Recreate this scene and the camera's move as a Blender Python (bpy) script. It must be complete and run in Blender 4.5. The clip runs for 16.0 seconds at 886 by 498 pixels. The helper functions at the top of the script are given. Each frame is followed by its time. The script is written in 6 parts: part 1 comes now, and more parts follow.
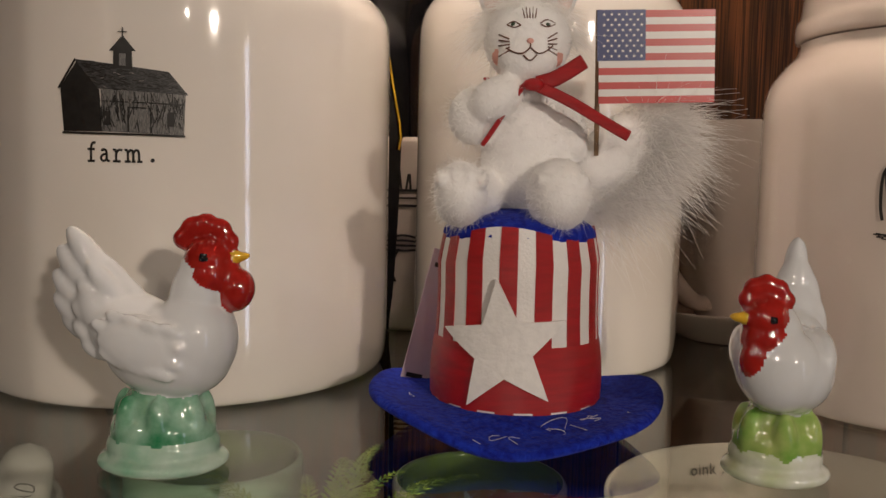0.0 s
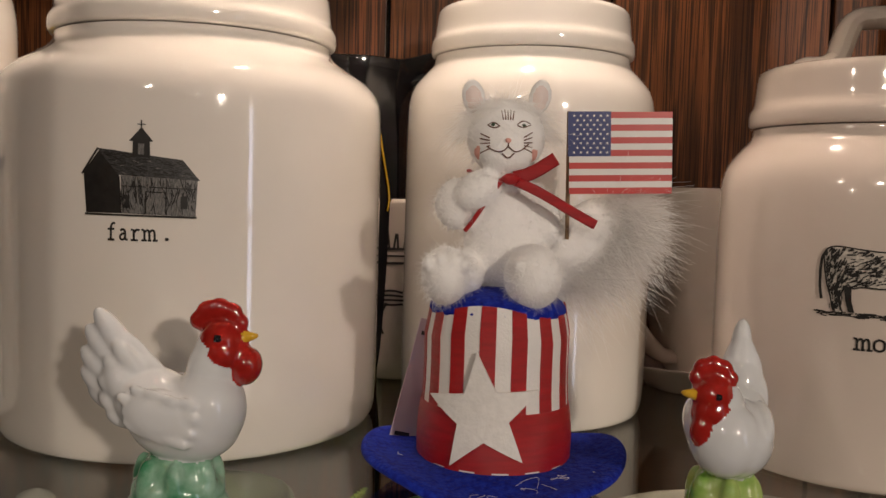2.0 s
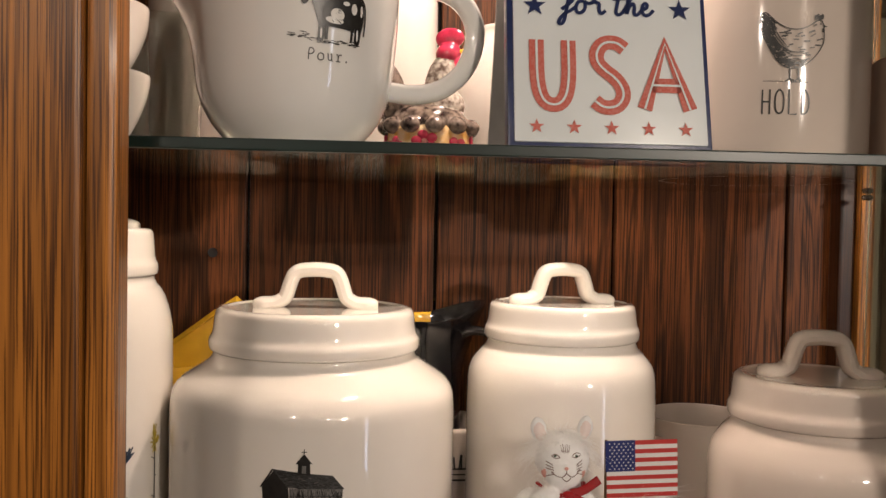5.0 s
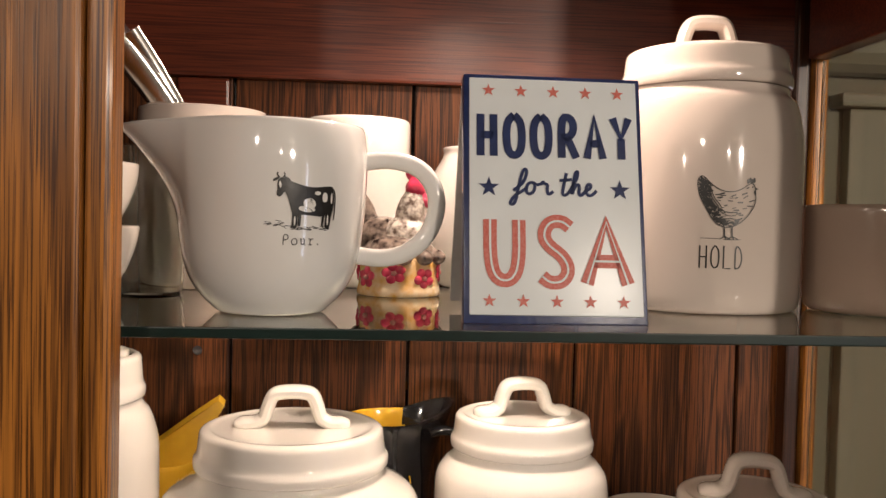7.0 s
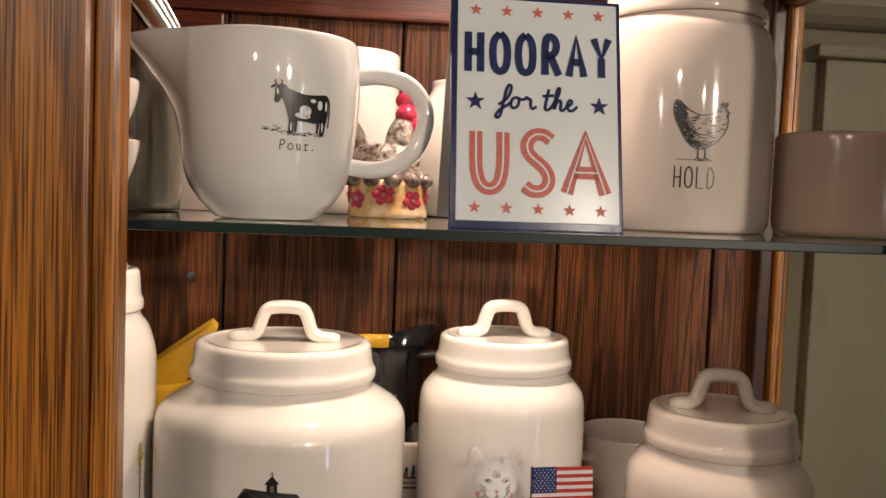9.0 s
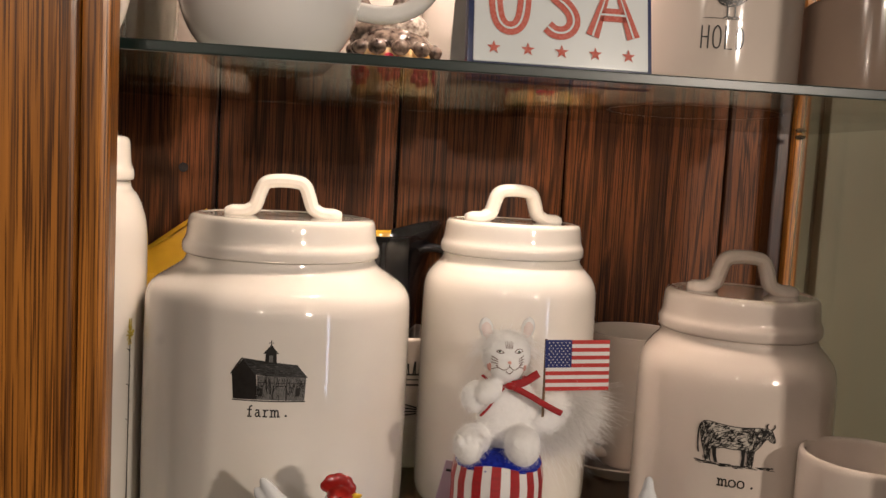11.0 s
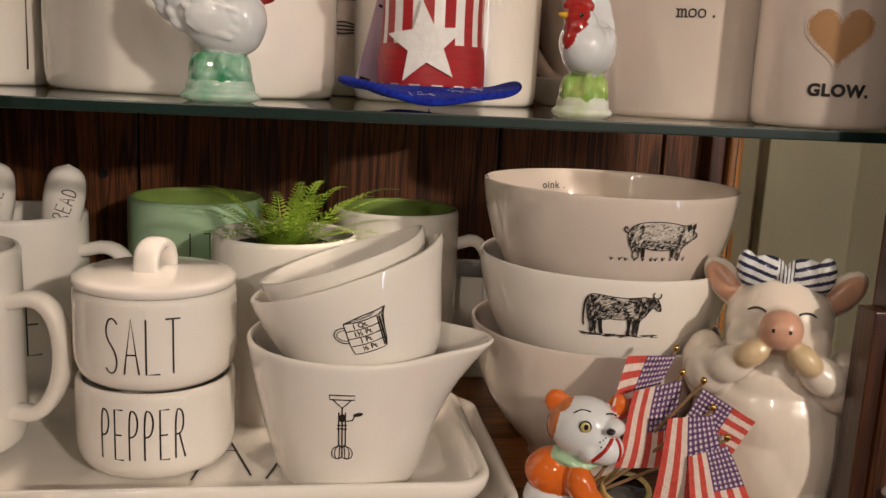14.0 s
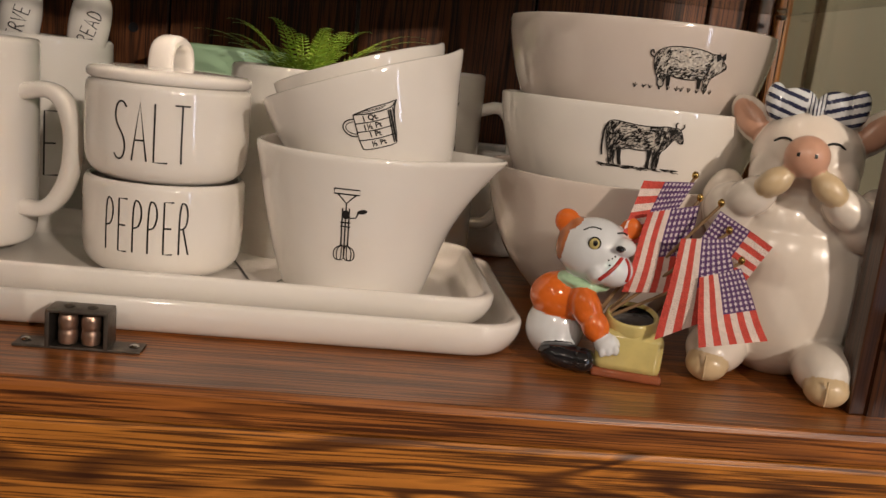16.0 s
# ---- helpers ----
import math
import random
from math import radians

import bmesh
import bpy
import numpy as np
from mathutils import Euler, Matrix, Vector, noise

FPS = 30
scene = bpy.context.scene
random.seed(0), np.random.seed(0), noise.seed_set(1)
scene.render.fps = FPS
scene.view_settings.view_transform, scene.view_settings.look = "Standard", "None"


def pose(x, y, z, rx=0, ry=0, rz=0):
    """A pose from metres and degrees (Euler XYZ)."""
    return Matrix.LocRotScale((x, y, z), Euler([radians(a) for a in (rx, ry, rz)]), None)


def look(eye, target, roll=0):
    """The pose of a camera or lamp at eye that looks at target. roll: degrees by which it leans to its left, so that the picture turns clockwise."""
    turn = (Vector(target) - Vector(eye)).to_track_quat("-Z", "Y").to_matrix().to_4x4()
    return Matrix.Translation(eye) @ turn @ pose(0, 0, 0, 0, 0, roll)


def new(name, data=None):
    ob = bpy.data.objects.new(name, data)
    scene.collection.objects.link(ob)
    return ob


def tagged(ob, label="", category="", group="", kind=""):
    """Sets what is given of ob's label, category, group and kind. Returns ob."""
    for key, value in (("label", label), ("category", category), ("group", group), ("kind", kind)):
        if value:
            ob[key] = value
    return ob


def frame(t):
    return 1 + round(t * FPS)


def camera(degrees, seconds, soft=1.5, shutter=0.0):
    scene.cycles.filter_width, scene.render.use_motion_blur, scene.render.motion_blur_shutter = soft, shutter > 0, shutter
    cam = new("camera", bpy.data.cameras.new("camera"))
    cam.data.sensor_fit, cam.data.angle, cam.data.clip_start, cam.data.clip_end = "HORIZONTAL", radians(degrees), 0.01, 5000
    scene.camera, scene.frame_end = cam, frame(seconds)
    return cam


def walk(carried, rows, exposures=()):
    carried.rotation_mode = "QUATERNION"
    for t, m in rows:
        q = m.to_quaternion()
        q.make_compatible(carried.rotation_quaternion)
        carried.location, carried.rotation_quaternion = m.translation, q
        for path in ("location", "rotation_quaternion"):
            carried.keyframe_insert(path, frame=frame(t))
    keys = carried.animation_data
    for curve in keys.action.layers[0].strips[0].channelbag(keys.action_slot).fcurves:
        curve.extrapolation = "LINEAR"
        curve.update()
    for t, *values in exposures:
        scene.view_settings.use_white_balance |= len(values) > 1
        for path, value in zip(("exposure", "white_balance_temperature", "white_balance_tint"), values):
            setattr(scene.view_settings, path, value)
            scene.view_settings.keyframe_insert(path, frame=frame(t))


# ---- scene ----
cam = camera(54.0, 16.0)
PATH = [
    (0, (0.014, -0.213, 0.373), (0.047, 1.778, 0.191), 1.2),
    (0.5, (0.009, -0.222, 0.377), (0.048, 1.769, 0.193), 1.4),
    (1, (0.006, -0.241, 0.394), (0.061, 1.751, 0.22), 1.5),
    (1.5, (0.004, -0.244, 0.399), (0.068, 1.748, 0.235), 1.6),
    (2, (0.011, -0.251, 0.401), (0.083, 1.743, 0.265), 1.7),
    (2.5, (0.004, -0.257, 0.4), (0.079, 1.738, 0.277), 1.9),
    (3, (-0.016, -0.272, 0.402), (0.069, 1.722, 0.273), 2.1),
    (3.5, (-0.041, -0.318, 0.432), (0.06, 1.676, 0.312), 2.2),
    (4, (-0.033, -0.373, 0.499), (0.073, 1.623, 0.445), 1.8),
    (4.5, (-0.047, -0.387, 0.537), (0.083, 1.608, 0.486), 1.4),
    (5, (-0.068, -0.407, 0.576), (0.078, 1.587, 0.517), 1.1),
    (5.2, (-0.077, -0.418, 0.594), (0.071, 1.576, 0.534), 1.0),
    (7.3, (-0.056, -0.459, 0.684), (0.12, 1.532, 0.617), 1.4),
    (7.5, (-0.056, -0.459, 0.683), (0.12, 1.532, 0.612), 1.3),
    (8, (-0.064, -0.466, 0.677), (0.118, 1.524, 0.598), 1.4),
    (8.5, (-0.064, -0.487, 0.662), (0.123, 1.502, 0.564), 1.7),
    (8.7, (-0.06, -0.493, 0.651), (0.136, 1.494, 0.544), 1.9),
    (10.8, (-0.068, -0.471, 0.574), (0.168, 1.508, 0.399), 3.2),
    (11, (-0.071, -0.459, 0.554), (0.17, 1.518, 0.375), 3.1),
    (11.5, (-0.047, -0.464, 0.52), (0.193, 1.512, 0.327), 2.6),
    (12, (-0.046, -0.472, 0.488), (0.201, 1.502, 0.284), 2.1),
    (12.5, (-0.06, -0.468, 0.441), (0.195, 1.502, 0.211), 2.3),
    (13, (-0.054, -0.435, 0.396), (0.221, 1.523, 0.097), 2.5),
    (13.5, (-0.034, -0.429, 0.351), (0.254, 1.523, 0.022), 2.8),
    (14, (-0.024, -0.44, 0.284), (0.272, 1.501, -0.098), 2.8),
    (14.5, (0.005, -0.451, 0.245), (0.301, 1.483, -0.168), 2.8),
    (15, (0.017, -0.441, 0.222), (0.305, 1.493, -0.201), 3.1),
    (15.5, (0.013, -0.442, 0.2), (0.267, 1.496, -0.224), 4.7),
    (16, (-0.001, -0.452, 0.172), (0.213, 1.494, -0.234), 6.3),
]
walk(cam, [(t, look(eye, target, roll)) for t, eye, target, roll in PATH],
     [(0, -0.18), (3.5, -0.18), (5, -0.06), (7.5, 0.0), (8.7, 0.0), (11, 0.0), (12.5, -0.04), (13.5, 0.34), (14.5, 0.5), (16, 0.42)])

# world, lamps and exposure
world = bpy.data.worlds.new("world")
scene.world = world
world.use_nodes = True
world.node_tree.nodes["Background"].inputs[0].default_value = (1.0, 0.86, 0.70, 1)
world.node_tree.nodes["Background"].inputs[1].default_value = 0.006


def lamp(kind, place, target, energy, colour, size=0.1, spread=180, cone=120, blend=0.5):
    data = bpy.data.lights.new("lamp", kind)
    data.energy, data.color = energy, colour
    if kind == "AREA":
        data.shape, data.size, data.spread = "DISK", size, radians(spread)
    else:
        data.shadow_soft_size = size
    if kind == "SPOT":
        data.spot_size, data.spot_blend = radians(cone), blend
    ob = new("lamp_light", data)
    ob.matrix_world = look(place, target)
    return ob


WARM = (1.0, 0.77, 0.63)
lamp("SPOT", (0.05, 0.20, 0.962), (0.05, 0.20, 0), 11.0, WARM, 0.025, cone=150, blend=0.6)
ROOM_LAMPS = [(1.32, -2.55, 1.12), (-0.55, -1.75, 1.18), (-1.30, -1.10, 1.18), (0.62, -2.70, 1.14), (-1.95, -2.30, 1.10)]
for place, power, size in zip(ROOM_LAMPS, (44.0, 5.0, 2.5, 3.0, 2.5), (0.15, 0.12, 0.10, 0.05, 0.05)):
    lamp("AREA", place, (place[0] * 0.2, 0.1, 0.3), power, (1.0, 0.85, 0.715), size)

# ---------------------------------------------------------------- materials
def material(name, colour, rough=0.5, metal=0.0, coat=0.0, spec=0.5, vary=0.06, scale=30.0, bump=0.0, bump_scale=200.0,
             stretch=(1, 1, 1), second=None, trans=0.0, ior=1.5, sheen=0.0, sub=0.0):
    m = bpy.data.materials.new(name)
    m.use_nodes = True
    nt = m.node_tree
    b = nt.nodes["Principled BSDF"]
    b.inputs["Roughness"].default_value = rough
    b.inputs["Metallic"].default_value = metal
    b.inputs["Coat Weight"].default_value = coat
    b.inputs["Coat Roughness"].default_value = 0.04
    b.inputs["IOR"].default_value = ior
    b.inputs["Transmission Weight"].default_value = trans
    b.inputs["Sheen Weight"].default_value = sheen
    b.inputs["Specular IOR Level"].default_value = spec
    if sub:
        b.inputs["Subsurface Weight"].default_value = sub
        b.inputs["Subsurface Radius"].default_value = (0.004, 0.003, 0.002)
    tc = nt.nodes.new("ShaderNodeTexCoord")
    mp = nt.nodes.new("ShaderNodeMapping")
    mp.inputs["Scale"].default_value = stretch
    nt.links.new(tc.outputs["Object"], mp.inputs["Vector"])
    n1 = nt.nodes.new("ShaderNodeTexNoise")
    n1.inputs["Scale"].default_value = scale
    n1.inputs["Detail"].default_value = 5
    nt.links.new(mp.outputs[0], n1.inputs["Vector"])
    ramp = nt.nodes.new("ShaderNodeValToRGB")
    c2 = second or tuple(c * (1 - vary) for c in colour)
    ramp.color_ramp.elements[0].color, ramp.color_ramp.elements[1].color = (*c2, 1), (*colour, 1)
    ramp.color_ramp.elements[0].position, ramp.color_ramp.elements[1].position = 0.35, 0.65
    nt.links.new(n1.outputs["Fac"], ramp.inputs[0])
    nt.links.new(ramp.outputs[0], b.inputs["Base Color"])
    if bump:
        n2 = nt.nodes.new("ShaderNodeTexNoise")
        n2.inputs["Scale"].default_value = bump_scale
        n2.inputs["Detail"].default_value = 3
        nt.links.new(mp.outputs[0], n2.inputs["Vector"])
        bp = nt.nodes.new("ShaderNodeBump")
        bp.inputs["Strength"].default_value = bump
        bp.inputs["Distance"].default_value = 0.001
        nt.links.new(n2.outputs["Fac"], bp.inputs["Height"])
        nt.links.new(bp.outputs[0], b.inputs["Normal"])
    return m


def wood(name, light, dark, along="z", rough=0.32, fine=1.0, coat=0.25, spec=0.5, bands=0.4, run=1.3):
    """Varnished oak: broad cathedral bands, fine dark pores and a slow stain, the grain running along one axis."""
    m = bpy.data.materials.new(name)
    m.use_nodes = True
    nt = m.node_tree
    L = nt.links.new
    b = nt.nodes["Principled BSDF"]
    b.inputs["Roughness"].default_value = rough
    b.inputs["Coat Weight"].default_value = coat
    b.inputs["Coat Roughness"].default_value = 0.12
    b.inputs["Specular IOR Level"].default_value = spec
    tc = nt.nodes.new("ShaderNodeTexCoord")
    info = nt.nodes.new("ShaderNodeObjectInfo")
    shift = nt.nodes.new("ShaderNodeVectorMath")
    shift.operation = "MULTIPLY_ADD"
    L(info.outputs["Random"], shift.inputs[0])
    shift.inputs[1].default_value = (3.1, 1.7, 2.3)
    L(tc.outputs["Object"], shift.inputs[2])

    def noise_at(across, length, detail, distortion=0.0):
        mp = nt.nodes.new("ShaderNodeMapping")
        mp.inputs["Scale"].default_value = tuple(length if a == along else across for a in "xyz")
        L(shift.outputs[0], mp.inputs["Vector"])
        n = nt.nodes.new("ShaderNodeTexNoise")
        n.inputs["Scale"].default_value = 1.0
        n.inputs["Detail"].default_value = detail
        n.inputs["Distortion"].default_value = distortion
        L(mp.outputs[0], n.inputs["Vector"])
        return n.outputs["Fac"]

    def ramp(fac, *stops):
        r = nt.nodes.new("ShaderNodeValToRGB")
        while len(r.color_ramp.elements) < len(stops):
            r.color_ramp.elements.new(0.5)
        for e, (p, c) in zip(r.color_ramp.elements, stops):
            e.position, e.color = p, (*c, 1)
        L(fac, r.inputs[0])
        return r.outputs[0]

    def mix(kind, fac, a, c):
        x = nt.nodes.new("ShaderNodeMix")
        x.data_type, x.blend_type = "RGBA", kind
        if isinstance(fac, float):
            x.inputs[0].default_value = fac
        else:
            L(fac, x.inputs[0])
        L(a, x.inputs[6]), L(c, x.inputs[7])
        return x.outputs[2]

    band = noise_at(34 * fine, run, 2, 0.5)
    wave = nt.nodes.new("ShaderNodeMath")
    wave.operation = "MULTIPLY"
    wave.inputs[1].default_value = 34
    L(band, wave.inputs[0])
    sine = nt.nodes.new("ShaderNodeMath")
    sine.operation = "SINE"
    L(wave.outputs[0], sine.inputs[0])
    half = nt.nodes.new("ShaderNodeMapRange")
    half.inputs[1].default_value = -1
    L(sine.outputs[0], half.inputs[0])
    base = ramp(half.outputs[0], (0.0, tuple((1 - bands) * a + bands * c for a, c in zip(light, dark))), (0.22, tuple((1 - bands * 0.55) * a + bands * 0.55 * c for a, c in zip(light, dark))), (0.55, light), (1.0, tuple(0.80 * c for c in light)))
    pores = noise_at(1000 * fine, 12, 4)
    base = mix("MIX", ramp(pores, (0.47, (0, 0, 0)), (0.60, (0.88, 0.88, 0.88))), base, ramp(pores, (0.0, dark), (1.0, dark)))
    stain = ramp(noise_at(9, 2.5, 4), (0.3, (0.62, 0.58, 0.55)), (0.7, (1.1, 1.1, 1.1)))
    base = mix("MULTIPLY", 0.8, base, stain)
    L(base, b.inputs["Base Color"])
    bp = nt.nodes.new("ShaderNodeBump")
    bp.inputs["Strength"].default_value, bp.inputs["Distance"].default_value = 0.25, 0.0006
    bp.invert = True
    L(pores, bp.inputs["Height"])
    L(bp.outputs[0], b.inputs["Normal"])
    return m


CREAM = material("cream glaze", (0.82, 0.775, 0.712), 0.07, coat=0.7, vary=0.05, scale=14, bump=0.008, bump_scale=40)
IVORY = material("ivory glaze", (0.85, 0.805, 0.745), 0.07, coat=0.7, vary=0.05, scale=14, bump=0.008, bump_scale=40)
COOL_WHITE = material("cool white glaze", (0.83, 0.82, 0.785), 0.07, coat=0.7, vary=0.05, scale=14, bump=0.008, bump_scale=40)
# Pinkish white, darkened in colour for crockery that gets less light.
PINKISH_SHADED = material("shaded warm white glaze", (0.66, 0.575, 0.51), 0.08, coat=0.7, vary=0.05, scale=14, bump=0.008, bump_scale=40)
PORCELAIN = material("white porcelain glaze", (0.70, 0.72, 0.735), 0.07, coat=0.8, vary=0.06, scale=40, bump=0.03, bump_scale=120)
RED_GLAZE = material("red glaze", (0.42, 0.02, 0.015), 0.1, coat=0.8, vary=0.35, scale=90, bump=0.06, bump_scale=200)
GREEN_GLAZE = material("green glaze", (0.02, 0.20, 0.08), 0.1, coat=0.8, scale=70, second=(0.34, 0.55, 0.42), bump=0.03)
LIME_GLAZE = material("leaf green glaze", (0.13, 0.33, 0.04), 0.1, coat=0.8, scale=70, second=(0.40, 0.50, 0.16), bump=0.03)
PALE_GREEN = material("pale green glaze", (0.42, 0.62, 0.40), 0.15, coat=0.6, vary=0.1, scale=20)
MOSS_GLAZE = material("moss green glaze inside", (0.22, 0.32, 0.08), 0.2, coat=0.5, vary=0.2, scale=20)
YELLOW_GLAZE = material("yellow glaze", (0.72, 0.42, 0.03), 0.14, coat=0.6, vary=0.15, scale=40)
BUFF_GLAZE = material("buff yellow glaze", (0.62, 0.52, 0.20), 0.14, coat=0.6, vary=0.2, scale=60)
ORANGE_GLAZE = material("orange glaze", (0.72, 0.15, 0.02), 0.1, coat=0.8, vary=0.2, scale=60)
BLACK_GLAZE = material("black glaze", (0.012, 0.012, 0.014), 0.1, coat=0.8, vary=0.3, scale=60)
INK = material("black printed ink", (0.02, 0.019, 0.018), 0.35, vary=0.4, scale=300)
INK_GREY = material("mottled engraving ink", (0.30, 0.28, 0.26), 0.35, scale=650, second=(0.03, 0.03, 0.03))
INK_PALE = material("pale engraving ink", (0.68, 0.63, 0.56), 0.35, scale=520, second=(0.38, 0.35, 0.31))
INK_YELLOW = material("yellow printed ink", (0.62, 0.47, 0.06), 0.35, vary=0.5, scale=500)
INK_BLUE = material("blue black printed ink", (0.03, 0.05, 0.09), 0.35, vary=0.5, scale=500)
INK_ROOF = material("grey shingle ink", (0.075, 0.075, 0.075), 0.35, scale=700, second=(0.02, 0.02, 0.02), stretch=(1, 1, 4))
INK_PLANK = material("grey plank ink", (0.24, 0.235, 0.225), 0.35, scale=900, second=(0.07, 0.07, 0.07), stretch=(4, 4, 0.5))
FELT_BLUE = material("blue felt", (0.006, 0.012, 0.22), 0.95, spec=0.1, scale=350, second=(0.012, 0.035, 0.40), bump=1.0, bump_scale=700, sheen=0.04)
FELT_WHITE = material("white felt", (0.80, 0.78, 0.76), 0.95, spec=0.15, vary=0.08, scale=300, bump=0.35, bump_scale=600, sheen=0.2)
SATIN_RED = material("red satin ribbon", (0.42, 0.006, 0.010), 0.32, scale=60, vary=0.25, bump=0.4, bump_scale=900, stretch=(1, 1, 8))
SATIN_WHITE = material("white satin", (0.80, 0.78, 0.76), 0.38, scale=60, vary=0.06, bump=0.3, bump_scale=900)
PLUSH = material("white plush", (0.95, 0.94, 0.93), 0.9, spec=0.2, vary=0.06, scale=160, bump=0.6, bump_scale=600, sheen=0.3)
FUR = material("white synthetic fur", (0.96, 0.95, 0.93), 0.35, vary=0.08, scale=80, sub=0.0)
tree = FUR.node_tree
shade, out = next(n for n in tree.nodes if n.type == "BSDF_PRINCIPLED"), next(n for n in tree.nodes if n.type == "OUTPUT_MATERIAL")
thin, blend = tree.nodes.new("ShaderNodeBsdfTranslucent"), tree.nodes.new("ShaderNodeMixShader")
thin.inputs[0].default_value, blend.inputs[0].default_value = (0.97, 0.96, 0.95, 1), 0.5
tree.links.new(shade.outputs[0], blend.inputs[1]), tree.links.new(thin.outputs[0], blend.inputs[2]), tree.links.new(blend.outputs[0], out.inputs[0])
PINK_CLOTH = material("pink blush cloth", (0.80, 0.42, 0.36), 0.9, vary=0.2, scale=160, bump=0.6)
PAPER_WHITE = material("white flag paper", (0.80, 0.78, 0.76), 0.3, vary=0.05, scale=60)
PAPER_RED = material("red flag ink", (0.55, 0.05, 0.045), 0.3, vary=0.1, scale=60)
PAPER_BLUE = material("navy flag ink", (0.02, 0.035, 0.17), 0.3, vary=0.15, scale=60)
PAPER_LILAC = material("lilac paper tag", (0.55, 0.44, 0.52), 0.6, vary=0.06, scale=40)
CLOTH_RED = material("faded red flag cloth", (0.58, 0.07, 0.05), 0.85, vary=0.2, scale=300, bump=0.8, bump_scale=900)
CLOTH_WHITE = material("faded white flag cloth", (0.74, 0.60, 0.54), 0.85, vary=0.12, scale=300, bump=0.8, bump_scale=900)
CLOTH_BLUE = material("faded blue flag cloth", (0.11, 0.045, 0.15), 0.85, vary=0.25, scale=300, bump=0.8, bump_scale=900)
BRASS = material("brass bead", (0.75, 0.50, 0.16), 0.25, metal=1.0, vary=0.2, scale=80)
STICK = material("bare stick", (0.26, 0.16, 0.08), 0.6, vary=0.3, scale=90, stretch=(1, 1, 0.1))
STEEL = material("polished steel", (0.62, 0.60, 0.57), 0.16, metal=1.0, vary=0.15, scale=60)
DARK_STEEL = material("aged dark steel", (0.16, 0.14, 0.12), 0.42, metal=0.9, vary=0.4, scale=120, bump=0.3)
COPPER = material("worn copper roller", (0.48, 0.32, 0.24), 0.35, metal=0.9, vary=0.4, scale=120, bump=0.3)
PIG_SKIN = material("matte pig ceramic", (0.74, 0.685, 0.61), 0.24, coat=0.35, scale=18, second=(0.80, 0.70, 0.60), bump=0.05)
PIG_PINK = material("pink snout glaze", (0.68, 0.38, 0.26), 0.3, coat=0.3, vary=0.15, scale=50)
PIG_HOOF = material("tan hoof glaze", (0.66, 0.50, 0.30), 0.3, coat=0.3, vary=0.15, scale=50)
NAVY_GLAZE = material("navy stripe glaze", (0.03, 0.035, 0.08), 0.15, coat=0.6, vary=0.2, scale=50)
LEAF = material("fern frond", (0.17, 0.32, 0.018), 0.5, scale=120, second=(0.34, 0.46, 0.05))
SIGN_WHITE = material("gloss white enamel", (0.78, 0.83, 0.84), 0.3, coat=0.0, vary=0.05, scale=20)
SIGN_BLUE = material("navy enamel", (0.02, 0.035, 0.12), 0.3, vary=0.3, scale=120, bump=0.2)
SIGN_RED = material("red sign paint", (0.56, 0.10, 0.07), 0.4, scale=700, second=(0.62, 0.20, 0.16))
SIGN_BACK = material("grey painted wood", (0.42, 0.40, 0.38), 0.6, vary=0.12, scale=60)
EDGE = material("green glass edge", (0.006, 0.022, 0.018), 0.30, coat=0.1, vary=0.3, scale=60)
GLASS = material("clear shelf glass", (0.74, 0.80, 0.73), 0.0, trans=1.0, ior=1.5, vary=0.0)
CLEAR = material("clear plastic", (0.92, 0.88, 0.88), 0.12, trans=0.75, ior=1.46, vary=0.0)
STAR_CLOTH = material("faded star cloth", (0.66, 0.55, 0.60), 0.85, vary=0.15, scale=300)
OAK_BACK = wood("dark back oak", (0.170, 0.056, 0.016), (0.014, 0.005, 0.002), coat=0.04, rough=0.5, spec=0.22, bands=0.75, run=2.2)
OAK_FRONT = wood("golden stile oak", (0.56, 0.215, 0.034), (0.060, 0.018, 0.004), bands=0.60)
# Same stile oak with the right side's shade put into its colour.
OAK_SHADED = wood("shaded stile oak", (0.075, 0.024, 0.007), (0.014, 0.004, 0.0015), bands=0.6)
OAK_BOARD = wood("golden board oak", (0.44, 0.150, 0.030), (0.050, 0.014, 0.004), along="x", bands=0.55, run=3.0)
OAK_EDGE = wood("golden edge oak", (0.60, 0.225, 0.036), (0.045, 0.013, 0.004), along="x", bands=0.85, run=4.5, fine=0.8)
CHERRY = wood("red top rail oak", (0.20, 0.045, 0.020), (0.08, 0.018, 0.010), along="x", fine=0.7)
# Unseen walls and ceiling, coloured dark so they bounce little fill light.
UNSEEN_PAINT = material("unseen room paint", (0.26, 0.21, 0.15), 0.7, vary=0.08, scale=6, bump=0.1, bump_scale=120)
WALL_PAINT = material("cream wall paint", (0.21, 0.185, 0.12), 0.7, vary=0.08, scale=6, bump=0.1, bump_scale=120)
CASING_PAINT = material("cream casing paint", (0.27, 0.24, 0.16), 0.5, vary=0.08, scale=9, bump=0.1, bump_scale=120)
DARK_FLOOR = wood("room floor oak", (0.26, 0.14, 0.07), (0.08, 0.04, 0.02), along="y")
BULB = bpy.data.materials.new("lit frosted lens")
BULB.use_nodes = True
BULB.node_tree.nodes["Principled BSDF"].inputs["Emission Color"].default_value = (1, 0.85, 0.65, 1)
BULB.node_tree.nodes["Principled BSDF"].inputs["Emission Strength"].default_value = 30
COOL_PANE = bpy.data.materials.new("cool glowing pane")
COOL_PANE.use_nodes = True
COOL_PANE.node_tree.nodes["Principled BSDF"].inputs["Emission Color"].default_value = (0.62, 0.72, 1.0, 1)
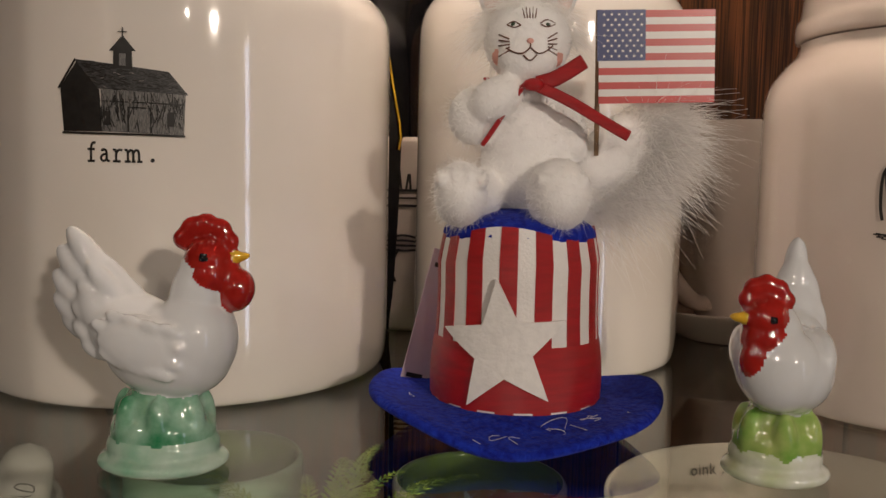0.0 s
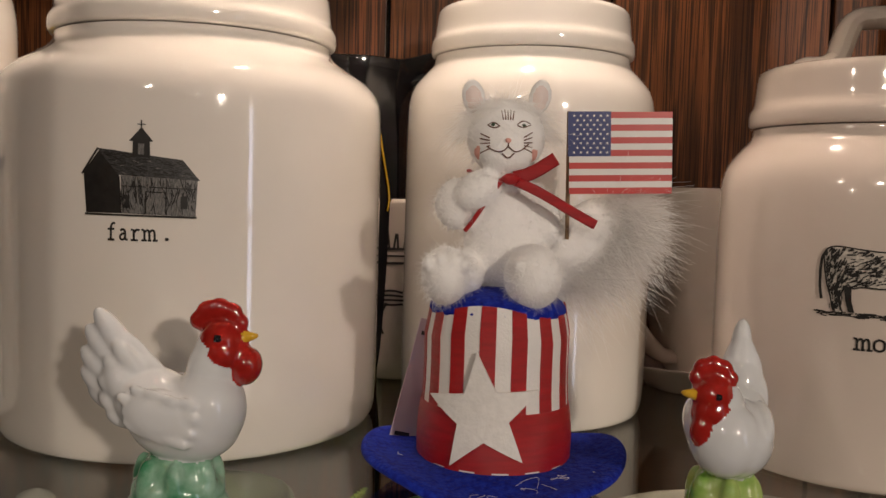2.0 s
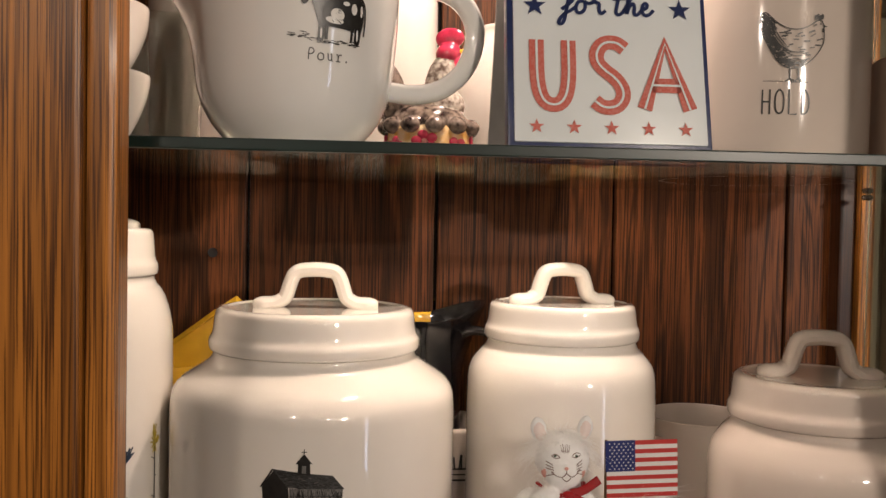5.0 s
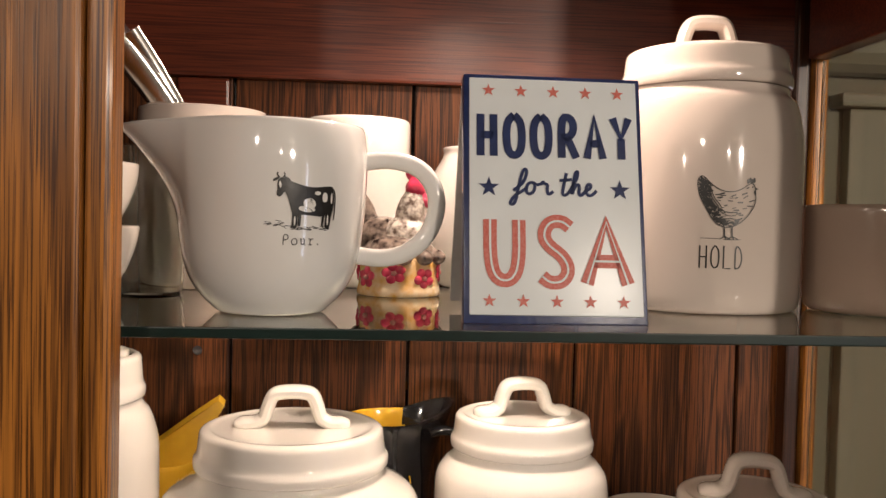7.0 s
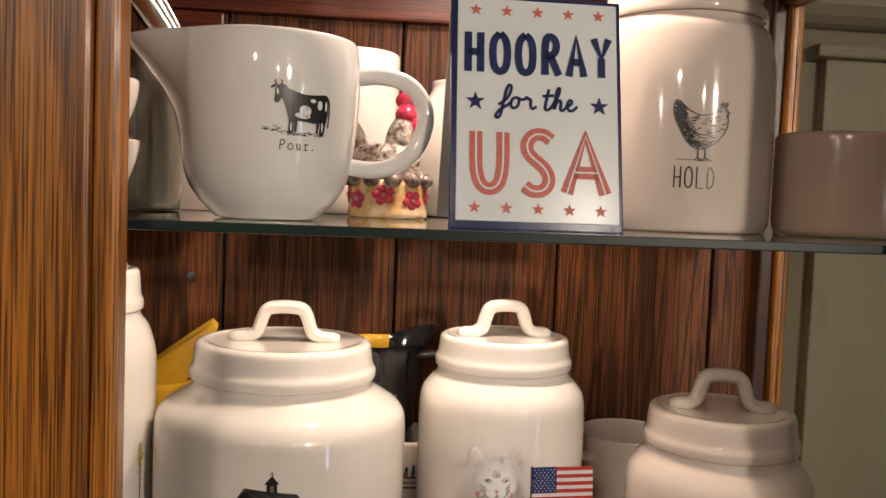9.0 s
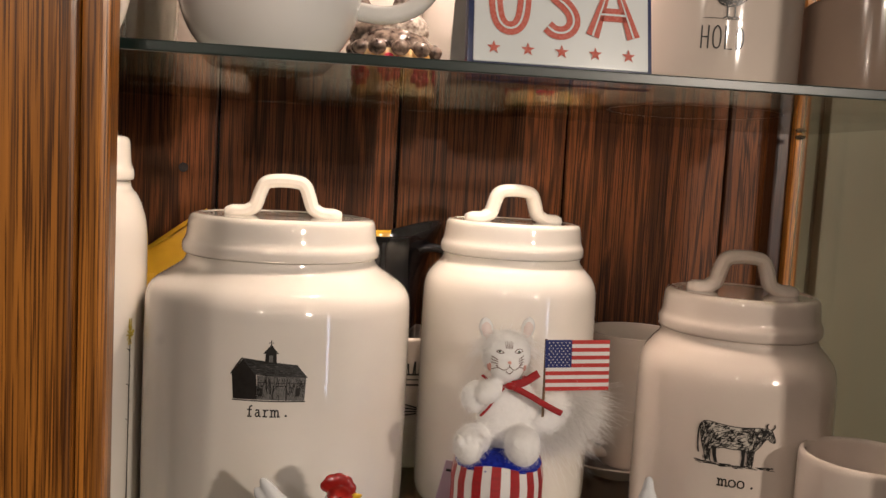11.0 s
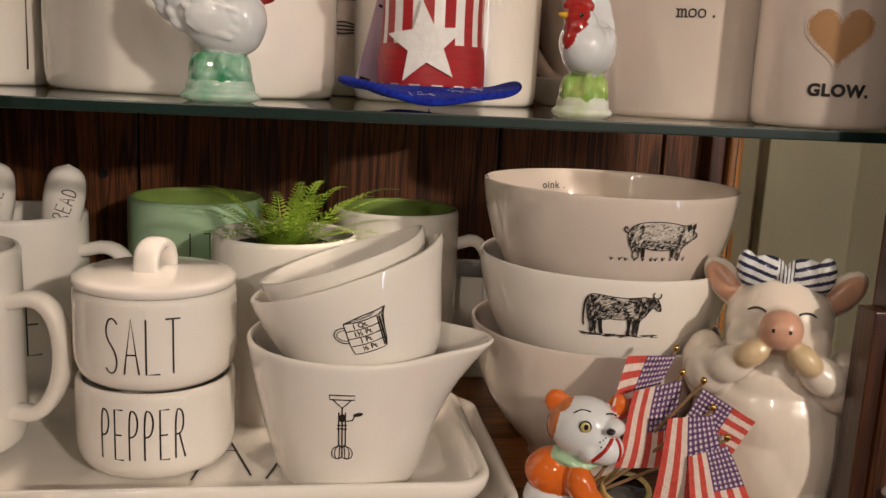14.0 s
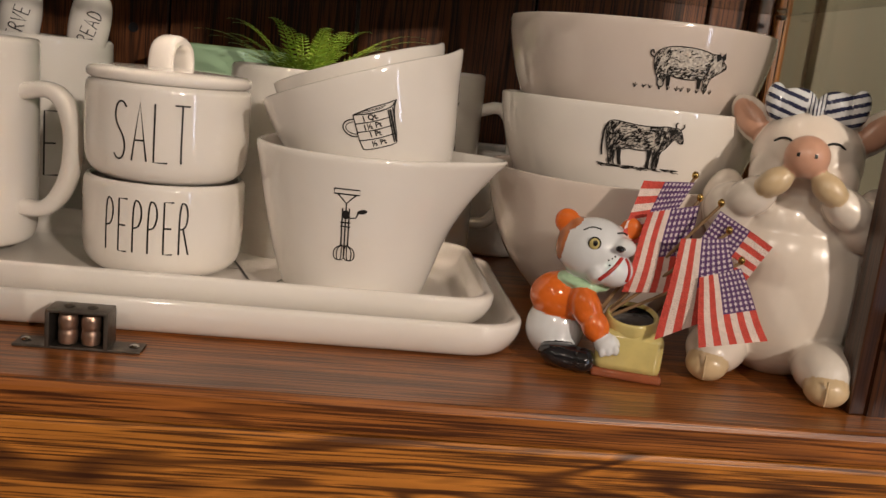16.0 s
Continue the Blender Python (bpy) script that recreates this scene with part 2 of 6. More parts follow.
COOL_PANE.node_tree.nodes["Principled BSDF"].inputs["Emission Strength"].default_value = 5.0


# ---------------------------------------------------------------- mesh helpers
def part(name, bm, mat, parent=None, label="", smooth=True, angle=35):
    """Links a bmesh as one mesh object, under a thing or a part."""
    me = bpy.data.meshes.new(name)
    bmesh.ops.recalc_face_normals(bm, faces=bm.faces[:])
    if smooth:
        for f in bm.faces:
            f.smooth = True
        for e in bm.edges:
            if len(e.link_faces) == 2 and e.calc_face_angle(0) > radians(angle):
                e.smooth = False
    bm.to_mesh(me)
    bm.free()
    for m in (mat if isinstance(mat, (list, tuple)) else [mat]):
        me.materials.append(m)
    ob = new(name, me)
    if parent:
        ob.parent = parent
    if label:
        tagged(ob, label)
    return ob


def thing(name, place, label, category, turn=0.0, group="", tilt=(0, 0)):
    ob = new(name)
    ob.empty_display_size = 0.02
    ob.matrix_world = pose(*place, tilt[0], tilt[1], turn)
    return tagged(ob, label, category, group)


def box(x0, x1, y0, y1, z0, z1, bevel=0.0, bm=None):
    bm = bm or bmesh.new()
    r = bmesh.ops.create_cube(bm, size=1.0)
    for v in r["verts"]:
        v.co = Vector(((x0 + x1) / 2 + v.co.x * (x1 - x0), (y0 + y1) / 2 + v.co.y * (y1 - y0), (z0 + z1) / 2 + v.co.z * (z1 - z0)))
    if bevel:
        es = list({e for v in r["verts"] for e in v.link_edges})
        bmesh.ops.bevel(bm, geom=es, offset=bevel, segments=2, affect="EDGES", profile=0.6)
    return bm


def chaikin(pts, times=2):
    """Rounds a polyline's corners and keeps its ends."""
    pts = [Vector(p) for p in pts]
    for _ in range(times):
        out = [pts[0]]
        for a, b in zip(pts, pts[1:]):
            out += [a.lerp(b, 0.25), a.lerp(b, 0.75)]
        pts = out + [pts[-1]]
    return pts


def lathe(prof, seg=72, times=2, bm=None, warp=None):
    """Turns a profile of (radius, height) round the z axis. warp(angle, r, z) may reshape it."""
    bm = bm or bmesh.new()
    prof = [(p[0], p[1]) for p in chaikin([(r, z, 0) for r, z in prof], times)] if times else prof
    rings = []
    for r, z in prof:
        if r < 1e-6:
            rings.append([bm.verts.new((0, 0, z))])
            continue
        ring = []
        for i in range(seg):
            a = 2 * math.pi * i / seg
            rr, zz = warp(a, r, z) if warp else (r, z)
            ring.append(bm.verts.new((rr * math.cos(a), rr * math.sin(a), zz)))
        rings.append(ring)
    for a, b in zip(rings, rings[1:]):
        for i in range(seg):
            j = (i + 1) % seg
            if len(a) == 1 and len(b) > 1:
                bm.faces.new((a[0], b[i], b[j]))
            elif len(b) == 1 and len(a) > 1:
                bm.faces.new((a[i], b[0], a[j]))
            elif len(a) > 1:
                bm.faces.new((a[i], a[j], b[j], b[i]))
    return bm


def sweep(path, ra, rb=None, seg=12, times=2, bm=None, up=(0, 1, 0), taper=None, power=2.0):
    """A tube along a path; ra across in the plane of the path, rb along up. power over 2 squares its section."""
    bm = bm or bmesh.new()
    rb = rb or ra
    pts = chaikin(path, times)
    up = Vector(up).normalized()
    rings = []
    n = len(pts)
    for k, p in enumerate(pts):
        d = (pts[min(k + 1, n - 1)] - pts[max(k - 1, 0)]).normalized()
        side = d.cross(up)
        side = side.normalized() if side.length > 1e-6 else Vector((1, 0, 0))
        u2 = side.cross(d).normalized()
        s = taper(k / (n - 1)) if taper else 1.0
        ring = []
        for i in range(seg):
            a = 2 * math.pi * i / seg
            c, q = math.cos(a), math.sin(a)
            c, q = (math.copysign(abs(v) ** (2 / power), v) for v in (c, q))
            ring.append(bm.verts.new(p + side * (c * ra * s) + u2 * (q * rb * s)))
        rings.append(ring)
    for a, b in zip(rings, rings[1:]):
        for i in range(seg):
            bm.faces.new((a[i], a[(i + 1) % seg], b[(i + 1) % seg], b[i]))
    bm.faces.new(rings[0][::-1]), bm.faces.new(rings[-1])
    return bm


def ball(c, r, bm=None, seg=16, rot=None):
    bm = bm or bmesh.new()
    s = bmesh.ops.create_uvsphere(bm, u_segments=seg, v_segments=max(6, seg * 2 // 3), radius=1.0)
    r = r if isinstance(r, (tuple, list)) else (r, r, r)
    m = Matrix.Translation(c) @ (pose(0, 0, 0, *rot) if rot else Matrix()) @ Matrix.Diagonal((*r, 1))
    bmesh.ops.transform(bm, matrix=m, verts=s["verts"])
    return bm


# flat drawings: u to the right, v up, then laid on a turned or flat surface
def poly(pts, bm=None):
    bm = bm or bmesh.new()
    f = bm.faces.new([bm.verts.new((u, v, 0)) for u, v in pts])
    bmesh.ops.triangulate(bm, faces=[f])
    return bm


def oval(cu, cv, a, b, turn=0.0, bm=None, n=20):
    c, s = math.cos(radians(turn)), math.sin(radians(turn))
    return poly([(cu + a * math.cos(2 * math.pi * i / n) * c - b * math.sin(2 * math.pi * i / n) * s,
                  cv + a * math.cos(2 * math.pi * i / n) * s + b * math.sin(2 * math.pi * i / n) * c) for i in range(n)], bm)


def stroke(pts, w, bm=None, times=0, ends=True):
    """A pen line of width w through points."""
    bm = bm or bmesh.new()
    pts = chaikin([(u, v, 0) for u, v in pts], times)
    left, right = [], []
    for k, p in enumerate(pts):
        d = (pts[min(k + 1, len(pts) - 1)] - pts[max(k - 1, 0)])
        d = d.normalized() if d.length > 1e-9 else Vector((1, 0, 0))
        nrm = Vector((-d.y, d.x, 0)) * (w / 2)
        left.append(bm.verts.new(p + nrm)), right.append(bm.verts.new(p - nrm))
    for i in range(len(pts) - 1):
        bm.faces.new((left[i], right[i], right[i + 1], left[i + 1]))
    return bm


def star_points(cu, cv, r, inner=0.40, turn=90):
    return [(cu + (r if i % 2 == 0 else r * inner) * math.cos(radians(turn + 36 * i)),
             cv + (r if i % 2 == 0 else r * inner) * math.sin(radians(turn + 36 * i))) for i in range(10)]


# tall hand-drawn capitals as pen lines in a box one wide and one high
PEN = {
    "S": [[(.95, .9), (.7, 1), (.3, .98), (.1, .8), (.2, .62), (.75, .42), (.92, .2), (.7, .02), (.3, 0), (.05, .1)]],
    "A": [[(0, 0), (.5, 1), (1, 0)], [(.18, .36), (.82, .36)]],
    "L": [[(.1, 1), (.1, 0), (1, 0)]],
    "T": [[(0, 1), (1, 1)], [(.5, 1), (.5, 0)]],
    "P": [[(.1, 0), (.1, 1), (.7, .98), (.95, .75), (.7, .5), (.1, .46)]],
    "E": [[(.95, 1), (.1, 1), (.1, 0), (.95, 0)], [(.1, .5), (.8, .5)]],
    "R": [[(.1, 0), (.1, 1), (.7, .98), (.9, .75), (.7, .52), (.1, .48)], [(.45, .5), (1, 0)]],
    "H": [[(.1, 0), (.1, 1)], [(.9, 0), (.9, 1)], [(.1, .5), (.9, .5)]],
    "O": [[(.5, 1), (.1, .85), (0, .5), (.1, .12), (.5, 0), (.9, .12), (1, .5), (.9, .85), (.5, 1)]],
    "D": [[(.1, 0), (.1, 1), (.6, .95), (.95, .6), (.9, .25), (.6, .03), (.1, 0)]],
    "Y": [[(0, 1), (.5, .5), (1, 1)], [(.5, .5), (.5, 0)]],
    "I": [[(.5, 0), (.5, 1)]],
    "N": [[(.1, 0), (.1, 1), (.9, 0), (.9, 1)]],
    "V": [[(0, 1), (.5, 0), (1, 1)]],
    "M": [[(0, 0), (.1, 1), (.5, .2), (.9, 1), (1, 0)]],
    "U": [[(.1, 1), (.1, .3), (.3, .03), (.7, .03), (.9, .3), (.9, 1)]],
    "f": [[(.45, 0), (.45, .75), (.62, .97), (.9, .94)], [(.12, .62), (.82, .62)], [(.12, .02), (.82, .02)]],
    "a": [[(.2, .54), (.45, .64), (.7, .55), (.7, .05), (.98, .02)], [(.7, .38), (.4, .38), (.12, .2), (.3, .02), (.6, .06), (.7, .18)]],
    "r": [[(.05, .61), (.35, .61), (.35, .02)], [(.05, .02), (.75, .02)], [(.35, .4), (.58, .63), (.92, .58)]],
    "m": [[(-.08, .61), (.14, .61), (.14, .02)], [(.14, .46), (.34, .64), (.5, .5), (.5, .02)], [(.5, .46), (.72, .64), (.88, .5), (.88, .02)], [(-.08, .02), (.32, .02)], [(.38, .02), (.64, .02)], [(.74, .02), (1.1, .02)]],
    "o": [[(.5, .63), (.12, .54), (.04, .32), (.12, .08), (.5, 0), (.88, .08), (.96, .32), (.88, .54), (.5, .63)]],
    "u": [[(.02, .61), (.2, .61), (.2, .15), (.45, .02), (.75, .15)], [(.55, .61), (.75, .61), (.75, .02), (.95, .02)]],
    "B": [[(.1, 0), (.1, 1), (.7, .95), (.8, .75), (.6, .54), (.1, .5)], [(.6, .52), (.95, .3), (.75, .04), (.1, 0)]],
}


def pen_text(word, width, height, w, gap=0.35, bm=None, cu=0.0, cv=0.0):
    """Letters of the given box, the word centred at (cu, cv)."""
    bm = bm or bmesh.new()
    step = width * (1 + gap)
    widths = [0.45 * step if ch == " " else 1.25 * step if ch == "m" else step for ch in word]
    u0 = cu - (sum(widths) - width * gap) / 2
    for ch, advance in zip(word, widths):
        wide = width * (1.35 if ch == "m" else 1.0)
        if ch == ".":
            oval(u0 + width * 0.3, cv - height / 2 + w * 0.8, w * 0.9, w * 0.9, bm=bm, n=10)
        for line in PEN.get(ch, []):
            stroke([(u0 + x * wide, cv - height / 2 + y * height) for x, y in line], w, bm, 2 if ch in "SPRODUBaoum" and len(line) > 2 else 1 if ch in "fr" else 0)
        u0 += advance
    return bm


def font_text(word, size, cu=0.0, cv=0.0, stretch=1.0, bold=0.0, shear=0.0, spacing=1.0):
    cur = bpy.data.curves.new("text", "FONT")
    cur.body, cur.size, cur.align_x, cur.align_y, cur.offset, cur.shear, cur.space_character = word, size, "CENTER", "CENTER", bold, shear, spacing
    cur.resolution_u = 3
    ob = new("text", cur)
    me = bpy.data.meshes.new_from_object(ob.evaluated_get(bpy.context.evaluated_depsgraph_get()))
    bpy.data.objects.remove(ob)
    bm = bmesh.new()
    bm.from_mesh(me)
    bpy.data.meshes.remove(me)
    for v in bm.verts:
        v.co = (v.co.x * stretch + cu, v.co.y + cv, 0)
    return bm


def slab_text(word, size, cu=0.0, cv=0.0, stretch=1.0):
    """Typewriter letters with slab feet along the base line."""
    return pen_text(word, size * 0.56 * stretch, size * 0.95, size * 0.115, 0.22, cu=cu, cv=cv)


def wrapped(bm, radius, facing, lift=0.0004, fine=0.004):
    """Lays a flat drawing round a turned surface: radius(z) is its profile, facing the compass angle of its middle."""
    for _ in range(4):
        long = [e for e in bm.edges if e.calc_length() > fine]
        if not long:
            break
        bmesh.ops.subdivide_edges(bm, edges=long, cuts=1)
    bmesh.ops.triangulate(bm, faces=bm.faces[:])
    for v in bm.verts:
        u, z = v.co.x, v.co.y
        r = radius(z)
        a = radians(facing) + u / r
        v.co = Vector(((r + lift) * math.cos(a), (r + lift) * math.sin(a), z))
    return bm


def outline_radius(prof, times=2):
    """The outer radius at a height, from the rising part of a profile."""
    pts = [(p[1], p[0]) for p in chaikin([(r, z, 0) for r, z in prof], times)]
    top = max(range(len(pts)), key=lambda i: pts[i][0])
    zs, rs = [p[0] for p in pts[: top + 1]], [p[1] for p in pts[: top + 1]]
    return lambda z: float(np.interp(z, zs, rs))


def shaped(blobs, voxel, smooth=2):
    """One skin over overlapping rounded forms. blobs: (centre, radii, turn in degrees, material index). Returns a bmesh, each face with the index of the form it lies nearest."""
    bm = bmesh.new()
    for c, r, t, k in blobs:
        ball(c, r, bm, 44 if (max(r) if isinstance(r, (tuple, list)) else r) > voxel * 9 else 20, t)
    me = bpy.data.meshes.new("raw")
    bm.to_mesh(me)
    bm.free()
    ob = new("raw", me)
    mod = ob.modifiers.new("skin", "REMESH")
    mod.mode, mod.voxel_size = "VOXEL", voxel
    if smooth:
        sm = ob.modifiers.new("soft", "SMOOTH")
        sm.factor, sm.iterations = 0.5, smooth
    out = bpy.data.meshes.new_from_object(ob.evaluated_get(bpy.context.evaluated_depsgraph_get()))
    bpy.data.objects.remove(ob)
    bpy.data.meshes.remove(me)
    bm = bmesh.new()
    bm.from_mesh(out)
    bpy.data.meshes.remove(out)
    inv = [((Matrix.Translation(c) @ pose(0, 0, 0, *t) @ Matrix.Diagonal((*(r if isinstance(r, (tuple, list)) else (r, r, r)), 1))).inverted(), min(r) if isinstance(r, (tuple, list)) else r, k) for c, r, t, k in blobs]
    for f in bm.faces:
        p = f.calc_center_median()
        f.material_index = min(inv, key=lambda q: ((q[0] @ p).length - 1) * q[1])[2]
    return bm


def append(bm, other, index=None):
    """Adds a second bmesh to a first, as its material index."""
    me = bpy.data.meshes.new("tmp")
    if index is not None:
        for f in other.faces:
            f.material_index = index
    other.to_mesh(me)
    other.free()
    bm.from_mesh(me)
    bpy.data.meshes.remove(me)
    return bm


# ---------------------------------------------------------------- the room and the cabinet
SHELF_LOW, SHELF_HIGH = 0.265, 0.618
WALL_Y, LEFT_X, RIGHT_X, TOP_Z = 0.45, -0.40, 0.418, 0.97


def structure(name, bm, mat, label, category="", smooth=False):
    return tagged(part(name, bm, mat, smooth=smooth), label, category or name.split("_")[0], kind="structure")


structure("floor", box(-2.6, 2.6, -3.2, 1.2, -1.02, -0.95), DARK_FLOOR, "oak floor of the room")
structure("ceiling", box(-2.6, 2.6, -3.2, 1.2, 1.32, 1.40), UNSEEN_PAINT, "unseen ceiling of the room, dark to cut fill")
structure("wall_back", box(-2.6, 2.6, 0.62, 0.72, -0.95, 1.32), WALL_PAINT, "cream painted wall behind the cabinet")
structure("wall_front", box(-2.6, 2.6, -3.2, -3.1, -0.95, 1.32), UNSEEN_PAINT, "unseen wall facing the cabinet, dark to cut fill")
structure("wall_left", box(-2.6, -2.5, -3.1, 0.62, -0.95, 1.32), UNSEEN_PAINT, "unseen side wall, dark to cut fill")
structure("wall_right", box(1.9, 2.0, -3.1, 0.62, -0.95, 1.32), WALL_PAINT, "unseen side wall, dark to cut fill seen through glass")
structure("trim_casing", box(0.551, 0.68, 0.600, 0.6195, -0.60, 0.838, 0.004), CASING_PAINT, "cream painted casing on the wall beside the cabinet", "casing")
structure("trim_ledge", box(0.532, 0.72, 0.585, 0.6195, 0.8385, 0.856, 0.004), CASING_PAINT, "cream painted ledge over the casing", "ledge")
structure("trim_crown", sweep([(0.50, 0.598, 0.905), (1.2, 0.598, 0.905)], 0.030, 0.020, 12, 0, up=(0, 0.7, 0.7)), CASING_PAINT, "cream painted crown moulding on the wall", "moulding")
for place in ROOM_LAMPS:
    dl = thing("ceiling_lamp", (place[0], place[1], place[2] + 0.02), "small warm lamp hanging from the ceiling", "lamp", group="room lamps")
    part("rod", sweep([(0, 0, 0.05), (0, 0, 1.30 - place[2])], 0.004, times=0), DARK_STEEL, dl)
    part("shade", lathe([(0.0, 0.052), (0.03, 0.05), (0.065, 0.0), (0.063, 0.0), (0.028, 0.047), (0.0, 0.049)], 32, 1), STEEL, dl)

# the cabinet's setting
structure("trim_stile_left", box(-0.256, -0.204, 0.0, 0.022, -0.06, 1.02, 0.003), OAK_FRONT, "golden oak front stile of the cabinet", "stile")
structure("trim_bead_left", box(-0.2038, -0.189, 0.004, 0.026, 0.0, 1.0, 0.004), OAK_FRONT, "rounded golden oak bead along the stile", "bead")
structure("trim_stile_right", box(0.3065, 0.372, 0.0, 0.022, -0.06, 1.02, 0.003), OAK_SHADED, "oak front stile of the cabinet in a shade-darkened colour", "stile")
structure("trim_stile_lip", box(0.2965, 0.3063, 0.002, 0.020, 0.0, 0.165, 0.001), OAK_SHADED, "oak lip on the lower stile in a shade-darkened colour", "stile")
structure("trim_top_rail", box(-0.2035, 0.3060, 0.002, 0.022, 0.955, 1.02, 0.002), OAK_FRONT, "oak rail over the cabinet opening", "rail")
structure("cabinet_side_left", box(LEFT_X - 0.018, LEFT_X, 0.0225, 0.468, -0.02, 0.99), OAK_SHADED, "oak side of the cabinet", "cabinet side")
structure("cabinet_top", box(LEFT_X - 0.018, RIGHT_X + 0.02, 0.0225, 0.468, TOP_Z, 0.99), CHERRY, "red-brown oak top of the cabinet", "cabinet top")
structure("cabinet_face_left", box(LEFT_X - 0.018, -0.2565, 0.002, 0.022, -0.06, 1.02), OAK_FRONT, "oak face of the cabinet beside the stile", "cabinet face")
structure("cabinet_face_right", box(0.3725, 0.45, 0.002, 0.022, -0.06, 1.02), OAK_SHADED, "oak face of the cabinet beside the stile", "cabinet face")
structure("board_bottom", box(LEFT_X, RIGHT_X + 0.018, -0.028, WALL_Y, -0.02, 0.0, 0.004), OAK_BOARD, "golden oak bottom board of the cabinet", "board")
structure("trim_front_edge", box(-0.52, 0.60, -0.026, -0.002, -0.074, -0.0205, 0.004), OAK_EDGE, "golden oak front edge under the bottom board", "trim")
structure("counter", box(-0.9, 0.95, -0.55, 0.5, -0.30, -0.22, 0.006), material("dark blue counter cloth", (0.02, 0.025, 0.07), 0.8, vary=0.3, scale=50), "dark counter below the cabinet", "counter")
structure("cabinet_base", box(-0.50, 0.56, -0.002, 0.5, -0.22, -0.0745), OAK_FRONT, "oak base of the cabinet", "cabinet base")

back = tagged(new("wall_boards"), "dark oak boards closing the cabinet's back", "back boards", kind="structure")
seams = [LEFT_X, -0.196, -0.0125, 0.1665, 0.345, RIGHT_X + 0.018]
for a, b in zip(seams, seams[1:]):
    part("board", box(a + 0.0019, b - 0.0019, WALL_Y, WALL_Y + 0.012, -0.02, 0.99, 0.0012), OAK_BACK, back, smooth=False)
structure("wall_backing", box(LEFT_X - 0.018, RIGHT_X + 0.02, WALL_Y + 0.0125, WALL_Y + 0.02, -0.02, 0.99), BLACK_GLAZE, "dark backing behind the oak boards", "backing")
for z in (0.5435, 0.178):
    knot = tagged(part("peg_hole", lathe([(0.0, -0.001), (0.0042, -0.001), (0.0048, 0.0006), (0.0, 0.0004)], 16, 0), BLACK_GLAZE), "small dark peg hole in the back board", "hole", kind="structure")
    knot.matrix_world = pose(-0.229, WALL_Y - 0.0003, z, 90)
structure("rail_back", box(LEFT_X, RIGHT_X, WALL_Y - 0.014, WALL_Y - 0.0005, 0.822, TOP_Z, 0.003), CHERRY, "red-brown oak rail across the back boards", "rail")
structure("rail_back_left", box(-0.252, -0.20, WALL_Y - 0.008, WALL_Y - 0.0005, 0.63, 0.8215, 0.003), CHERRY, "red-brown oak upright on the back boards", "rail")

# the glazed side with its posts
structure("post_back_dark", box(0.389, 0.4055, WALL_Y - 0.022, WALL_Y - 0.0008, 0.0, 0.9695, 0.003), OAK_SHADED, "oak corner post in a shade-darkened colour", "post")
structure("post_back", box(0.406, 0.423, WALL_Y - 0.03, WALL_Y - 0.0008, 0.0, 0.9695, 0.003), OAK_FRONT, "golden oak corner post by the side glass", "post")
structure("rail_side_top", box(0.396, 0.423, 0.024, WALL_Y - 0.031, 0.86, 0.9695, 0.003), CHERRY, "red-brown oak rail over the side glass", "rail")
window = tagged(new("window_side"), "clear side glass of the cabinet", "window", kind="structure")
CLEAR_PANE = material("clear side glass", (0.93, 0.96, 0.92), 0.0, trans=1.0, ior=1.5, vary=0.0)
pane = part("pane", box(0.4125, 0.4165, 0.024, WALL_Y - 0.031, 0.0008, 0.859), CLEAR_PANE, window, smooth=False)
pane.visible_shadow = False


def glass_shelf(z, front):
    shelf = thing("glass_shelf", (0, 0, z), "clear glass shelf with a dark green front edge", "shelf", group="glass shelves")
    p = part("pane", box(LEFT_X + 0.002, 0.4118, front + 0.0022, WALL_Y - 0.031, -0.0062, 0.0), GLASS, shelf, smooth=False)
    p.visible_shadow = False
    part("edge", box(LEFT_X + 0.002, 0.4118, front, front + 0.002, -0.0064, 0.0, 0.0008), EDGE, shelf, "dark green polished edge", smooth=False)
    for x, y in ((LEFT_X + 0.006, 0.10), (LEFT_X + 0.006, 0.36), (0.40, 0.40)):
        part("shelf_pin", ball((x, y, -0.0095), (0.006, 0.004, 0.0032), seg=10), STEEL, shelf)
    return shelf


# Unseen glowing panes, added to give the jars their bluish streak.
for z in (-0.35, 0.30):
    win = tagged(new("added_window"), "tall narrow glowing pane added for a cool streak on the jars", "window", kind="structure")
    part("window_frame", box(1.875, 1.8985, -1.93, -1.72, z - 0.04, z + 0.64, 0.004), SIGN_WHITE, win, smooth=False)
    part("pane", box(1.870, 1.8745, -1.90, -1.75, z, z + 0.60), COOL_PANE, win, smooth=False)
glass_shelf(SHELF_LOW, 0.048)
glass_shelf(SHELF_HIGH, 0.048)
puck = thing("cabinet_lamp", (0.05, 0.20, TOP_Z), "round puck lamp under the cabinet's top", "lamp")
part("housing", lathe([(0.0, 0.0), (0.034, 0.0), (0.036, -0.006), (0.030, -0.006), (0.028, -0.003), (0.0, -0.003)], 32, 1), STEEL, puck)


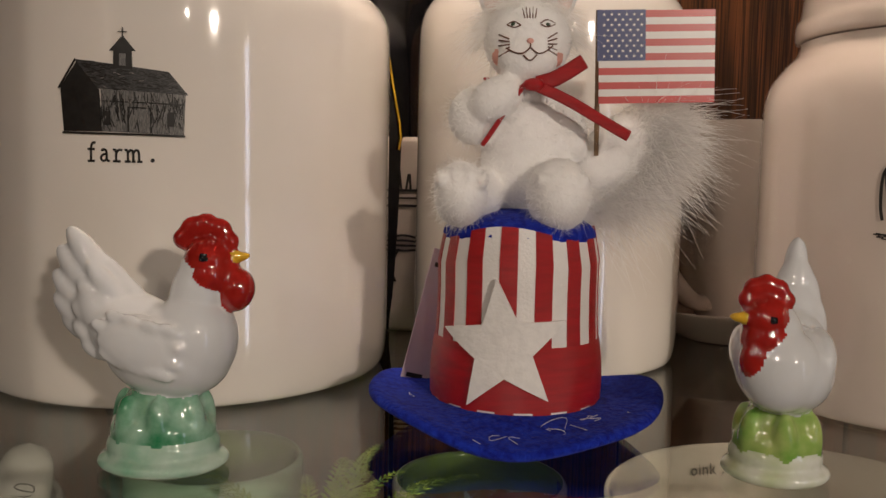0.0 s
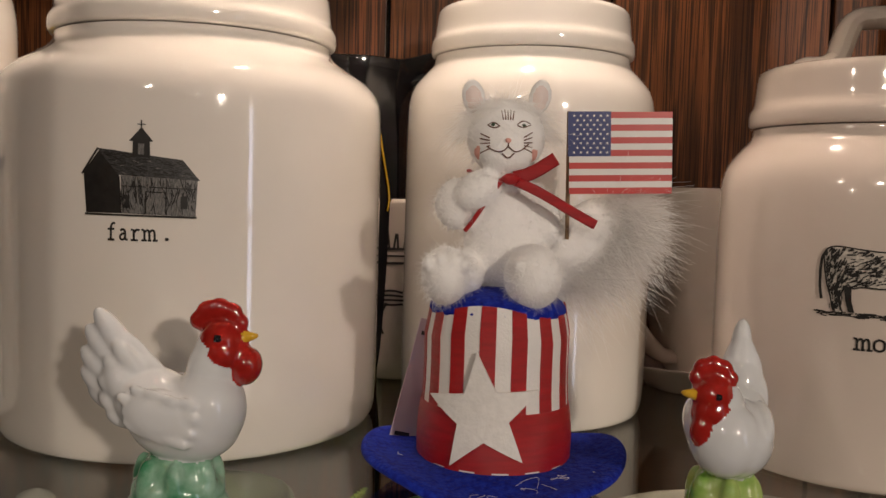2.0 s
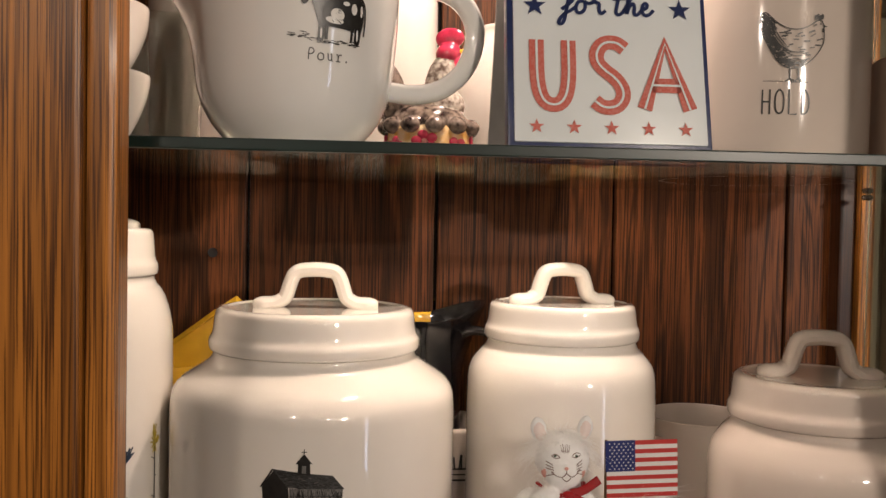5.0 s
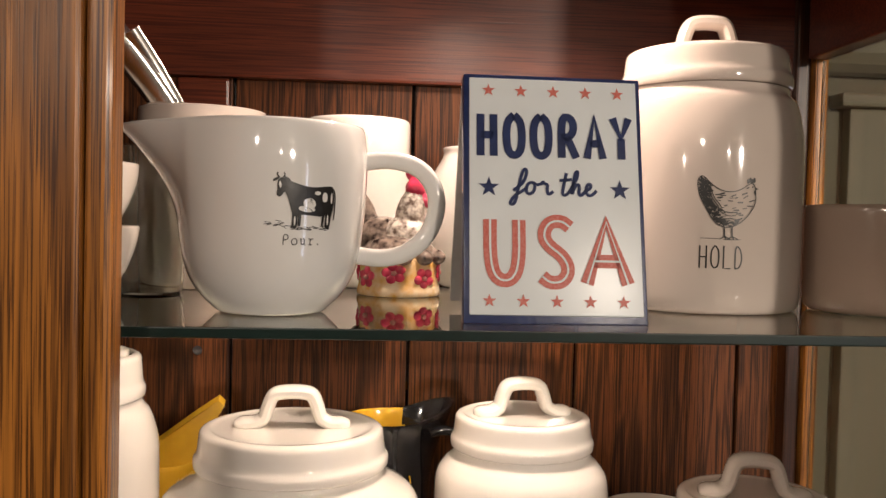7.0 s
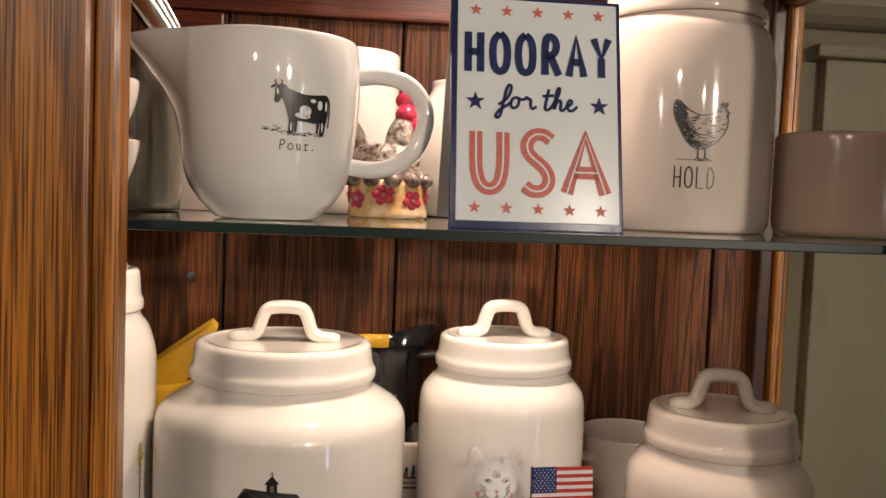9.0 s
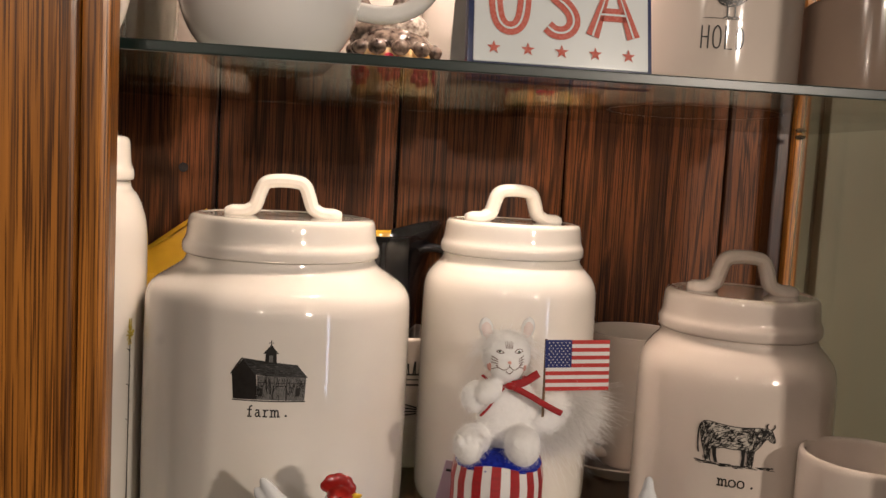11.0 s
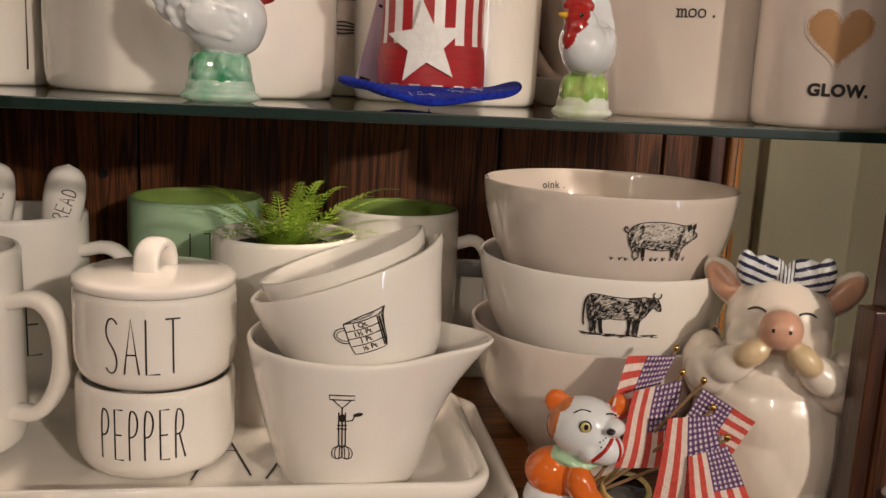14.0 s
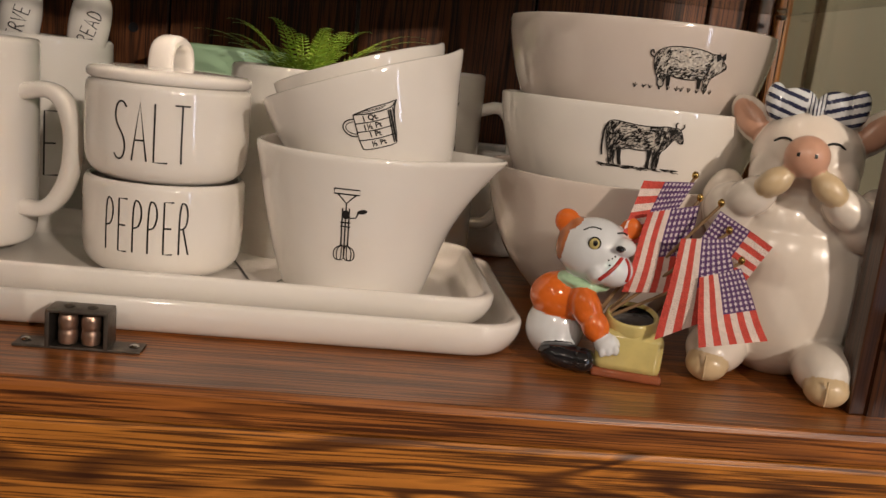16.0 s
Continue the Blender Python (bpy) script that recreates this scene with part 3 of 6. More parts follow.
# ---------------------------------------------------------------- vessels
def lid_handle(top, foot, arch, height, parent, glaze, turn=0.0, depth=0.0105):
    """A strap that rises from two flat feet."""
    h = height
    side = [(1.04, 0.0045), (0.80, 0.0045), (0.66, 0.0050), (0.57, 0.0075)]
    rise = [(0.50, 0.30), (0.42, 0.72), (0.34, 0.95), (0.12, 1.0)]
    half = [(foot * u, 0, top + z) for u, z in side] + [(foot * u, 0, top + h * z) for u, z in rise]
    bm = sweep([(-x, y, z) for x, y, z in half] + half[::-1], 0.0058, depth, 14, 2, power=2.5, taper=lambda k: min(1.0, 0.45 + 9 * min(k, 1 - k)))
    ob = part("handle", bm, glaze, parent)
    ob.matrix_basis = pose(0, 0, 0, 0, 0, turn)
    return ob


def canister(name, place, r, base, shoulder, neck_z, lid_r, lid_top, handle_top, label, glaze, turn=0.0, foot=0.045):
    """A wide lidded canister; heights above its base."""
    x, y, z = place
    can = thing(name, place, label, "canister")
    prof = [(0.0, 0.002), (r * 0.80, 0.0), (r * 0.955, 0.0), (r * 0.99, 0.006), (r, 0.02), (r, shoulder * 0.5), (r, shoulder - 0.022), (r * 0.985, shoulder),
            (lid_r * 1.07, neck_z - 0.010), (lid_r * 0.97, neck_z - 0.004), (lid_r * 0.96, neck_z + 0.004), (0.0, neck_z + 0.003)]
    part("body", lathe(prof, 96), glaze, can)
    lp = [(0.0, neck_z + 0.004), (lid_r * 0.95, neck_z + 0.0015), (lid_r * 1.0, neck_z + 0.002), (lid_r * 1.008, neck_z + 0.006), (lid_r * 1.005, neck_z + 0.010), (lid_r * 0.975, neck_z + 0.0135),
          (lid_r * 0.965, neck_z + 0.017), (lid_r * 0.955, lid_top - 0.008), (lid_r * 0.94, lid_top - 0.001), (lid_r * 0.85, lid_top + 0.0006), (lid_r * 0.80, lid_top - 0.001), (0.0, lid_top - 0.001)]
    lid = part("lid", lathe(lp, 96), glaze, can)
    lid_handle(lid_top - 0.003, foot, foot * 0.66, handle_top - lid_top + 0.003, lid, glaze, turn)
    return can, outline_radius(prof)


def wrap_on(owner, bm, radius, facing, mat, name, label=""):
    return part(name, wrapped(bm, radius, facing), mat, owner, label, smooth=False)


def inside(pts, u, v):
    """Whether a point lies in a closed outline."""
    hit = False
    for (u0, v0), (u1, v1) in zip(pts, pts[1:] + pts[:1]):
        if (v0 > v) != (v1 > v) and u < (u1 - u0) * (v - v0) / (v1 - v0) + u0:
            hit = not hit
    return hit


def hatch(pts, tone, count, length, width, slope, bm, seed):
    """Short engraver's strokes within an outline, as dense as tone(u, v) asks; slope(u, v) in degrees."""
    rnd = random.Random(seed)
    us, vs = [p[0] for p in pts], [p[1] for p in pts]
    for _ in range(count):
        u, v = rnd.uniform(min(us), max(us)), rnd.uniform(min(vs), max(vs))
        if rnd.random() > tone(u, v) or not inside(pts, u, v):
            continue
        a, l = radians(slope(u, v) + rnd.uniform(-22, 22)), length * rnd.uniform(0.5, 1.2)
        d = (math.cos(a) * l / 2, math.sin(a) * l / 2)
        if inside(pts, u + d[0], v + d[1]) and inside(pts, u - d[0], v - d[1]):
            stroke([(u - d[0], v - d[1]), (u + d[0], v + d[1])], width * rnd.uniform(0.6, 1.3), bm)
    return bm


def laid(bm, s, cv, flip=1, tilt=0.0):
    """Scales a drawing in units of its half width to its place on a wall."""
    m = Matrix.Translation((0, cv, 0)) @ pose(0, 0, 0, 0, 0, tilt) @ Matrix.Diagonal((flip * s, s, 1, 1))
    bmesh.ops.transform(bm, matrix=m, verts=bm.verts[:])
    return bm


def barn_print(owner, radius, facing, cv, s):
    """An engraved barn with a cupola over a word."""
    lay = lambda bm, mat, name, lift, label="": part(name, wrapped(laid(bm, s, cv), radius, facing, lift), mat, owner, label, smooth=False)
    gable = [(-1.0, 0.15), (-0.71, 0.54), (-0.35, 0.10), (-0.31, -0.54), (-0.95, -0.54)]
    wall = [(-0.33, 0.11), (0.96, 0.07), (0.93, -0.57), (-0.31, -0.54)]
    roof = [(-0.75, 0.57), (0.71, 0.40), (1.0, 0.05), (-0.37, 0.12)]
    lay(poly(gable), INK, "barn_side", 0.0004, "black printed barn gable")
    lay(poly(wall), INK_PLANK, "barn_front", 0.0004, "grey printed plank wall")
    lay(poly(roof), INK_ROOF, "barn_roof", 0.0005, "dark printed shingle roof")
    bm = poly([(-0.13, 0.44), (-0.12, 0.72), (0.16, 0.72), (0.17, 0.42)])
    poly([(-0.19, 0.70), (0.0, 0.92), (0.04, 0.92), (0.22, 0.70)], bm)
    stroke([(0.02, 0.88), (0.02, 1.06)], 0.022, bm), stroke([(-0.05, 0.99), (0.09, 0.99)], 0.016, bm)
    stroke([(-1.03, 0.12), (-0.73, 0.57)], 0.035, bm)
    lay(bm, INK, "barn_cupola", 0.0006)
    lay(poly([(-0.03, 0.48), (-0.03, 0.66), (0.07, 0.66), (0.07, 0.47)]), INK_PLANK, "cupola_louvre", 0.0009)
    bm = bmesh.new()
    hatch(wall, lambda u, v: 0.7 if v > -0.1 else 0.35, 300, 0.20, 0.014, lambda u, v: 90, bm, 4)
    hatch(roof, lambda u, v: 0.4 + 0.3 * (u < 0.1), 420, 0.12, 0.014, lambda u, v: -4, bm, 5)
    lay(bm, INK, "barn_planks", 0.0008)
    bm = stroke([(0.10, -0.54), (0.10, -0.16), (0.44, -0.17), (0.44, -0.55)], 0.028)
    for u in (-0.22, 0.74):
        poly([(u - 0.05, -0.44), (u - 0.05, -0.22), (u + 0.05, -0.22), (u + 0.05, -0.44)], bm)
    stroke([(-0.31, -0.07), (0.95, -0.10)], 0.016, bm), stroke([(-0.96, -0.56), (0.95, -0.585)], 0.03, bm)
    lay(bm, INK, "barn_door", 0.0010)
    pale = hatch(wall, lambda u, v: 0.5, 60, 0.12, 0.012, lambda u, v: 90, bmesh.new(), 9)
    hatch(roof, lambda u, v: 0.5, 70, 0.08, 0.010, lambda u, v: -5, pale, 10)
    lay(pale, INK_GREY, "barn_scratches", 0.0012)


COW = [(-0.88, 0.30), (-0.84, 0.43), (-0.70, 0.48), (-0.40, 0.44), (0.0, 0.40), (0.35, 0.42), (0.56, 0.45), (0.72, 0.42), (0.80, 0.44), (0.90, 0.38), (0.95, 0.28), (1.01, 0.13), (0.97, 0.06), (0.89, 0.09),
       (0.80, 0.19), (0.70, 0.08), (0.60, -0.08), (0.50, -0.16), (0.47, -0.30), (0.44, -0.56), (0.47, -0.61), (0.33, -0.61), (0.34, -0.34), (0.28, -0.15), (0.0, -0.19), (-0.30, -0.16), (-0.42, -0.22), (-0.50, -0.12),
       (-0.56, -0.22), (-0.62, -0.36), (-0.57, -0.57), (-0.54, -0.61), (-0.70, -0.61), (-0.74, -0.36), (-0.83, -0.10)]
MILK_COW = [(-0.92, 0.30), (-0.90, 0.52), (-0.76, 0.56), (-0.40, 0.51), (-0.06, 0.50), (0.29, 0.59), (0.53, 0.68), (0.66, 0.72), (0.76, 0.78), (0.88, 0.66), (0.86, 0.42), (0.90, 0.28), (0.82, 0.20), (0.74, 0.26), (0.66, 0.40),
            (0.56, 0.20), (0.46, -0.12), (0.40, -0.30), (0.42, -0.66), (0.45, -0.72), (0.26, -0.72), (0.28, -0.30), (0.12, -0.30), (-0.29, -0.33), (-0.50, -0.36), (-0.62, -0.24), (-0.66, -0.40), (-0.62, -0.70), (-0.80, -0.72), (-0.82, -0.40), (-0.92, -0.06)]
PIG = [(-0.88, 0.10), (-0.86, 0.26), (-0.74, 0.38), (-0.50, 0.45), (-0.10, 0.47), (0.30, 0.43), (0.56, 0.36), (0.68, 0.38), (0.82, 0.32), (0.91, 0.19), (1.0, 0.16), (1.02, 0.06), (0.94, 0.01), (0.82, -0.06), (0.70, -0.14),
       (0.62, -0.22), (0.59, -0.40), (0.62, -0.50), (0.47, -0.51), (0.49, -0.36), (0.42, -0.24), (0.10, -0.29), (-0.25, -0.27), (-0.44, -0.20), (-0.54, -0.32), (-0.50, -0.50), (-0.66, -0.51), (-0.68, -0.32), (-0.82, -0.12)]
HEN = [(-0.67, 0.75), (-0.73, 0.62), (-0.68, 0.29), (-0.48, -0.08), (-0.29, -0.38), (-0.04, -0.48), (0.21, -0.42), (0.50, -0.17), (0.67, 0.12), (0.66, 0.38), (0.64, 0.52), (0.58, 0.60), (0.48, 0.58), (0.33, 0.46), (0.12, 0.38), (-0.12, 0.39), (-0.33, 0.50), (-0.46, 0.62), (-0.58, 0.75)]


def rounded(pts, times=2):
    """A closed outline with its corners rounded."""
    for _ in range(times):
        pts = [q for (a, b), (c, d) in zip(pts, pts[1:] + pts[:1]) for q in ((0.75 * a + 0.25 * c, 0.75 * b + 0.25 * d), (0.25 * a + 0.75 * c, 0.25 * b + 0.75 * d))]
    return pts


def beast_print(owner, radius, facing, cv, s, kind="cow", flip=1, tilt=0.0, bold=False):
    """An engraved farm animal in profile, its head to the right."""
    lay = lambda bm, mat, name, lift, label="": part(name, wrapped(laid(bm, s, cv, flip, tilt), radius, facing, lift), mat, owner, label, smooth=False)
    shape = rounded({"cow": MILK_COW if bold else COW, "pig": PIG, "hen": HEN}[kind])
    line, ground = stroke(shape + shape[:1], 0.022), bmesh.new()
    rnd = random.Random(7)
    if kind == "cow" and bold:
        lay(poly(shape), INK, "cow_print", 0.0004, "black printed cow")
        white = bmesh.new()
        for u, v, a, b, t in ((-0.10, 0.02, 0.20, 0.16, 10), (-0.02, -0.14, 0.26, 0.09, 5), (-0.60, 0.22, 0.09, 0.15, 0), (-0.35, 0.34, 0.10, 0.06, 0), (-0.84, 0.20, 0.035, 0.16, 0), (0.80, 0.56, 0.035, 0.10, -10), (-0.72, -0.46, 0.03, 0.16, 0), (0.34, -0.50, 0.028, 0.14, 0)):
            oval(u, v, a, b, t, white)
        lay(white, COOL_WHITE, "white_patch", 0.0008)
        for u, v, a in ((0.60, 0.74, 30), (0.92, 0.72, -30)):
            oval(u, v, 0.11, 0.04, a, line)
        stroke([(0.72, 0.76), (0.66, 0.86), (0.70, 0.92)], 0.04, line, 1), stroke([(0.82, 0.76), (0.90, 0.86), (0.87, 0.92)], 0.04, line, 1)
        poly([(0.24, -0.26), (0.14, -0.26), (0.16, -0.66), (0.24, -0.66)], line), poly([(-0.52, -0.26), (-0.62, -0.26), (-0.56, -0.66), (-0.50, -0.66)], line)
        stroke([(-0.90, 0.48), (-0.98, 0.30), (-0.97, -0.20), (-0.94, -0.45)], 0.045, line, 2)
        hatch([(-0.35, 0.2), (0.1, 0.2), (0.1, -0.25), (-0.35, -0.25)], lambda u, v: 0.5, 40, 0.09, 0.016, lambda u, v: 30, line, 3)
        for k in range(60):
            u = rnd.uniform(-0.85, 1.1)
            v = -0.72 + rnd.uniform(-0.05, 0.07) + (0.16 * rnd.random() if u > 0.5 else 0)
            stroke([(u, v), (u + rnd.uniform(0.06, 0.20), v + rnd.uniform(-0.02, 0.03))], 0.018, ground)
    elif kind == "cow":
        lay(poly(shape), INK_PALE, "cow_print", 0.0004, "engraved cow")
        spots = lambda u, v: math.sin(9 * u + 2) * math.sin(11 * v + 3 * u) > -0.15
        hatch(shape, lambda u, v: 1.0 if u < -0.60 or u > 0.72 or (0.30 < u and v > 0.0) else 0.85 if spots(u, v) else 0.22, 1500, 0.085, 0.020, lambda u, v: 70 if u < -0.5 or u > 0.3 else 20, line, 11)
        for u, v in ((0.40, -0.38), (-0.66, -0.38)):
            hatch([(u - 0.1, v - 0.22), (u + 0.1, v - 0.22), (u + 0.1, v + 0.25), (u - 0.1, v + 0.25)], lambda a, b: 0.7, 60, 0.12, 0.02, lambda a, b: 88, line, 3)
        poly([(0.28, -0.14), (0.16, -0.16), (0.20, -0.40), (0.17, -0.58), (0.27, -0.58), (0.27, -0.36)], line), poly([(-0.44, -0.18), (-0.56, -0.16), (-0.52, -0.40), (-0.47, -0.59), (-0.38, -0.59), (-0.43, -0.40)], line)
        stroke([(0.78, 0.42), (0.74, 0.52), (0.80, 0.56)], 0.035, line, 1), stroke([(0.88, 0.40), (0.97, 0.46), (0.95, 0.54)], 0.035, line, 1)
        oval(0.72, 0.36, 0.11, 0.04, 15, line), oval(0.90, 0.27, 0.022, 0.022, 0, line), oval(0.98, 0.10, 0.035, 0.04, 0, line)
        stroke([(-0.84, 0.40), (-0.92, 0.25), (-0.92, -0.2), (-0.88, -0.40)], 0.045, line, 2)
        for k in range(70):
            u, v = rnd.uniform(-1.0, 0.9), -0.62 + rnd.uniform(-0.05, 0.03)
            stroke([(u, v), (u + rnd.uniform(0.06, 0.22), v + rnd.uniform(-0.02, 0.02))], 0.018, ground)
    elif kind == "pig":
        lay(poly(shape), INK_PALE, "pig_print", 0.0004, "engraved pig")
        hatch(shape, lambda u, v: 1.0 if v < -0.16 or u < -0.72 else 0.75 if v < -0.02 or 0.42 < u < 0.62 or u > 0.86 or -0.62 < u < -0.50 else 0.10, 1300, 0.075, 0.018, lambda u, v: 60 if abs(u) > 0.45 else 12, line, 22)
        poly([(0.64, 0.34), (0.70, 0.20), (0.80, 0.28), (0.74, 0.42)], line), poly([(0.80, 0.34), (0.90, 0.44), (0.93, 0.30), (0.88, 0.24)], line)
        poly([(0.40, -0.22), (0.28, -0.24), (0.34, -0.48), (0.42, -0.48)], line), poly([(-0.40, -0.20), (-0.50, -0.26), (-0.44, -0.47), (-0.36, -0.47)], line)
        stroke([(-0.86, 0.16), (-0.97, 0.20), (-1.0, 0.30), (-0.93, 0.33), (-0.91, 0.25)], 0.03, line, 2)
        stroke([(0.88, 0.02), (0.96, 0.06)], 0.02, line), oval(0.86, 0.20, 0.02, 0.016, 0, line)
        for k in range(11):
            u = -1.15 + 0.19 * k + rnd.uniform(-0.04, 0.04)
            for d in (-0.05, 0.0, 0.05):
                stroke([(u, -0.58), (u + d, -0.48 + rnd.uniform(-0.03, 0.03))], 0.016, ground)
    else:
        hatch(shape, lambda u, v: 1.0 if u < -0.40 else 0.85 if u + 0.6 * v < -0.28 else 0.45 if v < -0.25 else 0.04, 1700, 0.12, 0.026, lambda u, v: -40 if u < -0.3 else 10, line, 5)
        for k in range(4):
            stroke([(-0.60 + 0.05 * k, 0.70 - 0.03 * k), (-0.56 + 0.06 * k, 0.30), (-0.34 + 0.06 * k, 0.02)], 0.02, line, 2)
        stroke([(-0.30, 0.04), (-0.05, -0.12), (0.22, -0.10)], 0.026, line, 2), stroke([(-0.24, -0.05), (-0.02, -0.20), (0.18, -0.18)], 0.02, line, 2)
        for t in range(4):
            oval(0.46 + 0.05 * t, 0.64 + 0.03 * (t % 2), 0.035, 0.06, 0, line)
        poly([(0.64, 0.50), (0.74, 0.46), (0.65, 0.44)], line), oval(0.64, 0.38, 0.03, 0.05, 0, line), oval(0.57, 0.51, 0.018, 0.018, 0, line)
        for x in (-0.08, 0.10):
            stroke([(x, -0.46), (x + 0.01, -0.70)], 0.035, line)
            for d in (-0.10, 0.05, 0.15):
                stroke([(x + 0.01, -0.68), (x + d, -0.75)], 0.026, line)
        stroke([(-0.62, -0.73), (-0.2, -0.74)], 0.014, ground), stroke([(-0.1, -0.76), (0.32, -0.755)], 0.014, ground)
    lay(line, INK, kind + "_shading", 0.0008)
    lay(ground, INK, kind + "_ground", 0.0004)


def flower_stem(owner, radius, facing, u, top, bottom, mat, seed, round_head=False):
    rnd = random.Random(seed)
    stems, head = bmesh.new(), bmesh.new()
    stroke([(u, bottom), (u + 0.0008, (top + bottom) / 2), (u + 0.001, top)], 0.0012, stems, 2)
    stroke([(u + 0.001, bottom), (u + 0.0002, (top + bottom) / 2), (u + 0.0012, top)], 0.0009, stems, 2)
    for k in range(6):
        v = top - 0.012 - 0.014 * k
        side = 1 if k % 2 else -1
        stroke([(u + 0.0006, v), (u + side * 0.0028, v + 0.002)], 0.0006, stems)
    for k in range(26):
        a = rnd.uniform(0, 2 * math.pi) if round_head else radians(rnd.uniform(20, 160))
        l = rnd.uniform(0.005, 0.0110)
        stroke([(u + 0.001, top), (u + 0.001 + l * math.cos(a) * (0.55 if round_head else 0.9), top + 0.003 + l * math.sin(a))], 0.0011, head)
    wrap_on(owner, stems, radius, facing, INK, "stem_print", "thin black printed stem")
    wrap_on(owner, head, radius, facing, mat, "flower_print", "printed flower head")


# the middle shelf
can, rad = canister("farm_canister", (-0.1155, 0.2615, SHELF_LOW), 0.107, 0, 0.190, 0.213, 0.079, 0.246, 0.274, "cream ceramic canister with a barn print, lid on", CREAM, 0, 0.0455)
barn_print(can, rad, -89.5, 0.1353, 0.0268)
wrap_on(can, slab_text("farm .", 0.0086, 0.000, 0.1125, 0.95), rad, -89.5, INK, "word_farm", "black typewriter word")
can, rad = canister("tall_canister", (0.0835, 0.302, SHELF_LOW), 0.0775, 0, 0.196, 0.217, 0.0632, 0.248, 0.275, "plain ivory ceramic canister, lid on", IVORY, 6, 0.0425)
can, rad = canister("moo_canister", (0.2550, 0.2055, SHELF_LOW), 0.0775, 0, 0.150, 0.172, 0.0635, 0.205, 0.233, "warm white ceramic canister with a cow print", PINKISH_SHADED, -12, 0.042)
beast_print(can, rad, -113, 0.102, 0.0285, "cow")
wrap_on(can, slab_text("moo .", 0.0090, 0.0, 0.0725), rad, -110, INK, "word_moo", "black typewriter word")
can, rad = canister("flower_canister", (-0.2985, 0.262, SHELF_LOW), 0.0745, 0, 0.236, 0.266, 0.0625, 0.303, 0.332, "white ceramic canister with printed wild flowers", CREAM, 0, 0.048)
for k, (a, top, mat) in enumerate(((-64, 0.142, INK_GREY), (-43, 0.138, INK_BLUE), (-22, 0.148, INK_YELLOW))):
    flower_stem(can, rad, a, 0, top, 0.012, mat, k + 3, k != 1)


def open_vessel(name, place, prof_out, wall, label, category, glaze, inside=None, turn=0.0, warp=None, tilt=(0, 0), seg=72, group=""):
    """A vessel with walls: an outer profile from its base to its rim, and an inner one at the given wall."""
    t = thing(name, place, label, category, turn, group, tilt)
    top = prof_out[-1]
    inner = [(max(r - wall, 0.002), max(z, wall * 1.4)) for r, z in prof_out[::-1]]
    prof = [(0.0, prof_out[0][1] + 0.001)] + prof_out + [(top[0] - wall * 0.5, top[1] + wall * 0.45)] + inner + [(0.0, wall * 1.4)]
    bm = lathe(prof, seg, 2, warp=warp)
    if inside:
        rf = outline_radius(prof_out)
        for f in bm.faces:
            c = f.calc_center_median()
            if math.hypot(c.x, c.y) < rf(c.z) - wall * 0.55 and c.z > wall:
                f.material_index = 1
    part("body", bm, [glaze, inside] if inside else glaze, t)
    return t, outline_radius(prof_out)


def side_handle(t, pts, ra, rb, glaze, turn=0.0):
    ob = part("handle", sweep(pts, ra, rb, 14, 2, power=2.6), glaze, t)
    ob.matrix_basis = pose(0, 0, 0, 0, 0, turn)
    return ob


def mug(name, place, r, h, label, glaze, inside=None, handle=None, reach=0.034, grip=(0.22, 0.86)):
    t, rad = open_vessel(name, place, [(r * 0.75, 0.0), (r * 0.93, 0.001), (r * 0.99, 0.008), (r, 0.02), (r, h * 0.6), (r, h - 0.003), (r * 0.99, h)], 0.005, label, "mug", glaze, inside)
    if handle is not None:
        side_handle(t, [(r - 0.003, 0, h * (grip[1] - 0.04)), (r + reach * 0.6, 0, h * grip[1]), (r + reach, 0, h * (grip[1] - 0.14)), (r + reach, 0, h * (grip[0] + 0.20)), (r + reach * 0.55, 0, h * grip[0]), (r - 0.003, 0, h * grip[0])], 0.0055, 0.008, glaze, handle)
    return t, rad


# heart mug, its cut-out a flat heart with inner shade in the colour
t, rad = open_vessel("heart_lantern", (0.3065, 0.0985, SHELF_LOW), [(0.038, 0.0), (0.044, 0.001), (0.0455, 0.008), (0.046, 0.03), (0.046, 0.098), (0.0455, 0.104)], 0.005, "warm white ceramic candle cup with a heart cut-out", "candle cup", PINKISH_SHADED)
heart = []
for i in range(40):
    a = 2 * math.pi * i / 40
    heart.append((0.0195 * math.sin(a) ** 3, 0.0570 + 0.00125 * (13 * math.cos(a) - 5 * math.cos(2 * a) - 2 * math.cos(3 * a) - math.cos(4 * a))))
wrap_on(t, poly(heart), rad, -116, material("shaded cup inside", (0.44, 0.25, 0.12), 0.5, spec=0.2, vary=0.12, scale=30), "heart", "flat tan heart with the recess shade in its colour")
wrap_on(t, stroke(heart + heart[:1], 0.0022), rad, -116, PINKISH_SHADED, "heart_rim", "pale bevelled rim of the heart")
wrap_on(t, font_text("GLOW.", 0.0100, 0.002, 0.0235, 1.0, 0.0005, spacing=1.10), rad, -115, INK, "word_glow", "black printed word")

# cup and saucer behind
s = thing("saucer", (0.215, 0.358, SHELF_LOW), "white ceramic saucer under a cup", "saucer")
part("dish", lathe([(0.0, 0.004), (0.03, 0.0), (0.035, 0.002), (0.06, 0.016), (0.075, 0.024), (0.076, 0.026), (0.06, 0.021), (0.034, 0.008), (0.0, 0.008)], 64), PINKISH_SHADED, s)
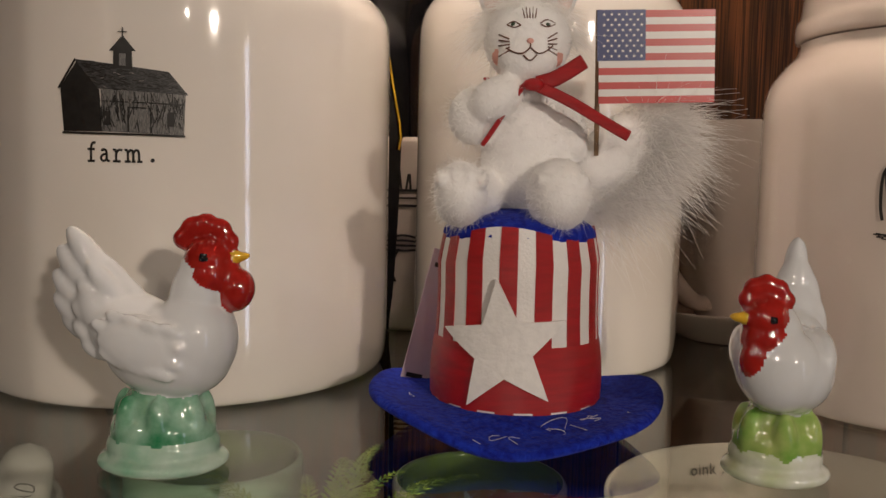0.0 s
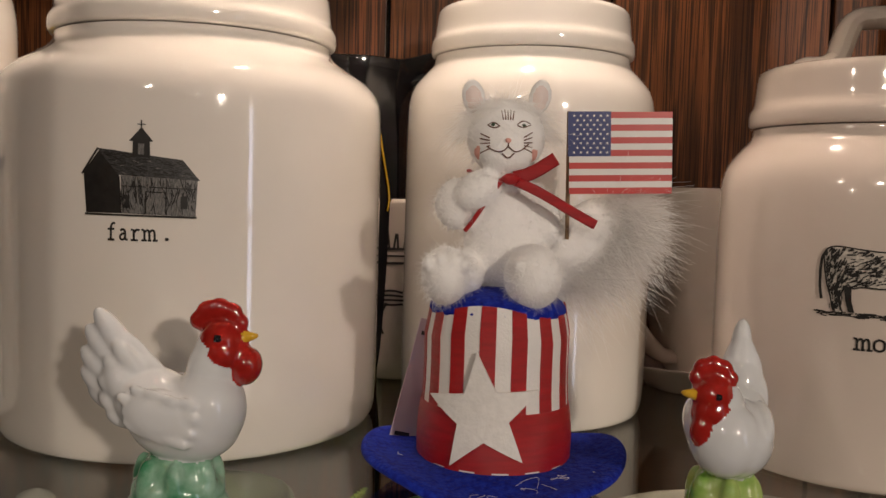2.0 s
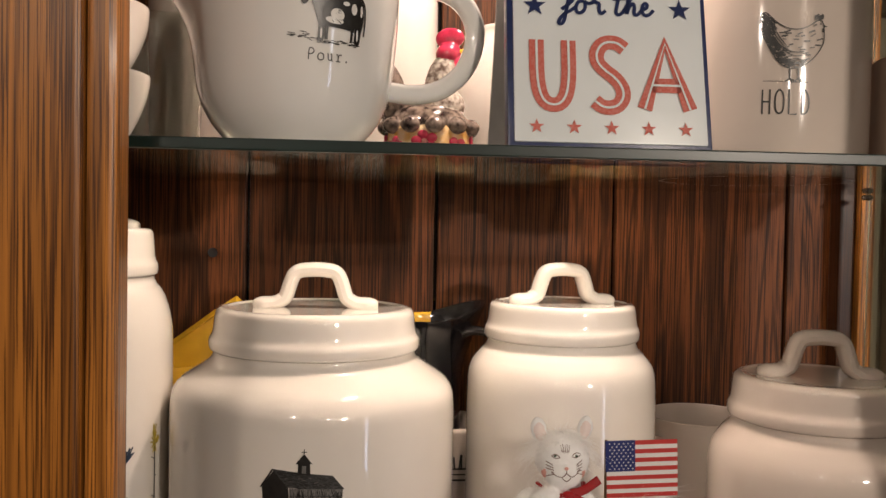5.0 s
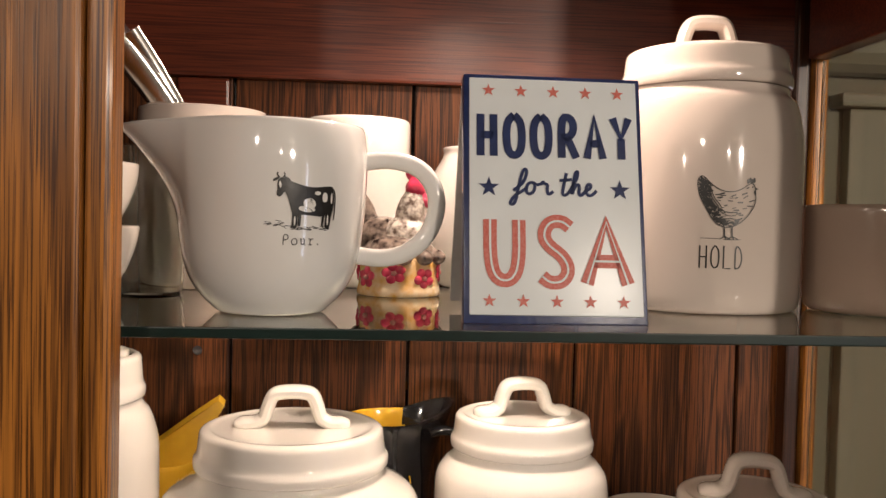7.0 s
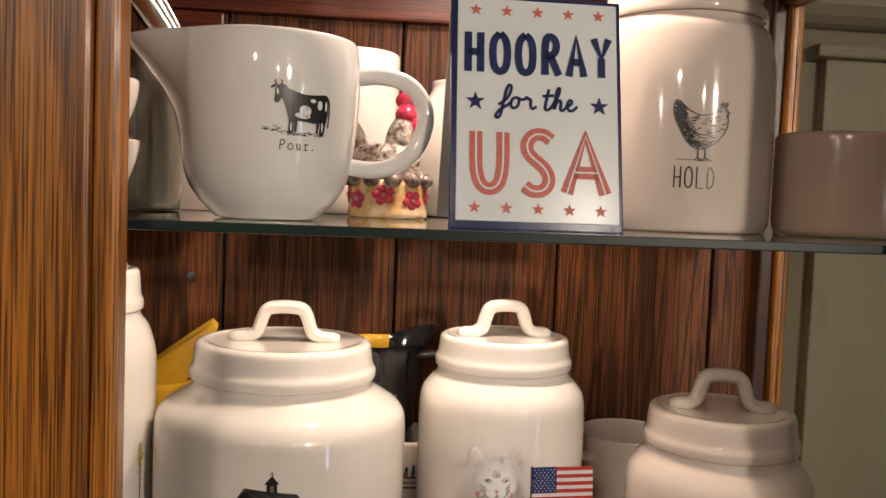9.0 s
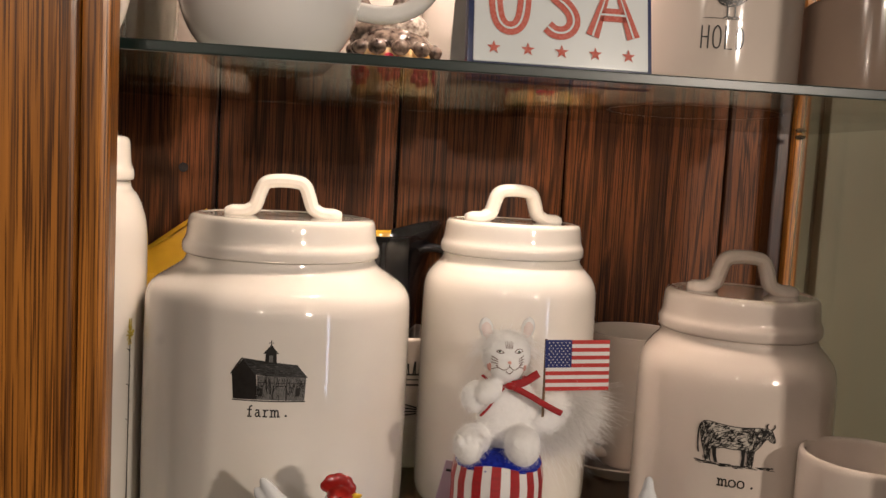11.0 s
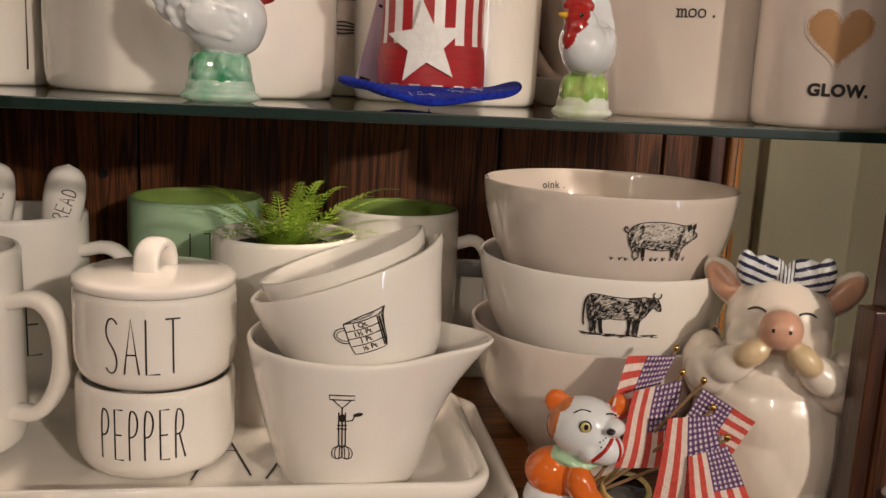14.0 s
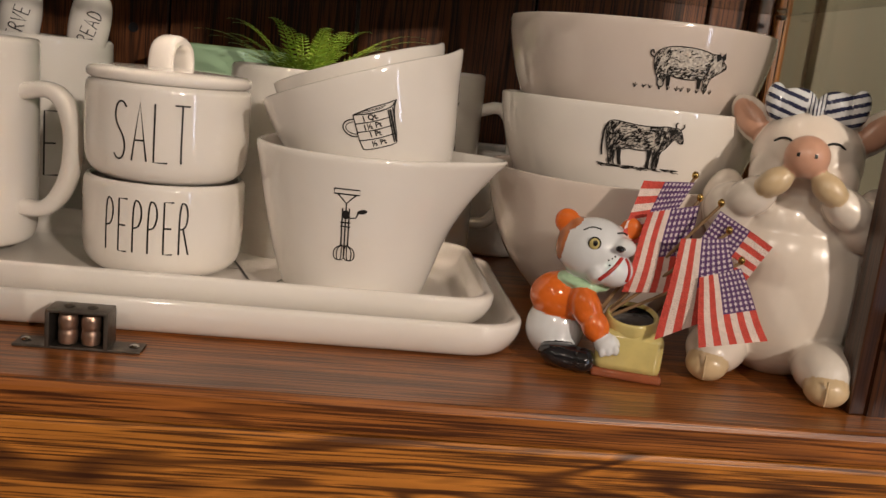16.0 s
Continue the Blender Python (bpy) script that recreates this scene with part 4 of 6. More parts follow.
t, rad = open_vessel("tea_cup", (0.226, 0.360, SHELF_LOW + 0.009), [(0.026, 0.0), (0.03, 0.001), (0.040, 0.02), (0.048, 0.06), (0.050, 0.10), (0.0505, 0.132)], 0.0035, "tall white ceramic cup on its saucer", "cup", PINKISH_SHADED)
side_handle(t, [(0.046, 0, 0.112), (0.070, 0, 0.118), (0.084, 0, 0.095), (0.078, 0, 0.05), (0.05, 0, 0.018), (0.034, 0, 0.016)], 0.0055, 0.008, PINKISH_SHADED, 205)

# mug with raised drawings
t, rad = mug("printed_mug", (0.003, 0.395, SHELF_LOW), 0.042, 0.127, "pale ceramic mug with raised black drawings", PINKISH_SHADED)
bm = bmesh.new()
for k in range(5):
    stroke([(-0.014 + 0.007 * k, 0.094), (-0.012 + 0.007 * k, 0.108 + 0.003 * (k % 2)), (-0.009 + 0.006 * k, 0.094)], 0.0015, bm, 1)
stroke([(-0.016, 0.084), (-0.017, 0.094), (0.017, 0.094), (0.016, 0.084), (-0.016, 0.084)], 0.0018, bm), stroke([(-0.015, 0.089), (0.015, 0.089)], 0.0012, bm)
for k in range(4):
    stroke([(-0.018, 0.058), (-0.004, 0.066 - 0.004 * k), (0.012, 0.062 - 0.002 * k), (0.018, 0.058)], 0.0015, bm, 2)
stroke([(-0.004, 0.056), (-0.010, 0.044), (-0.006, 0.034)], 0.0015, bm, 1)
wrap_on(t, bm, rad, -96, INK, "crown_drawing", "black raised crown and bee drawing")

# black and yellow pitcher with its beak
t, rad = open_vessel("black_pitcher", (-0.035, 0.385, SHELF_LOW), [(0.030, 0.0), (0.038, 0.002), (0.042, 0.06), (0.044, 0.155), (0.040, 0.198), (0.043, 0.224)], 0.004, "glossy black pitcher with a yellow glazed inside", "pitcher", BLACK_GLAZE, YELLOW_GLAZE,
                     warp=lambda a, r, z: (r + 0.030 * max(0, math.cos(a - 0.35)) ** 8 * max(0, (z - 0.165) / 0.06) if z > 0.165 else r, z + 0.014 * max(0, math.cos(a - 0.35)) ** 6 * max(0, (z - 0.165) / 0.06)))
side_handle(t, [(0.040, 0, 0.210), (0.060, 0, 0.216), (0.086, 0, 0.205), (0.096, 0, 0.16), (0.08, 0, 0.08), (0.04, 0, 0.04)], 0.0045, 0.007, BLACK_GLAZE, -8)
wrap_on(t, stroke([(0.006, 0.178), (0.010, 0.155), (0.016, 0.130), (0.014, 0.12)], 0.0016, times=1), lambda z: rad(z) + 0.0006, -68, YELLOW_GLAZE, "yellow_line", "thin yellow painted line")
leaf = bmesh.new()
for k, (z0, h0) in enumerate(((0.132, 0.0), (0.137, 0.004))):
    a = [leaf.verts.new(p) for p in ((-0.014, 0.0, z0 + 0.01), (0.020, -0.004, z0 + 0.03), (0.058, 0.006, z0 + 0.098), (0.052, 0.008, z0 + 0.103), (0.030, 0.004, z0 + 0.088), (-0.014, 0.004, z0 + 0.055))]
    for v in a:
        v.co.y += 0.006 * k
ps = leaf.verts[:]
leaf.faces.new(ps[:6]), leaf.faces.new(ps[6:][::-1])
for i in range(6):
    leaf.faces.new((ps[i], ps[i + 6], ps[(i + 1) % 6 + 6], ps[(i + 1) % 6]))
hold = thing("yellow_pitcher", (-0.252, 0.40, SHELF_LOW), "yellow glazed pitcher with a pointed spout", "pitcher")
part("spout", leaf, YELLOW_GLAZE, hold, smooth=False)
part("body", lathe([(0.0, 0.0), (0.036, 0.0), (0.040, 0.01), (0.040, 0.125), (0.034, 0.155), (0.036, 0.180), (0.032, 0.180), (0.030, 0.160), (0.0, 0.14)], 40), YELLOW_GLAZE, hold)

# ---------------------------------------------------------------- the upper shelf
Z2 = SHELF_HIGH
pp = [(0.030, 0.0), (0.036, 0.001), (0.0390, 0.004), (0.0465, 0.011), (0.0535, 0.021), (0.0580, 0.033), (0.0602, 0.045), (0.0630, 0.072), (0.0640, 0.100), (0.0628, 0.117), (0.0615, 0.1243)]


def lip(reach, start, at, rise=0.0, width=10):
    """A pouring lip drawn out of a rim at the angle at."""
    def bend(a, r, z):
        k = max(0.0, math.cos(a - at)) ** width * min(1.0, max(0.0, (z - start[0]) / (start[1] - start[0]))) ** 2
        return r + reach * k, z + rise * k
    return bend


t, rad = open_vessel("cow_pitcher", (-0.1220, 0.1400, Z2), pp, 0.0045, "white ceramic pitcher with a black cow print", "pitcher", COOL_WHITE, warp=lip(0.041, (0.056, 0.1243), math.radians(180), -0.003, 9))
side_handle(t, [(0.060, 0, 0.1030), (0.080, 0, 0.1060), (0.102, 0, 0.1000), (0.1135, 0, 0.080), (0.108, 0, 0.056), (0.093, 0, 0.0415), (0.075, 0, 0.0370), (0.056, 0, 0.0395)], 0.0062, 0.0080, COOL_WHITE, 0)
beast_print(t, rad, -65, 0.0725, 0.0207, "cow", -1, bold=True)
wrap_on(t, pen_text("Pour.", 0.0037, 0.0064, 0.0006, 0.45, cv=0.0505), rad, -66, INK, "word_pour", "small black typewriter word")

can, rad = canister("hold_canister", (0.2127, 0.231, Z2), 0.0778, 0, 0.138, 0.172, 0.0672, 0.204, 0.230, "warm white ceramic canister with a hen print", PINKISH_SHADED, -6, 0.040)
beast_print(can, rad, -97, 0.0790, 0.0305, "hen")
wrap_on(can, pen_text("HOLD", 0.0058, 0.0165, 0.0011, 0.45, cv=0.043), rad, -100, INK, "word_hold", "thin black hand-lettered word")

# the enamel sign on its easel
sign = thing("easel_sign", (0.064, 0.085, Z2), "blue-rimmed white enamel sign saying hooray", "sign", tilt=(-12.8, 0))


def flat_part(name, bm, mat, parent, y=-0.0006, label=""):
    for v in bm.verts:
        v.co = Vector((v.co.x, y, v.co.y))
    return part(name, bm, mat, parent, label, smooth=False)


part("plate", box(-0.0600, 0.0600, 0.0, 0.012, 0.0, 0.1675, 0.0015), SIGN_BLUE, sign, "navy enamelled rim")
part("face", box(-0.0562, 0.0570, -0.0012, 0.001, 0.0055, 0.1645, 0.001), SIGN_WHITE, sign, "glossy white enamel face")
leg = part("back_leg", box(-0.0595, 0.0585, 0.0125, 0.0165, 0.004, 0.165, 0.001), SIGN_BACK, sign, "grey painted easel leg")
leg.matrix_basis = Matrix.Translation((0, 0.013, 0.165)) @ pose(0, 0, 0, 31) @ Matrix.Translation((0, -0.013, -0.165))
for k, ch in enumerate("HOORAY"):
    flat_part("letter", pen_text(ch, 0.0108, 0.0285, 0.0052, cu=-0.0445 + 0.0180 * k, cv=0.1245), SIGN_BLUE, sign, -0.0019 - 0.00005 * k, "navy capital letter")
for k, (ch, w) in enumerate((("U", 0.0235), ("S", 0.0205), ("A", 0.0270))):
    cu = (-0.0335, 0.0, 0.0335)[k]
    flat_part("letter", pen_text(ch, w, 0.0410, 0.0088, cu=cu, cv=0.0470), SIGN_RED, sign, -0.0019 - 0.00005 * k, "red inline capital letter")
    flat_part("letter_inline", pen_text(ch, w, 0.0410, 0.0014, cu=cu, cv=0.0470), SIGN_WHITE, sign, -0.0024, "white line inside the letter")
script = bmesh.new()
for line in ([(0.0, 0.30), (0.9, 0.9), (1.25, 1.9), (0.85, 2.0), (0.45, 0.6), (0.15, -0.75), (-0.35, -0.75), (0.05, -0.1), (0.75, 0.25), (1.15, 0.55)],
             [(1.75, 0.95), (1.25, 0.9), (1.05, 0.3), (1.35, 0.0), (1.80, 0.30), (1.85, 0.85), (1.70, 0.95), (2.05, 0.75), (2.35, 0.85)], [(2.35, 0.80), (2.55, 1.05), (2.65, 0.85), (2.95, 0.85), (2.85, 0.35), (3.0, 0.02), (3.4, 0.30)],
             [(4.55, 1.75), (4.25, 0.6), (4.15, 0.1), (4.45, 0.0), (4.85, 0.40)], [(3.95, 1.15), (5.0, 1.25)], [(4.75, 0.3), (5.45, 1.3), (5.55, 1.95), (5.30, 1.8), (5.05, 0.6), (4.95, 0.0), (5.2, 0.65), (5.55, 0.95), (5.65, 0.65), (5.55, 0.15), (5.75, 0.0), (6.15, 0.40)],
             [(6.1, 0.40), (6.55, 0.55), (6.65, 0.90), (6.35, 0.95), (6.15, 0.45), (6.35, 0.02), (6.75, 0.10), (7.1, 0.45)]):
    stroke([(-0.0275 + 0.0078 * x, 0.0845 + 0.0088 * y) for x, y in line], 0.0021, script, 2)
flat_part("word_for_the", script, SIGN_BLUE, sign, -0.0019, "navy script words")
for row_v in (0.0145, 0.1555):
    for k in range(5):
        flat_part("star", poly(star_points(-0.0435 + 0.0218 * k, row_v, 0.0046)), SIGN_RED, sign, -0.0019)
for u in (-0.0435, 0.0435):
    flat_part("star", poly(star_points(u, 0.0890, 0.0070)), SIGN_BLUE, sign, -0.0019, "navy star")

# behind them
t, rad = open_vessel("utensil_crock", (-0.2085, 0.350, Z2), [(0.046, 0.0), (0.053, 0.001), (0.0555, 0.01), (0.057, 0.08), (0.0575, 0.157)], 0.005, "tall warm white ceramic crock holding a ladle", "crock", PINKISH_SHADED)
lad = thing("ladle", (-0.184, 0.346, Z2 + 0.012), "polished steel ladle leaning in the crock", "ladle")
part("handle", sweep([(0.03, 0, 0.0), (0.0, -0.01, 0.06), (-0.05, -0.03, 0.148), (-0.085, -0.045, 0.195), (-0.10, -0.05, 0.212)], 0.0125, 0.0035, 12, 2, taper=lambda k: 0.6 + 0.7 * k), STEEL, lad)
part("bowl", ball((0.03, 0, 0.008), (0.018, 0.018, 0.010)), STEEL, lad)
lad2 = thing("spatula", (-0.180, 0.350, Z2 + 0.012), "steel spatula leaning in the crock", "spatula")
part("handle", sweep([(0.02, 0, 0.0), (-0.02, -0.02, 0.09), (-0.058, -0.035, 0.165), (-0.082, -0.05, 0.205)], 0.0105, 0.0035, 10, 2), STEEL, lad2)
mug("white_mug", (-0.068, 0.392, Z2), 0.050, 0.158, "plain white ceramic mug behind the pitcher", IVORY)
open_vessel("white_vase", (0.050, 0.393, Z2), [(0.030, 0.0), (0.038, 0.002), (0.050, 0.03), (0.054, 0.07), (0.046, 0.11), (0.034, 0.128), (0.036, 0.135)], 0.004, "rounded white ceramic vase", "vase", IVORY)
for k, (z, r) in enumerate(((0.0, 0.053), (0.046, 0.052))):
    open_vessel("small_bowl", (-0.279, 0.200, Z2 + z), [(0.026, 0.0), (0.030, 0.001), (0.042, 0.018), (0.050, 0.038), (r, 0.054)], 0.0035, "small white bowl in a stack of two", "bowl", CREAM, group="stacked small bowls")
g, _ = open_vessel("glass_tumbler", (-0.232, 0.262, Z2), [(0.022, 0.0), (0.026, 0.001), (0.029, 0.05), (0.031, 0.118)], 0.0016, "clear glass tumbler beside the bowls", "tumbler", CLEAR_PANE)
mug("tan_cup", (0.349, 0.2035, Z2), 0.056, 0.083, "pinkish tan ceramic cup by the side glass", material("pink tan glaze", (0.56, 0.42, 0.33), 0.16, coat=0.5, vary=0.06, scale=16), handle=40, reach=0.02)

# ---------------------------------------------------------------- the bottom shelf
def tray(name, x0, x1, y0, y1, z, h, label, glaze, corner=0.030):
    """A shallow rounded dish with a rolled rim."""
    t = thing(name, ((x0 + x1) / 2, (y0 + y1) / 2, z), label, "tray", group="stacked trays")
    w, d = (x1 - x0) / 2, (y1 - y0) / 2
    bm = bmesh.new()

    def ring(inset, zz):
        c = corner - inset * 0.4
        out = []
        for cx, cy, a0 in ((w - inset - c, d - inset - c, 0), (-(w - inset - c), d - inset - c, 90), (-(w - inset - c), -(d - inset - c), 180), (w - inset - c, -(d - inset - c), 270)):
            for i in range(9):
                a = radians(a0 + 90 * i / 8)
                out.append(bm.verts.new((cx + c * math.cos(a), cy + c * math.sin(a), zz)))
        return out
    prof = chaikin([(0.016, 0.0, 0), (0.008, 0.001, 0), (0.0015, h * 0.5, 0), (0.0, h - 0.002, 0), (0.002, h, 0), (0.005, h, 0), (0.008, h - 0.003, 0), (0.012, 0.008, 0), (0.022, 0.0055, 0), (0.03, 0.0052, 0)], 2)
    rings = [ring(p.x, p.y) for p in prof]
    n = len(rings[0])
    for a, b in zip(rings, rings[1:]):
        for i in range(n):
            bm.faces.new((a[i], a[(i + 1) % n], b[(i + 1) % n], b[i]))
    bm.faces.new(rings[0][::-1]), bm.faces.new(rings[-1])
    part("dish", bm, glaze, t, angle=60)
    return t


tray("serving_tray", -0.335, 0.112, 0.044, 0.252, 0.0, 0.0235, "large white ceramic tray under a smaller one", CREAM)
up = tray("serving_tray", -0.318, 0.0945, 0.060, 0.238, 0.0135, 0.0215, "white lettered ceramic tray on a larger one", CREAM, 0.026)
for line in ([(-0.100, 0.105), (-0.087, 0.186)], [(-0.087, 0.186), (-0.062, 0.110)], [(-0.092, 0.150), (-0.074, 0.150)], [(-0.052, 0.105), (-0.030, 0.186)]):
    bm = stroke([(u + 0.112, v - 0.149) for u, v in line], 0.0015)
    for v in bm.verts:
        v.co.z = 0.0061
    part("letter_bar", bm, INK, up, smooth=False)

cellar = [(0.037, 0.0), (0.043, 0.001), (0.050, 0.007), (0.0525, 0.018), (0.0525, 0.040), (0.0525, 0.056), (0.0518, 0.0605)]
pep, rad = open_vessel("pepper_cellar", (-0.1275, 0.147, 0.0195), cellar, 0.005, "white ceramic cellar lettered pepper, under the salt", "cellar", CREAM)
wrap_on(pep, pen_text("PEPPER", 0.0066, 0.0335, 0.0011, 0.42, cv=0.0355), rad, -91, INK, "word_pepper", "thin black hand-lettered word")
sal, rad = open_vessel("salt_cellar", (-0.1265, 0.143, 0.0808), cellar, 0.005, "white ceramic cellar lettered salt, its lid on", "cellar", CREAM)
wrap_on(sal, pen_text("SALT", 0.0090, 0.0355, 0.0011, 0.38, cv=0.0335), rad, -90, INK, "word_salt", "thin black hand-lettered word")
lid = part("lid", lathe([(0.0, 0.0618), (0.046, 0.0618), (0.0515, 0.0628), (0.0525, 0.066), (0.0515, 0.069), (0.046, 0.0712), (0.0, 0.073)], 72), CREAM, sal)
hd = part("handle", sweep([(-0.013, 0, 0.070), (-0.0135, 0, 0.077), (-0.011, 0, 0.085), (-0.004, 0, 0.0890), (0.004, 0, 0.0890), (0.011, 0, 0.085), (0.0135, 0, 0.077), (0.013, 0, 0.070)], 0.0042, 0.0085, 14, 2, power=2.6), CREAM, lid)
hd.matrix_basis = pose(0, 0, 0, 0, 0, 72)

# mixing bowl with a spout, and two measuring bowls tipped into it
mb = [(0.038, 0.0), (0.045, 0.001), (0.048, 0.007), (0.0555, 0.030), (0.0625, 0.062), (0.0675, 0.088), (0.069, 0.0955)]
mix, rad = open_vessel("mixing_bowl", (0.003, 0.118, 0.0195), mb, 0.0045, "white spouted mixing bowl with an egg beater print", "bowl", CREAM, warp=lip(0.026, (0.030, 0.0955), math.radians(-8), 0.001, 14))
bm = bmesh.new()
for line in ([(-0.0075, 0.0775), (0.0075, 0.0775), (0.0075, 0.0745), (-0.0075, 0.0745), (-0.0075, 0.0775)], [(-0.0055, 0.0745), (0, 0.0690), (0.0055, 0.0745)], [(0, 0.0690), (0, 0.040)], [(-0.002, 0.066), (-0.002, 0.042)], [(0.002, 0.066), (0.002, 0.042)],
             [(0.002, 0.060), (0.006, 0.0605), (0.0075, 0.064)], [(-0.003, 0.0545), (0.003, 0.0545)], [(-0.003, 0.057), (0.003, 0.057)]):
    stroke(line, 0.0008, bm)
oval(0.0095, 0.0645, 0.003, 0.0014, 12, bm)
oval(0, 0.062, 0.0022, 0.0028, 0, bm)
for c in (-0.003, 0.003):
    for w in (0.0032, 0.0014):
        stroke([(c * 0.4, 0.043), (c + w, 0.040), (c + w, 0.034), (c, 0.0325), (c - w, 0.034), (c - w, 0.040), (c * 0.4, 0.043)], 0.0006, bm, 2)
wrap_on(mix, bm, rad, -97, INK, "beater_print", "black printed egg beater")
ms = [(0.034, 0.0), (0.042, 0.001), (0.046, 0.006), (0.0540, 0.026), (0.0600, 0.050), (0.0632, 0.0705)]
mea, rad = open_vessel("measuring_bowl", (0.0190, 0.112, 0.0925), ms, 0.004, "white measuring bowl tipped into the mixing bowl", "bowl", CREAM, tilt=(-4, -19), warp=lip(0.007, (0.03, 0.07), math.radians(2), 0.003, 24))
bm = bmesh.new()
K = 0.000185
cup = lambda *pts: [(u * K, 0.0282 + v * K) for u, v in pts]
for line, w in ((cup((3, 111), (0, 2), (20, -6), (90, -8), (118, -3), (129, 107)), 0.0006), (cup((3, 111), (50, 103), (100, 104), (129, 109), (147, 128), (120, 122), (60, 120), (3, 111)), 0.0007), (cup((147, 128), (133, 104), (124, 60)), 0.0010),
                (cup((2, 82), (60, 76), (126, 80)), 0.0006), (cup((2, 55), (60, 49), (123, 53)), 0.0006), (cup((1, 28), (60, 22), (120, 26)), 0.0006), (cup((113, 102), (106, 0)), 0.0008), (cup((120, 102), (113, 0)), 0.0012),
                (cup((4, 98), (-24, 100), (-40, 84), (-34, 62), (-16, 46), (2, 42)), 0.0007), (cup((4, 90), (-20, 91), (-31, 80), (-26, 65), (-12, 54), (2, 50)), 0.0005), (cup((20, 112), (60, 109), (100, 112)), 0.0004), (cup((30, 116), (70, 113), (110, 117)), 0.0004)):
    stroke(line, w, bm, 1)
for words, u, v in (("1 Qt.", 52, 91), ("1\u00bd Pt", 52, 64), ("1 Pt", 54, 38), ("\u00bd Pt", 58, 9)):
    append(bm, font_text(words, 24 * K, u * K, 0.0282 + v * K, bold=0.00012))
wrap_on(mea, bm, rad, -98, INK, "cup_print", "black printed measuring cup")
nest, _ = open_vessel("measuring_bowl", (0.0140, 0.116, 0.1070), [(0.030, 0.0), (0.038, 0.001), (0.043, 0.008), (0.050, 0.034), (0.0545, 0.0630)], 0.004, "smaller white measuring bowl nested in another", "bowl", CREAM, tilt=(-4, -19), warp=lip(0.006, (0.03, 0.06), math.radians(10), 0.002, 20))

# three nested bowls
nb = [(0.040, 0.0), (0.045, 0.001), (0.0455, 0.007), (0.052, 0.017), (0.067, 0.033), (0.079, 0.051), (0.0872, 0.071), (0.0925, 0.092), (0.0945, 0.108)]
for k, (z, dx, words) in enumerate(((0.0, 0.190, "plain white bowl at the bottom of a stack"), (0.0520, 0.194, "white bowl with a cow print, in a stack"), (0.1060, 0.194, "white bowl with a pig print, topping a stack"))):
    b, rad = open_vessel("nesting_bowl", (dx, 0.180, z), nb if k == 0 else [(0.030, -0.0460), (0.034, -0.0455), (0.036, -0.010)] + nb[2:], 0.004, words, "bowl", PINKISH_SHADED if k != 1 else CREAM, seg=96, group="nesting bowls")
    if k == 1:
        beast_print(b, rad, -100.5, 0.0870, 0.0265, "cow")
    if k == 2:
        beast_print(b, rad, -86, 0.0825, 0.0262, "pig")
        bm = font_text("oink .", 0.0085, 0, 0, 1, 0.0001, spacing=1.1)
        for v in bm.verts:
            v.co.x *= -1
            v.co.y += 0.096
        part("word_oink", wrapped(bm, lambda z: rad(z) - 0.0062, 103), INK, b, "small black typewriter word", smooth=False)

# the row behind
m1, rad = mug("green_mug", (-0.130, 0.372, 0.0), 0.0605, 0.168, "pale green ceramic mug with thin lettering", PALE_GREEN, MOSS_GLAZE)
wrap_on(m1, pen_text("IT", 0.011, 0.050, 0.0011, 0.5, cv=0.120), rad, -80, INK, "word_print", "thin black hand-lettered letters")
m2, rad = mug("happy_mug", (0.050, 0.335, 0.0), 0.057, 0.168, "white ceramic mug lettered happy, green inside", IVORY, MOSS_GLAZE, handle=-8, reach=0.03)
wrap_on(m2, pen_text("HAPPY", 0.0085, 0.026, 0.0010, 0.5, cv=0.132), rad, -88, INK, "word_happy", "thin black hand-lettered word")
bars = bmesh.new()
for k in range(5):
    stroke([(-0.026 + 0.0125 * k, 0.082), (-0.026 + 0.0125 * k, 0.110)], 0.0012, bars)
wrap_on(m2, bars, rad, -82, INK, "letter_bars", "thin black letter strokes")
pot, rad = mug("fern_mug", (-0.046, 0.250, 0.0), 0.0575, 0.158, "white ceramic mug used as a fern pot", CREAM, handle=-6, reach=0.034)
soil = tagged(part("soil", lathe([(0.0, 0.150), (0.03, 0.151), (0.0522, 0.146), (0.0522, 0.140), (0.0, 0.139)], 40), material("dark potting moss", (0.03, 0.035, 0.012), 0.95, vary=0.5, scale=200, bump=1.0)), "", "")
soil.parent = pot
crock, rad = mug("knife_crock", (-0.264, 0.300, 0.0), 0.056, 0.162, "grey-white ceramic crock holding cheese knives", IVORY, handle=-10, reach=0.042)
wrap_on(crock, pen_text("NE", 0.012, 0.050, 0.0013, 0.4, cv=0.082), rad, -71, INK, "word_print", "thin black hand-lettered letters")
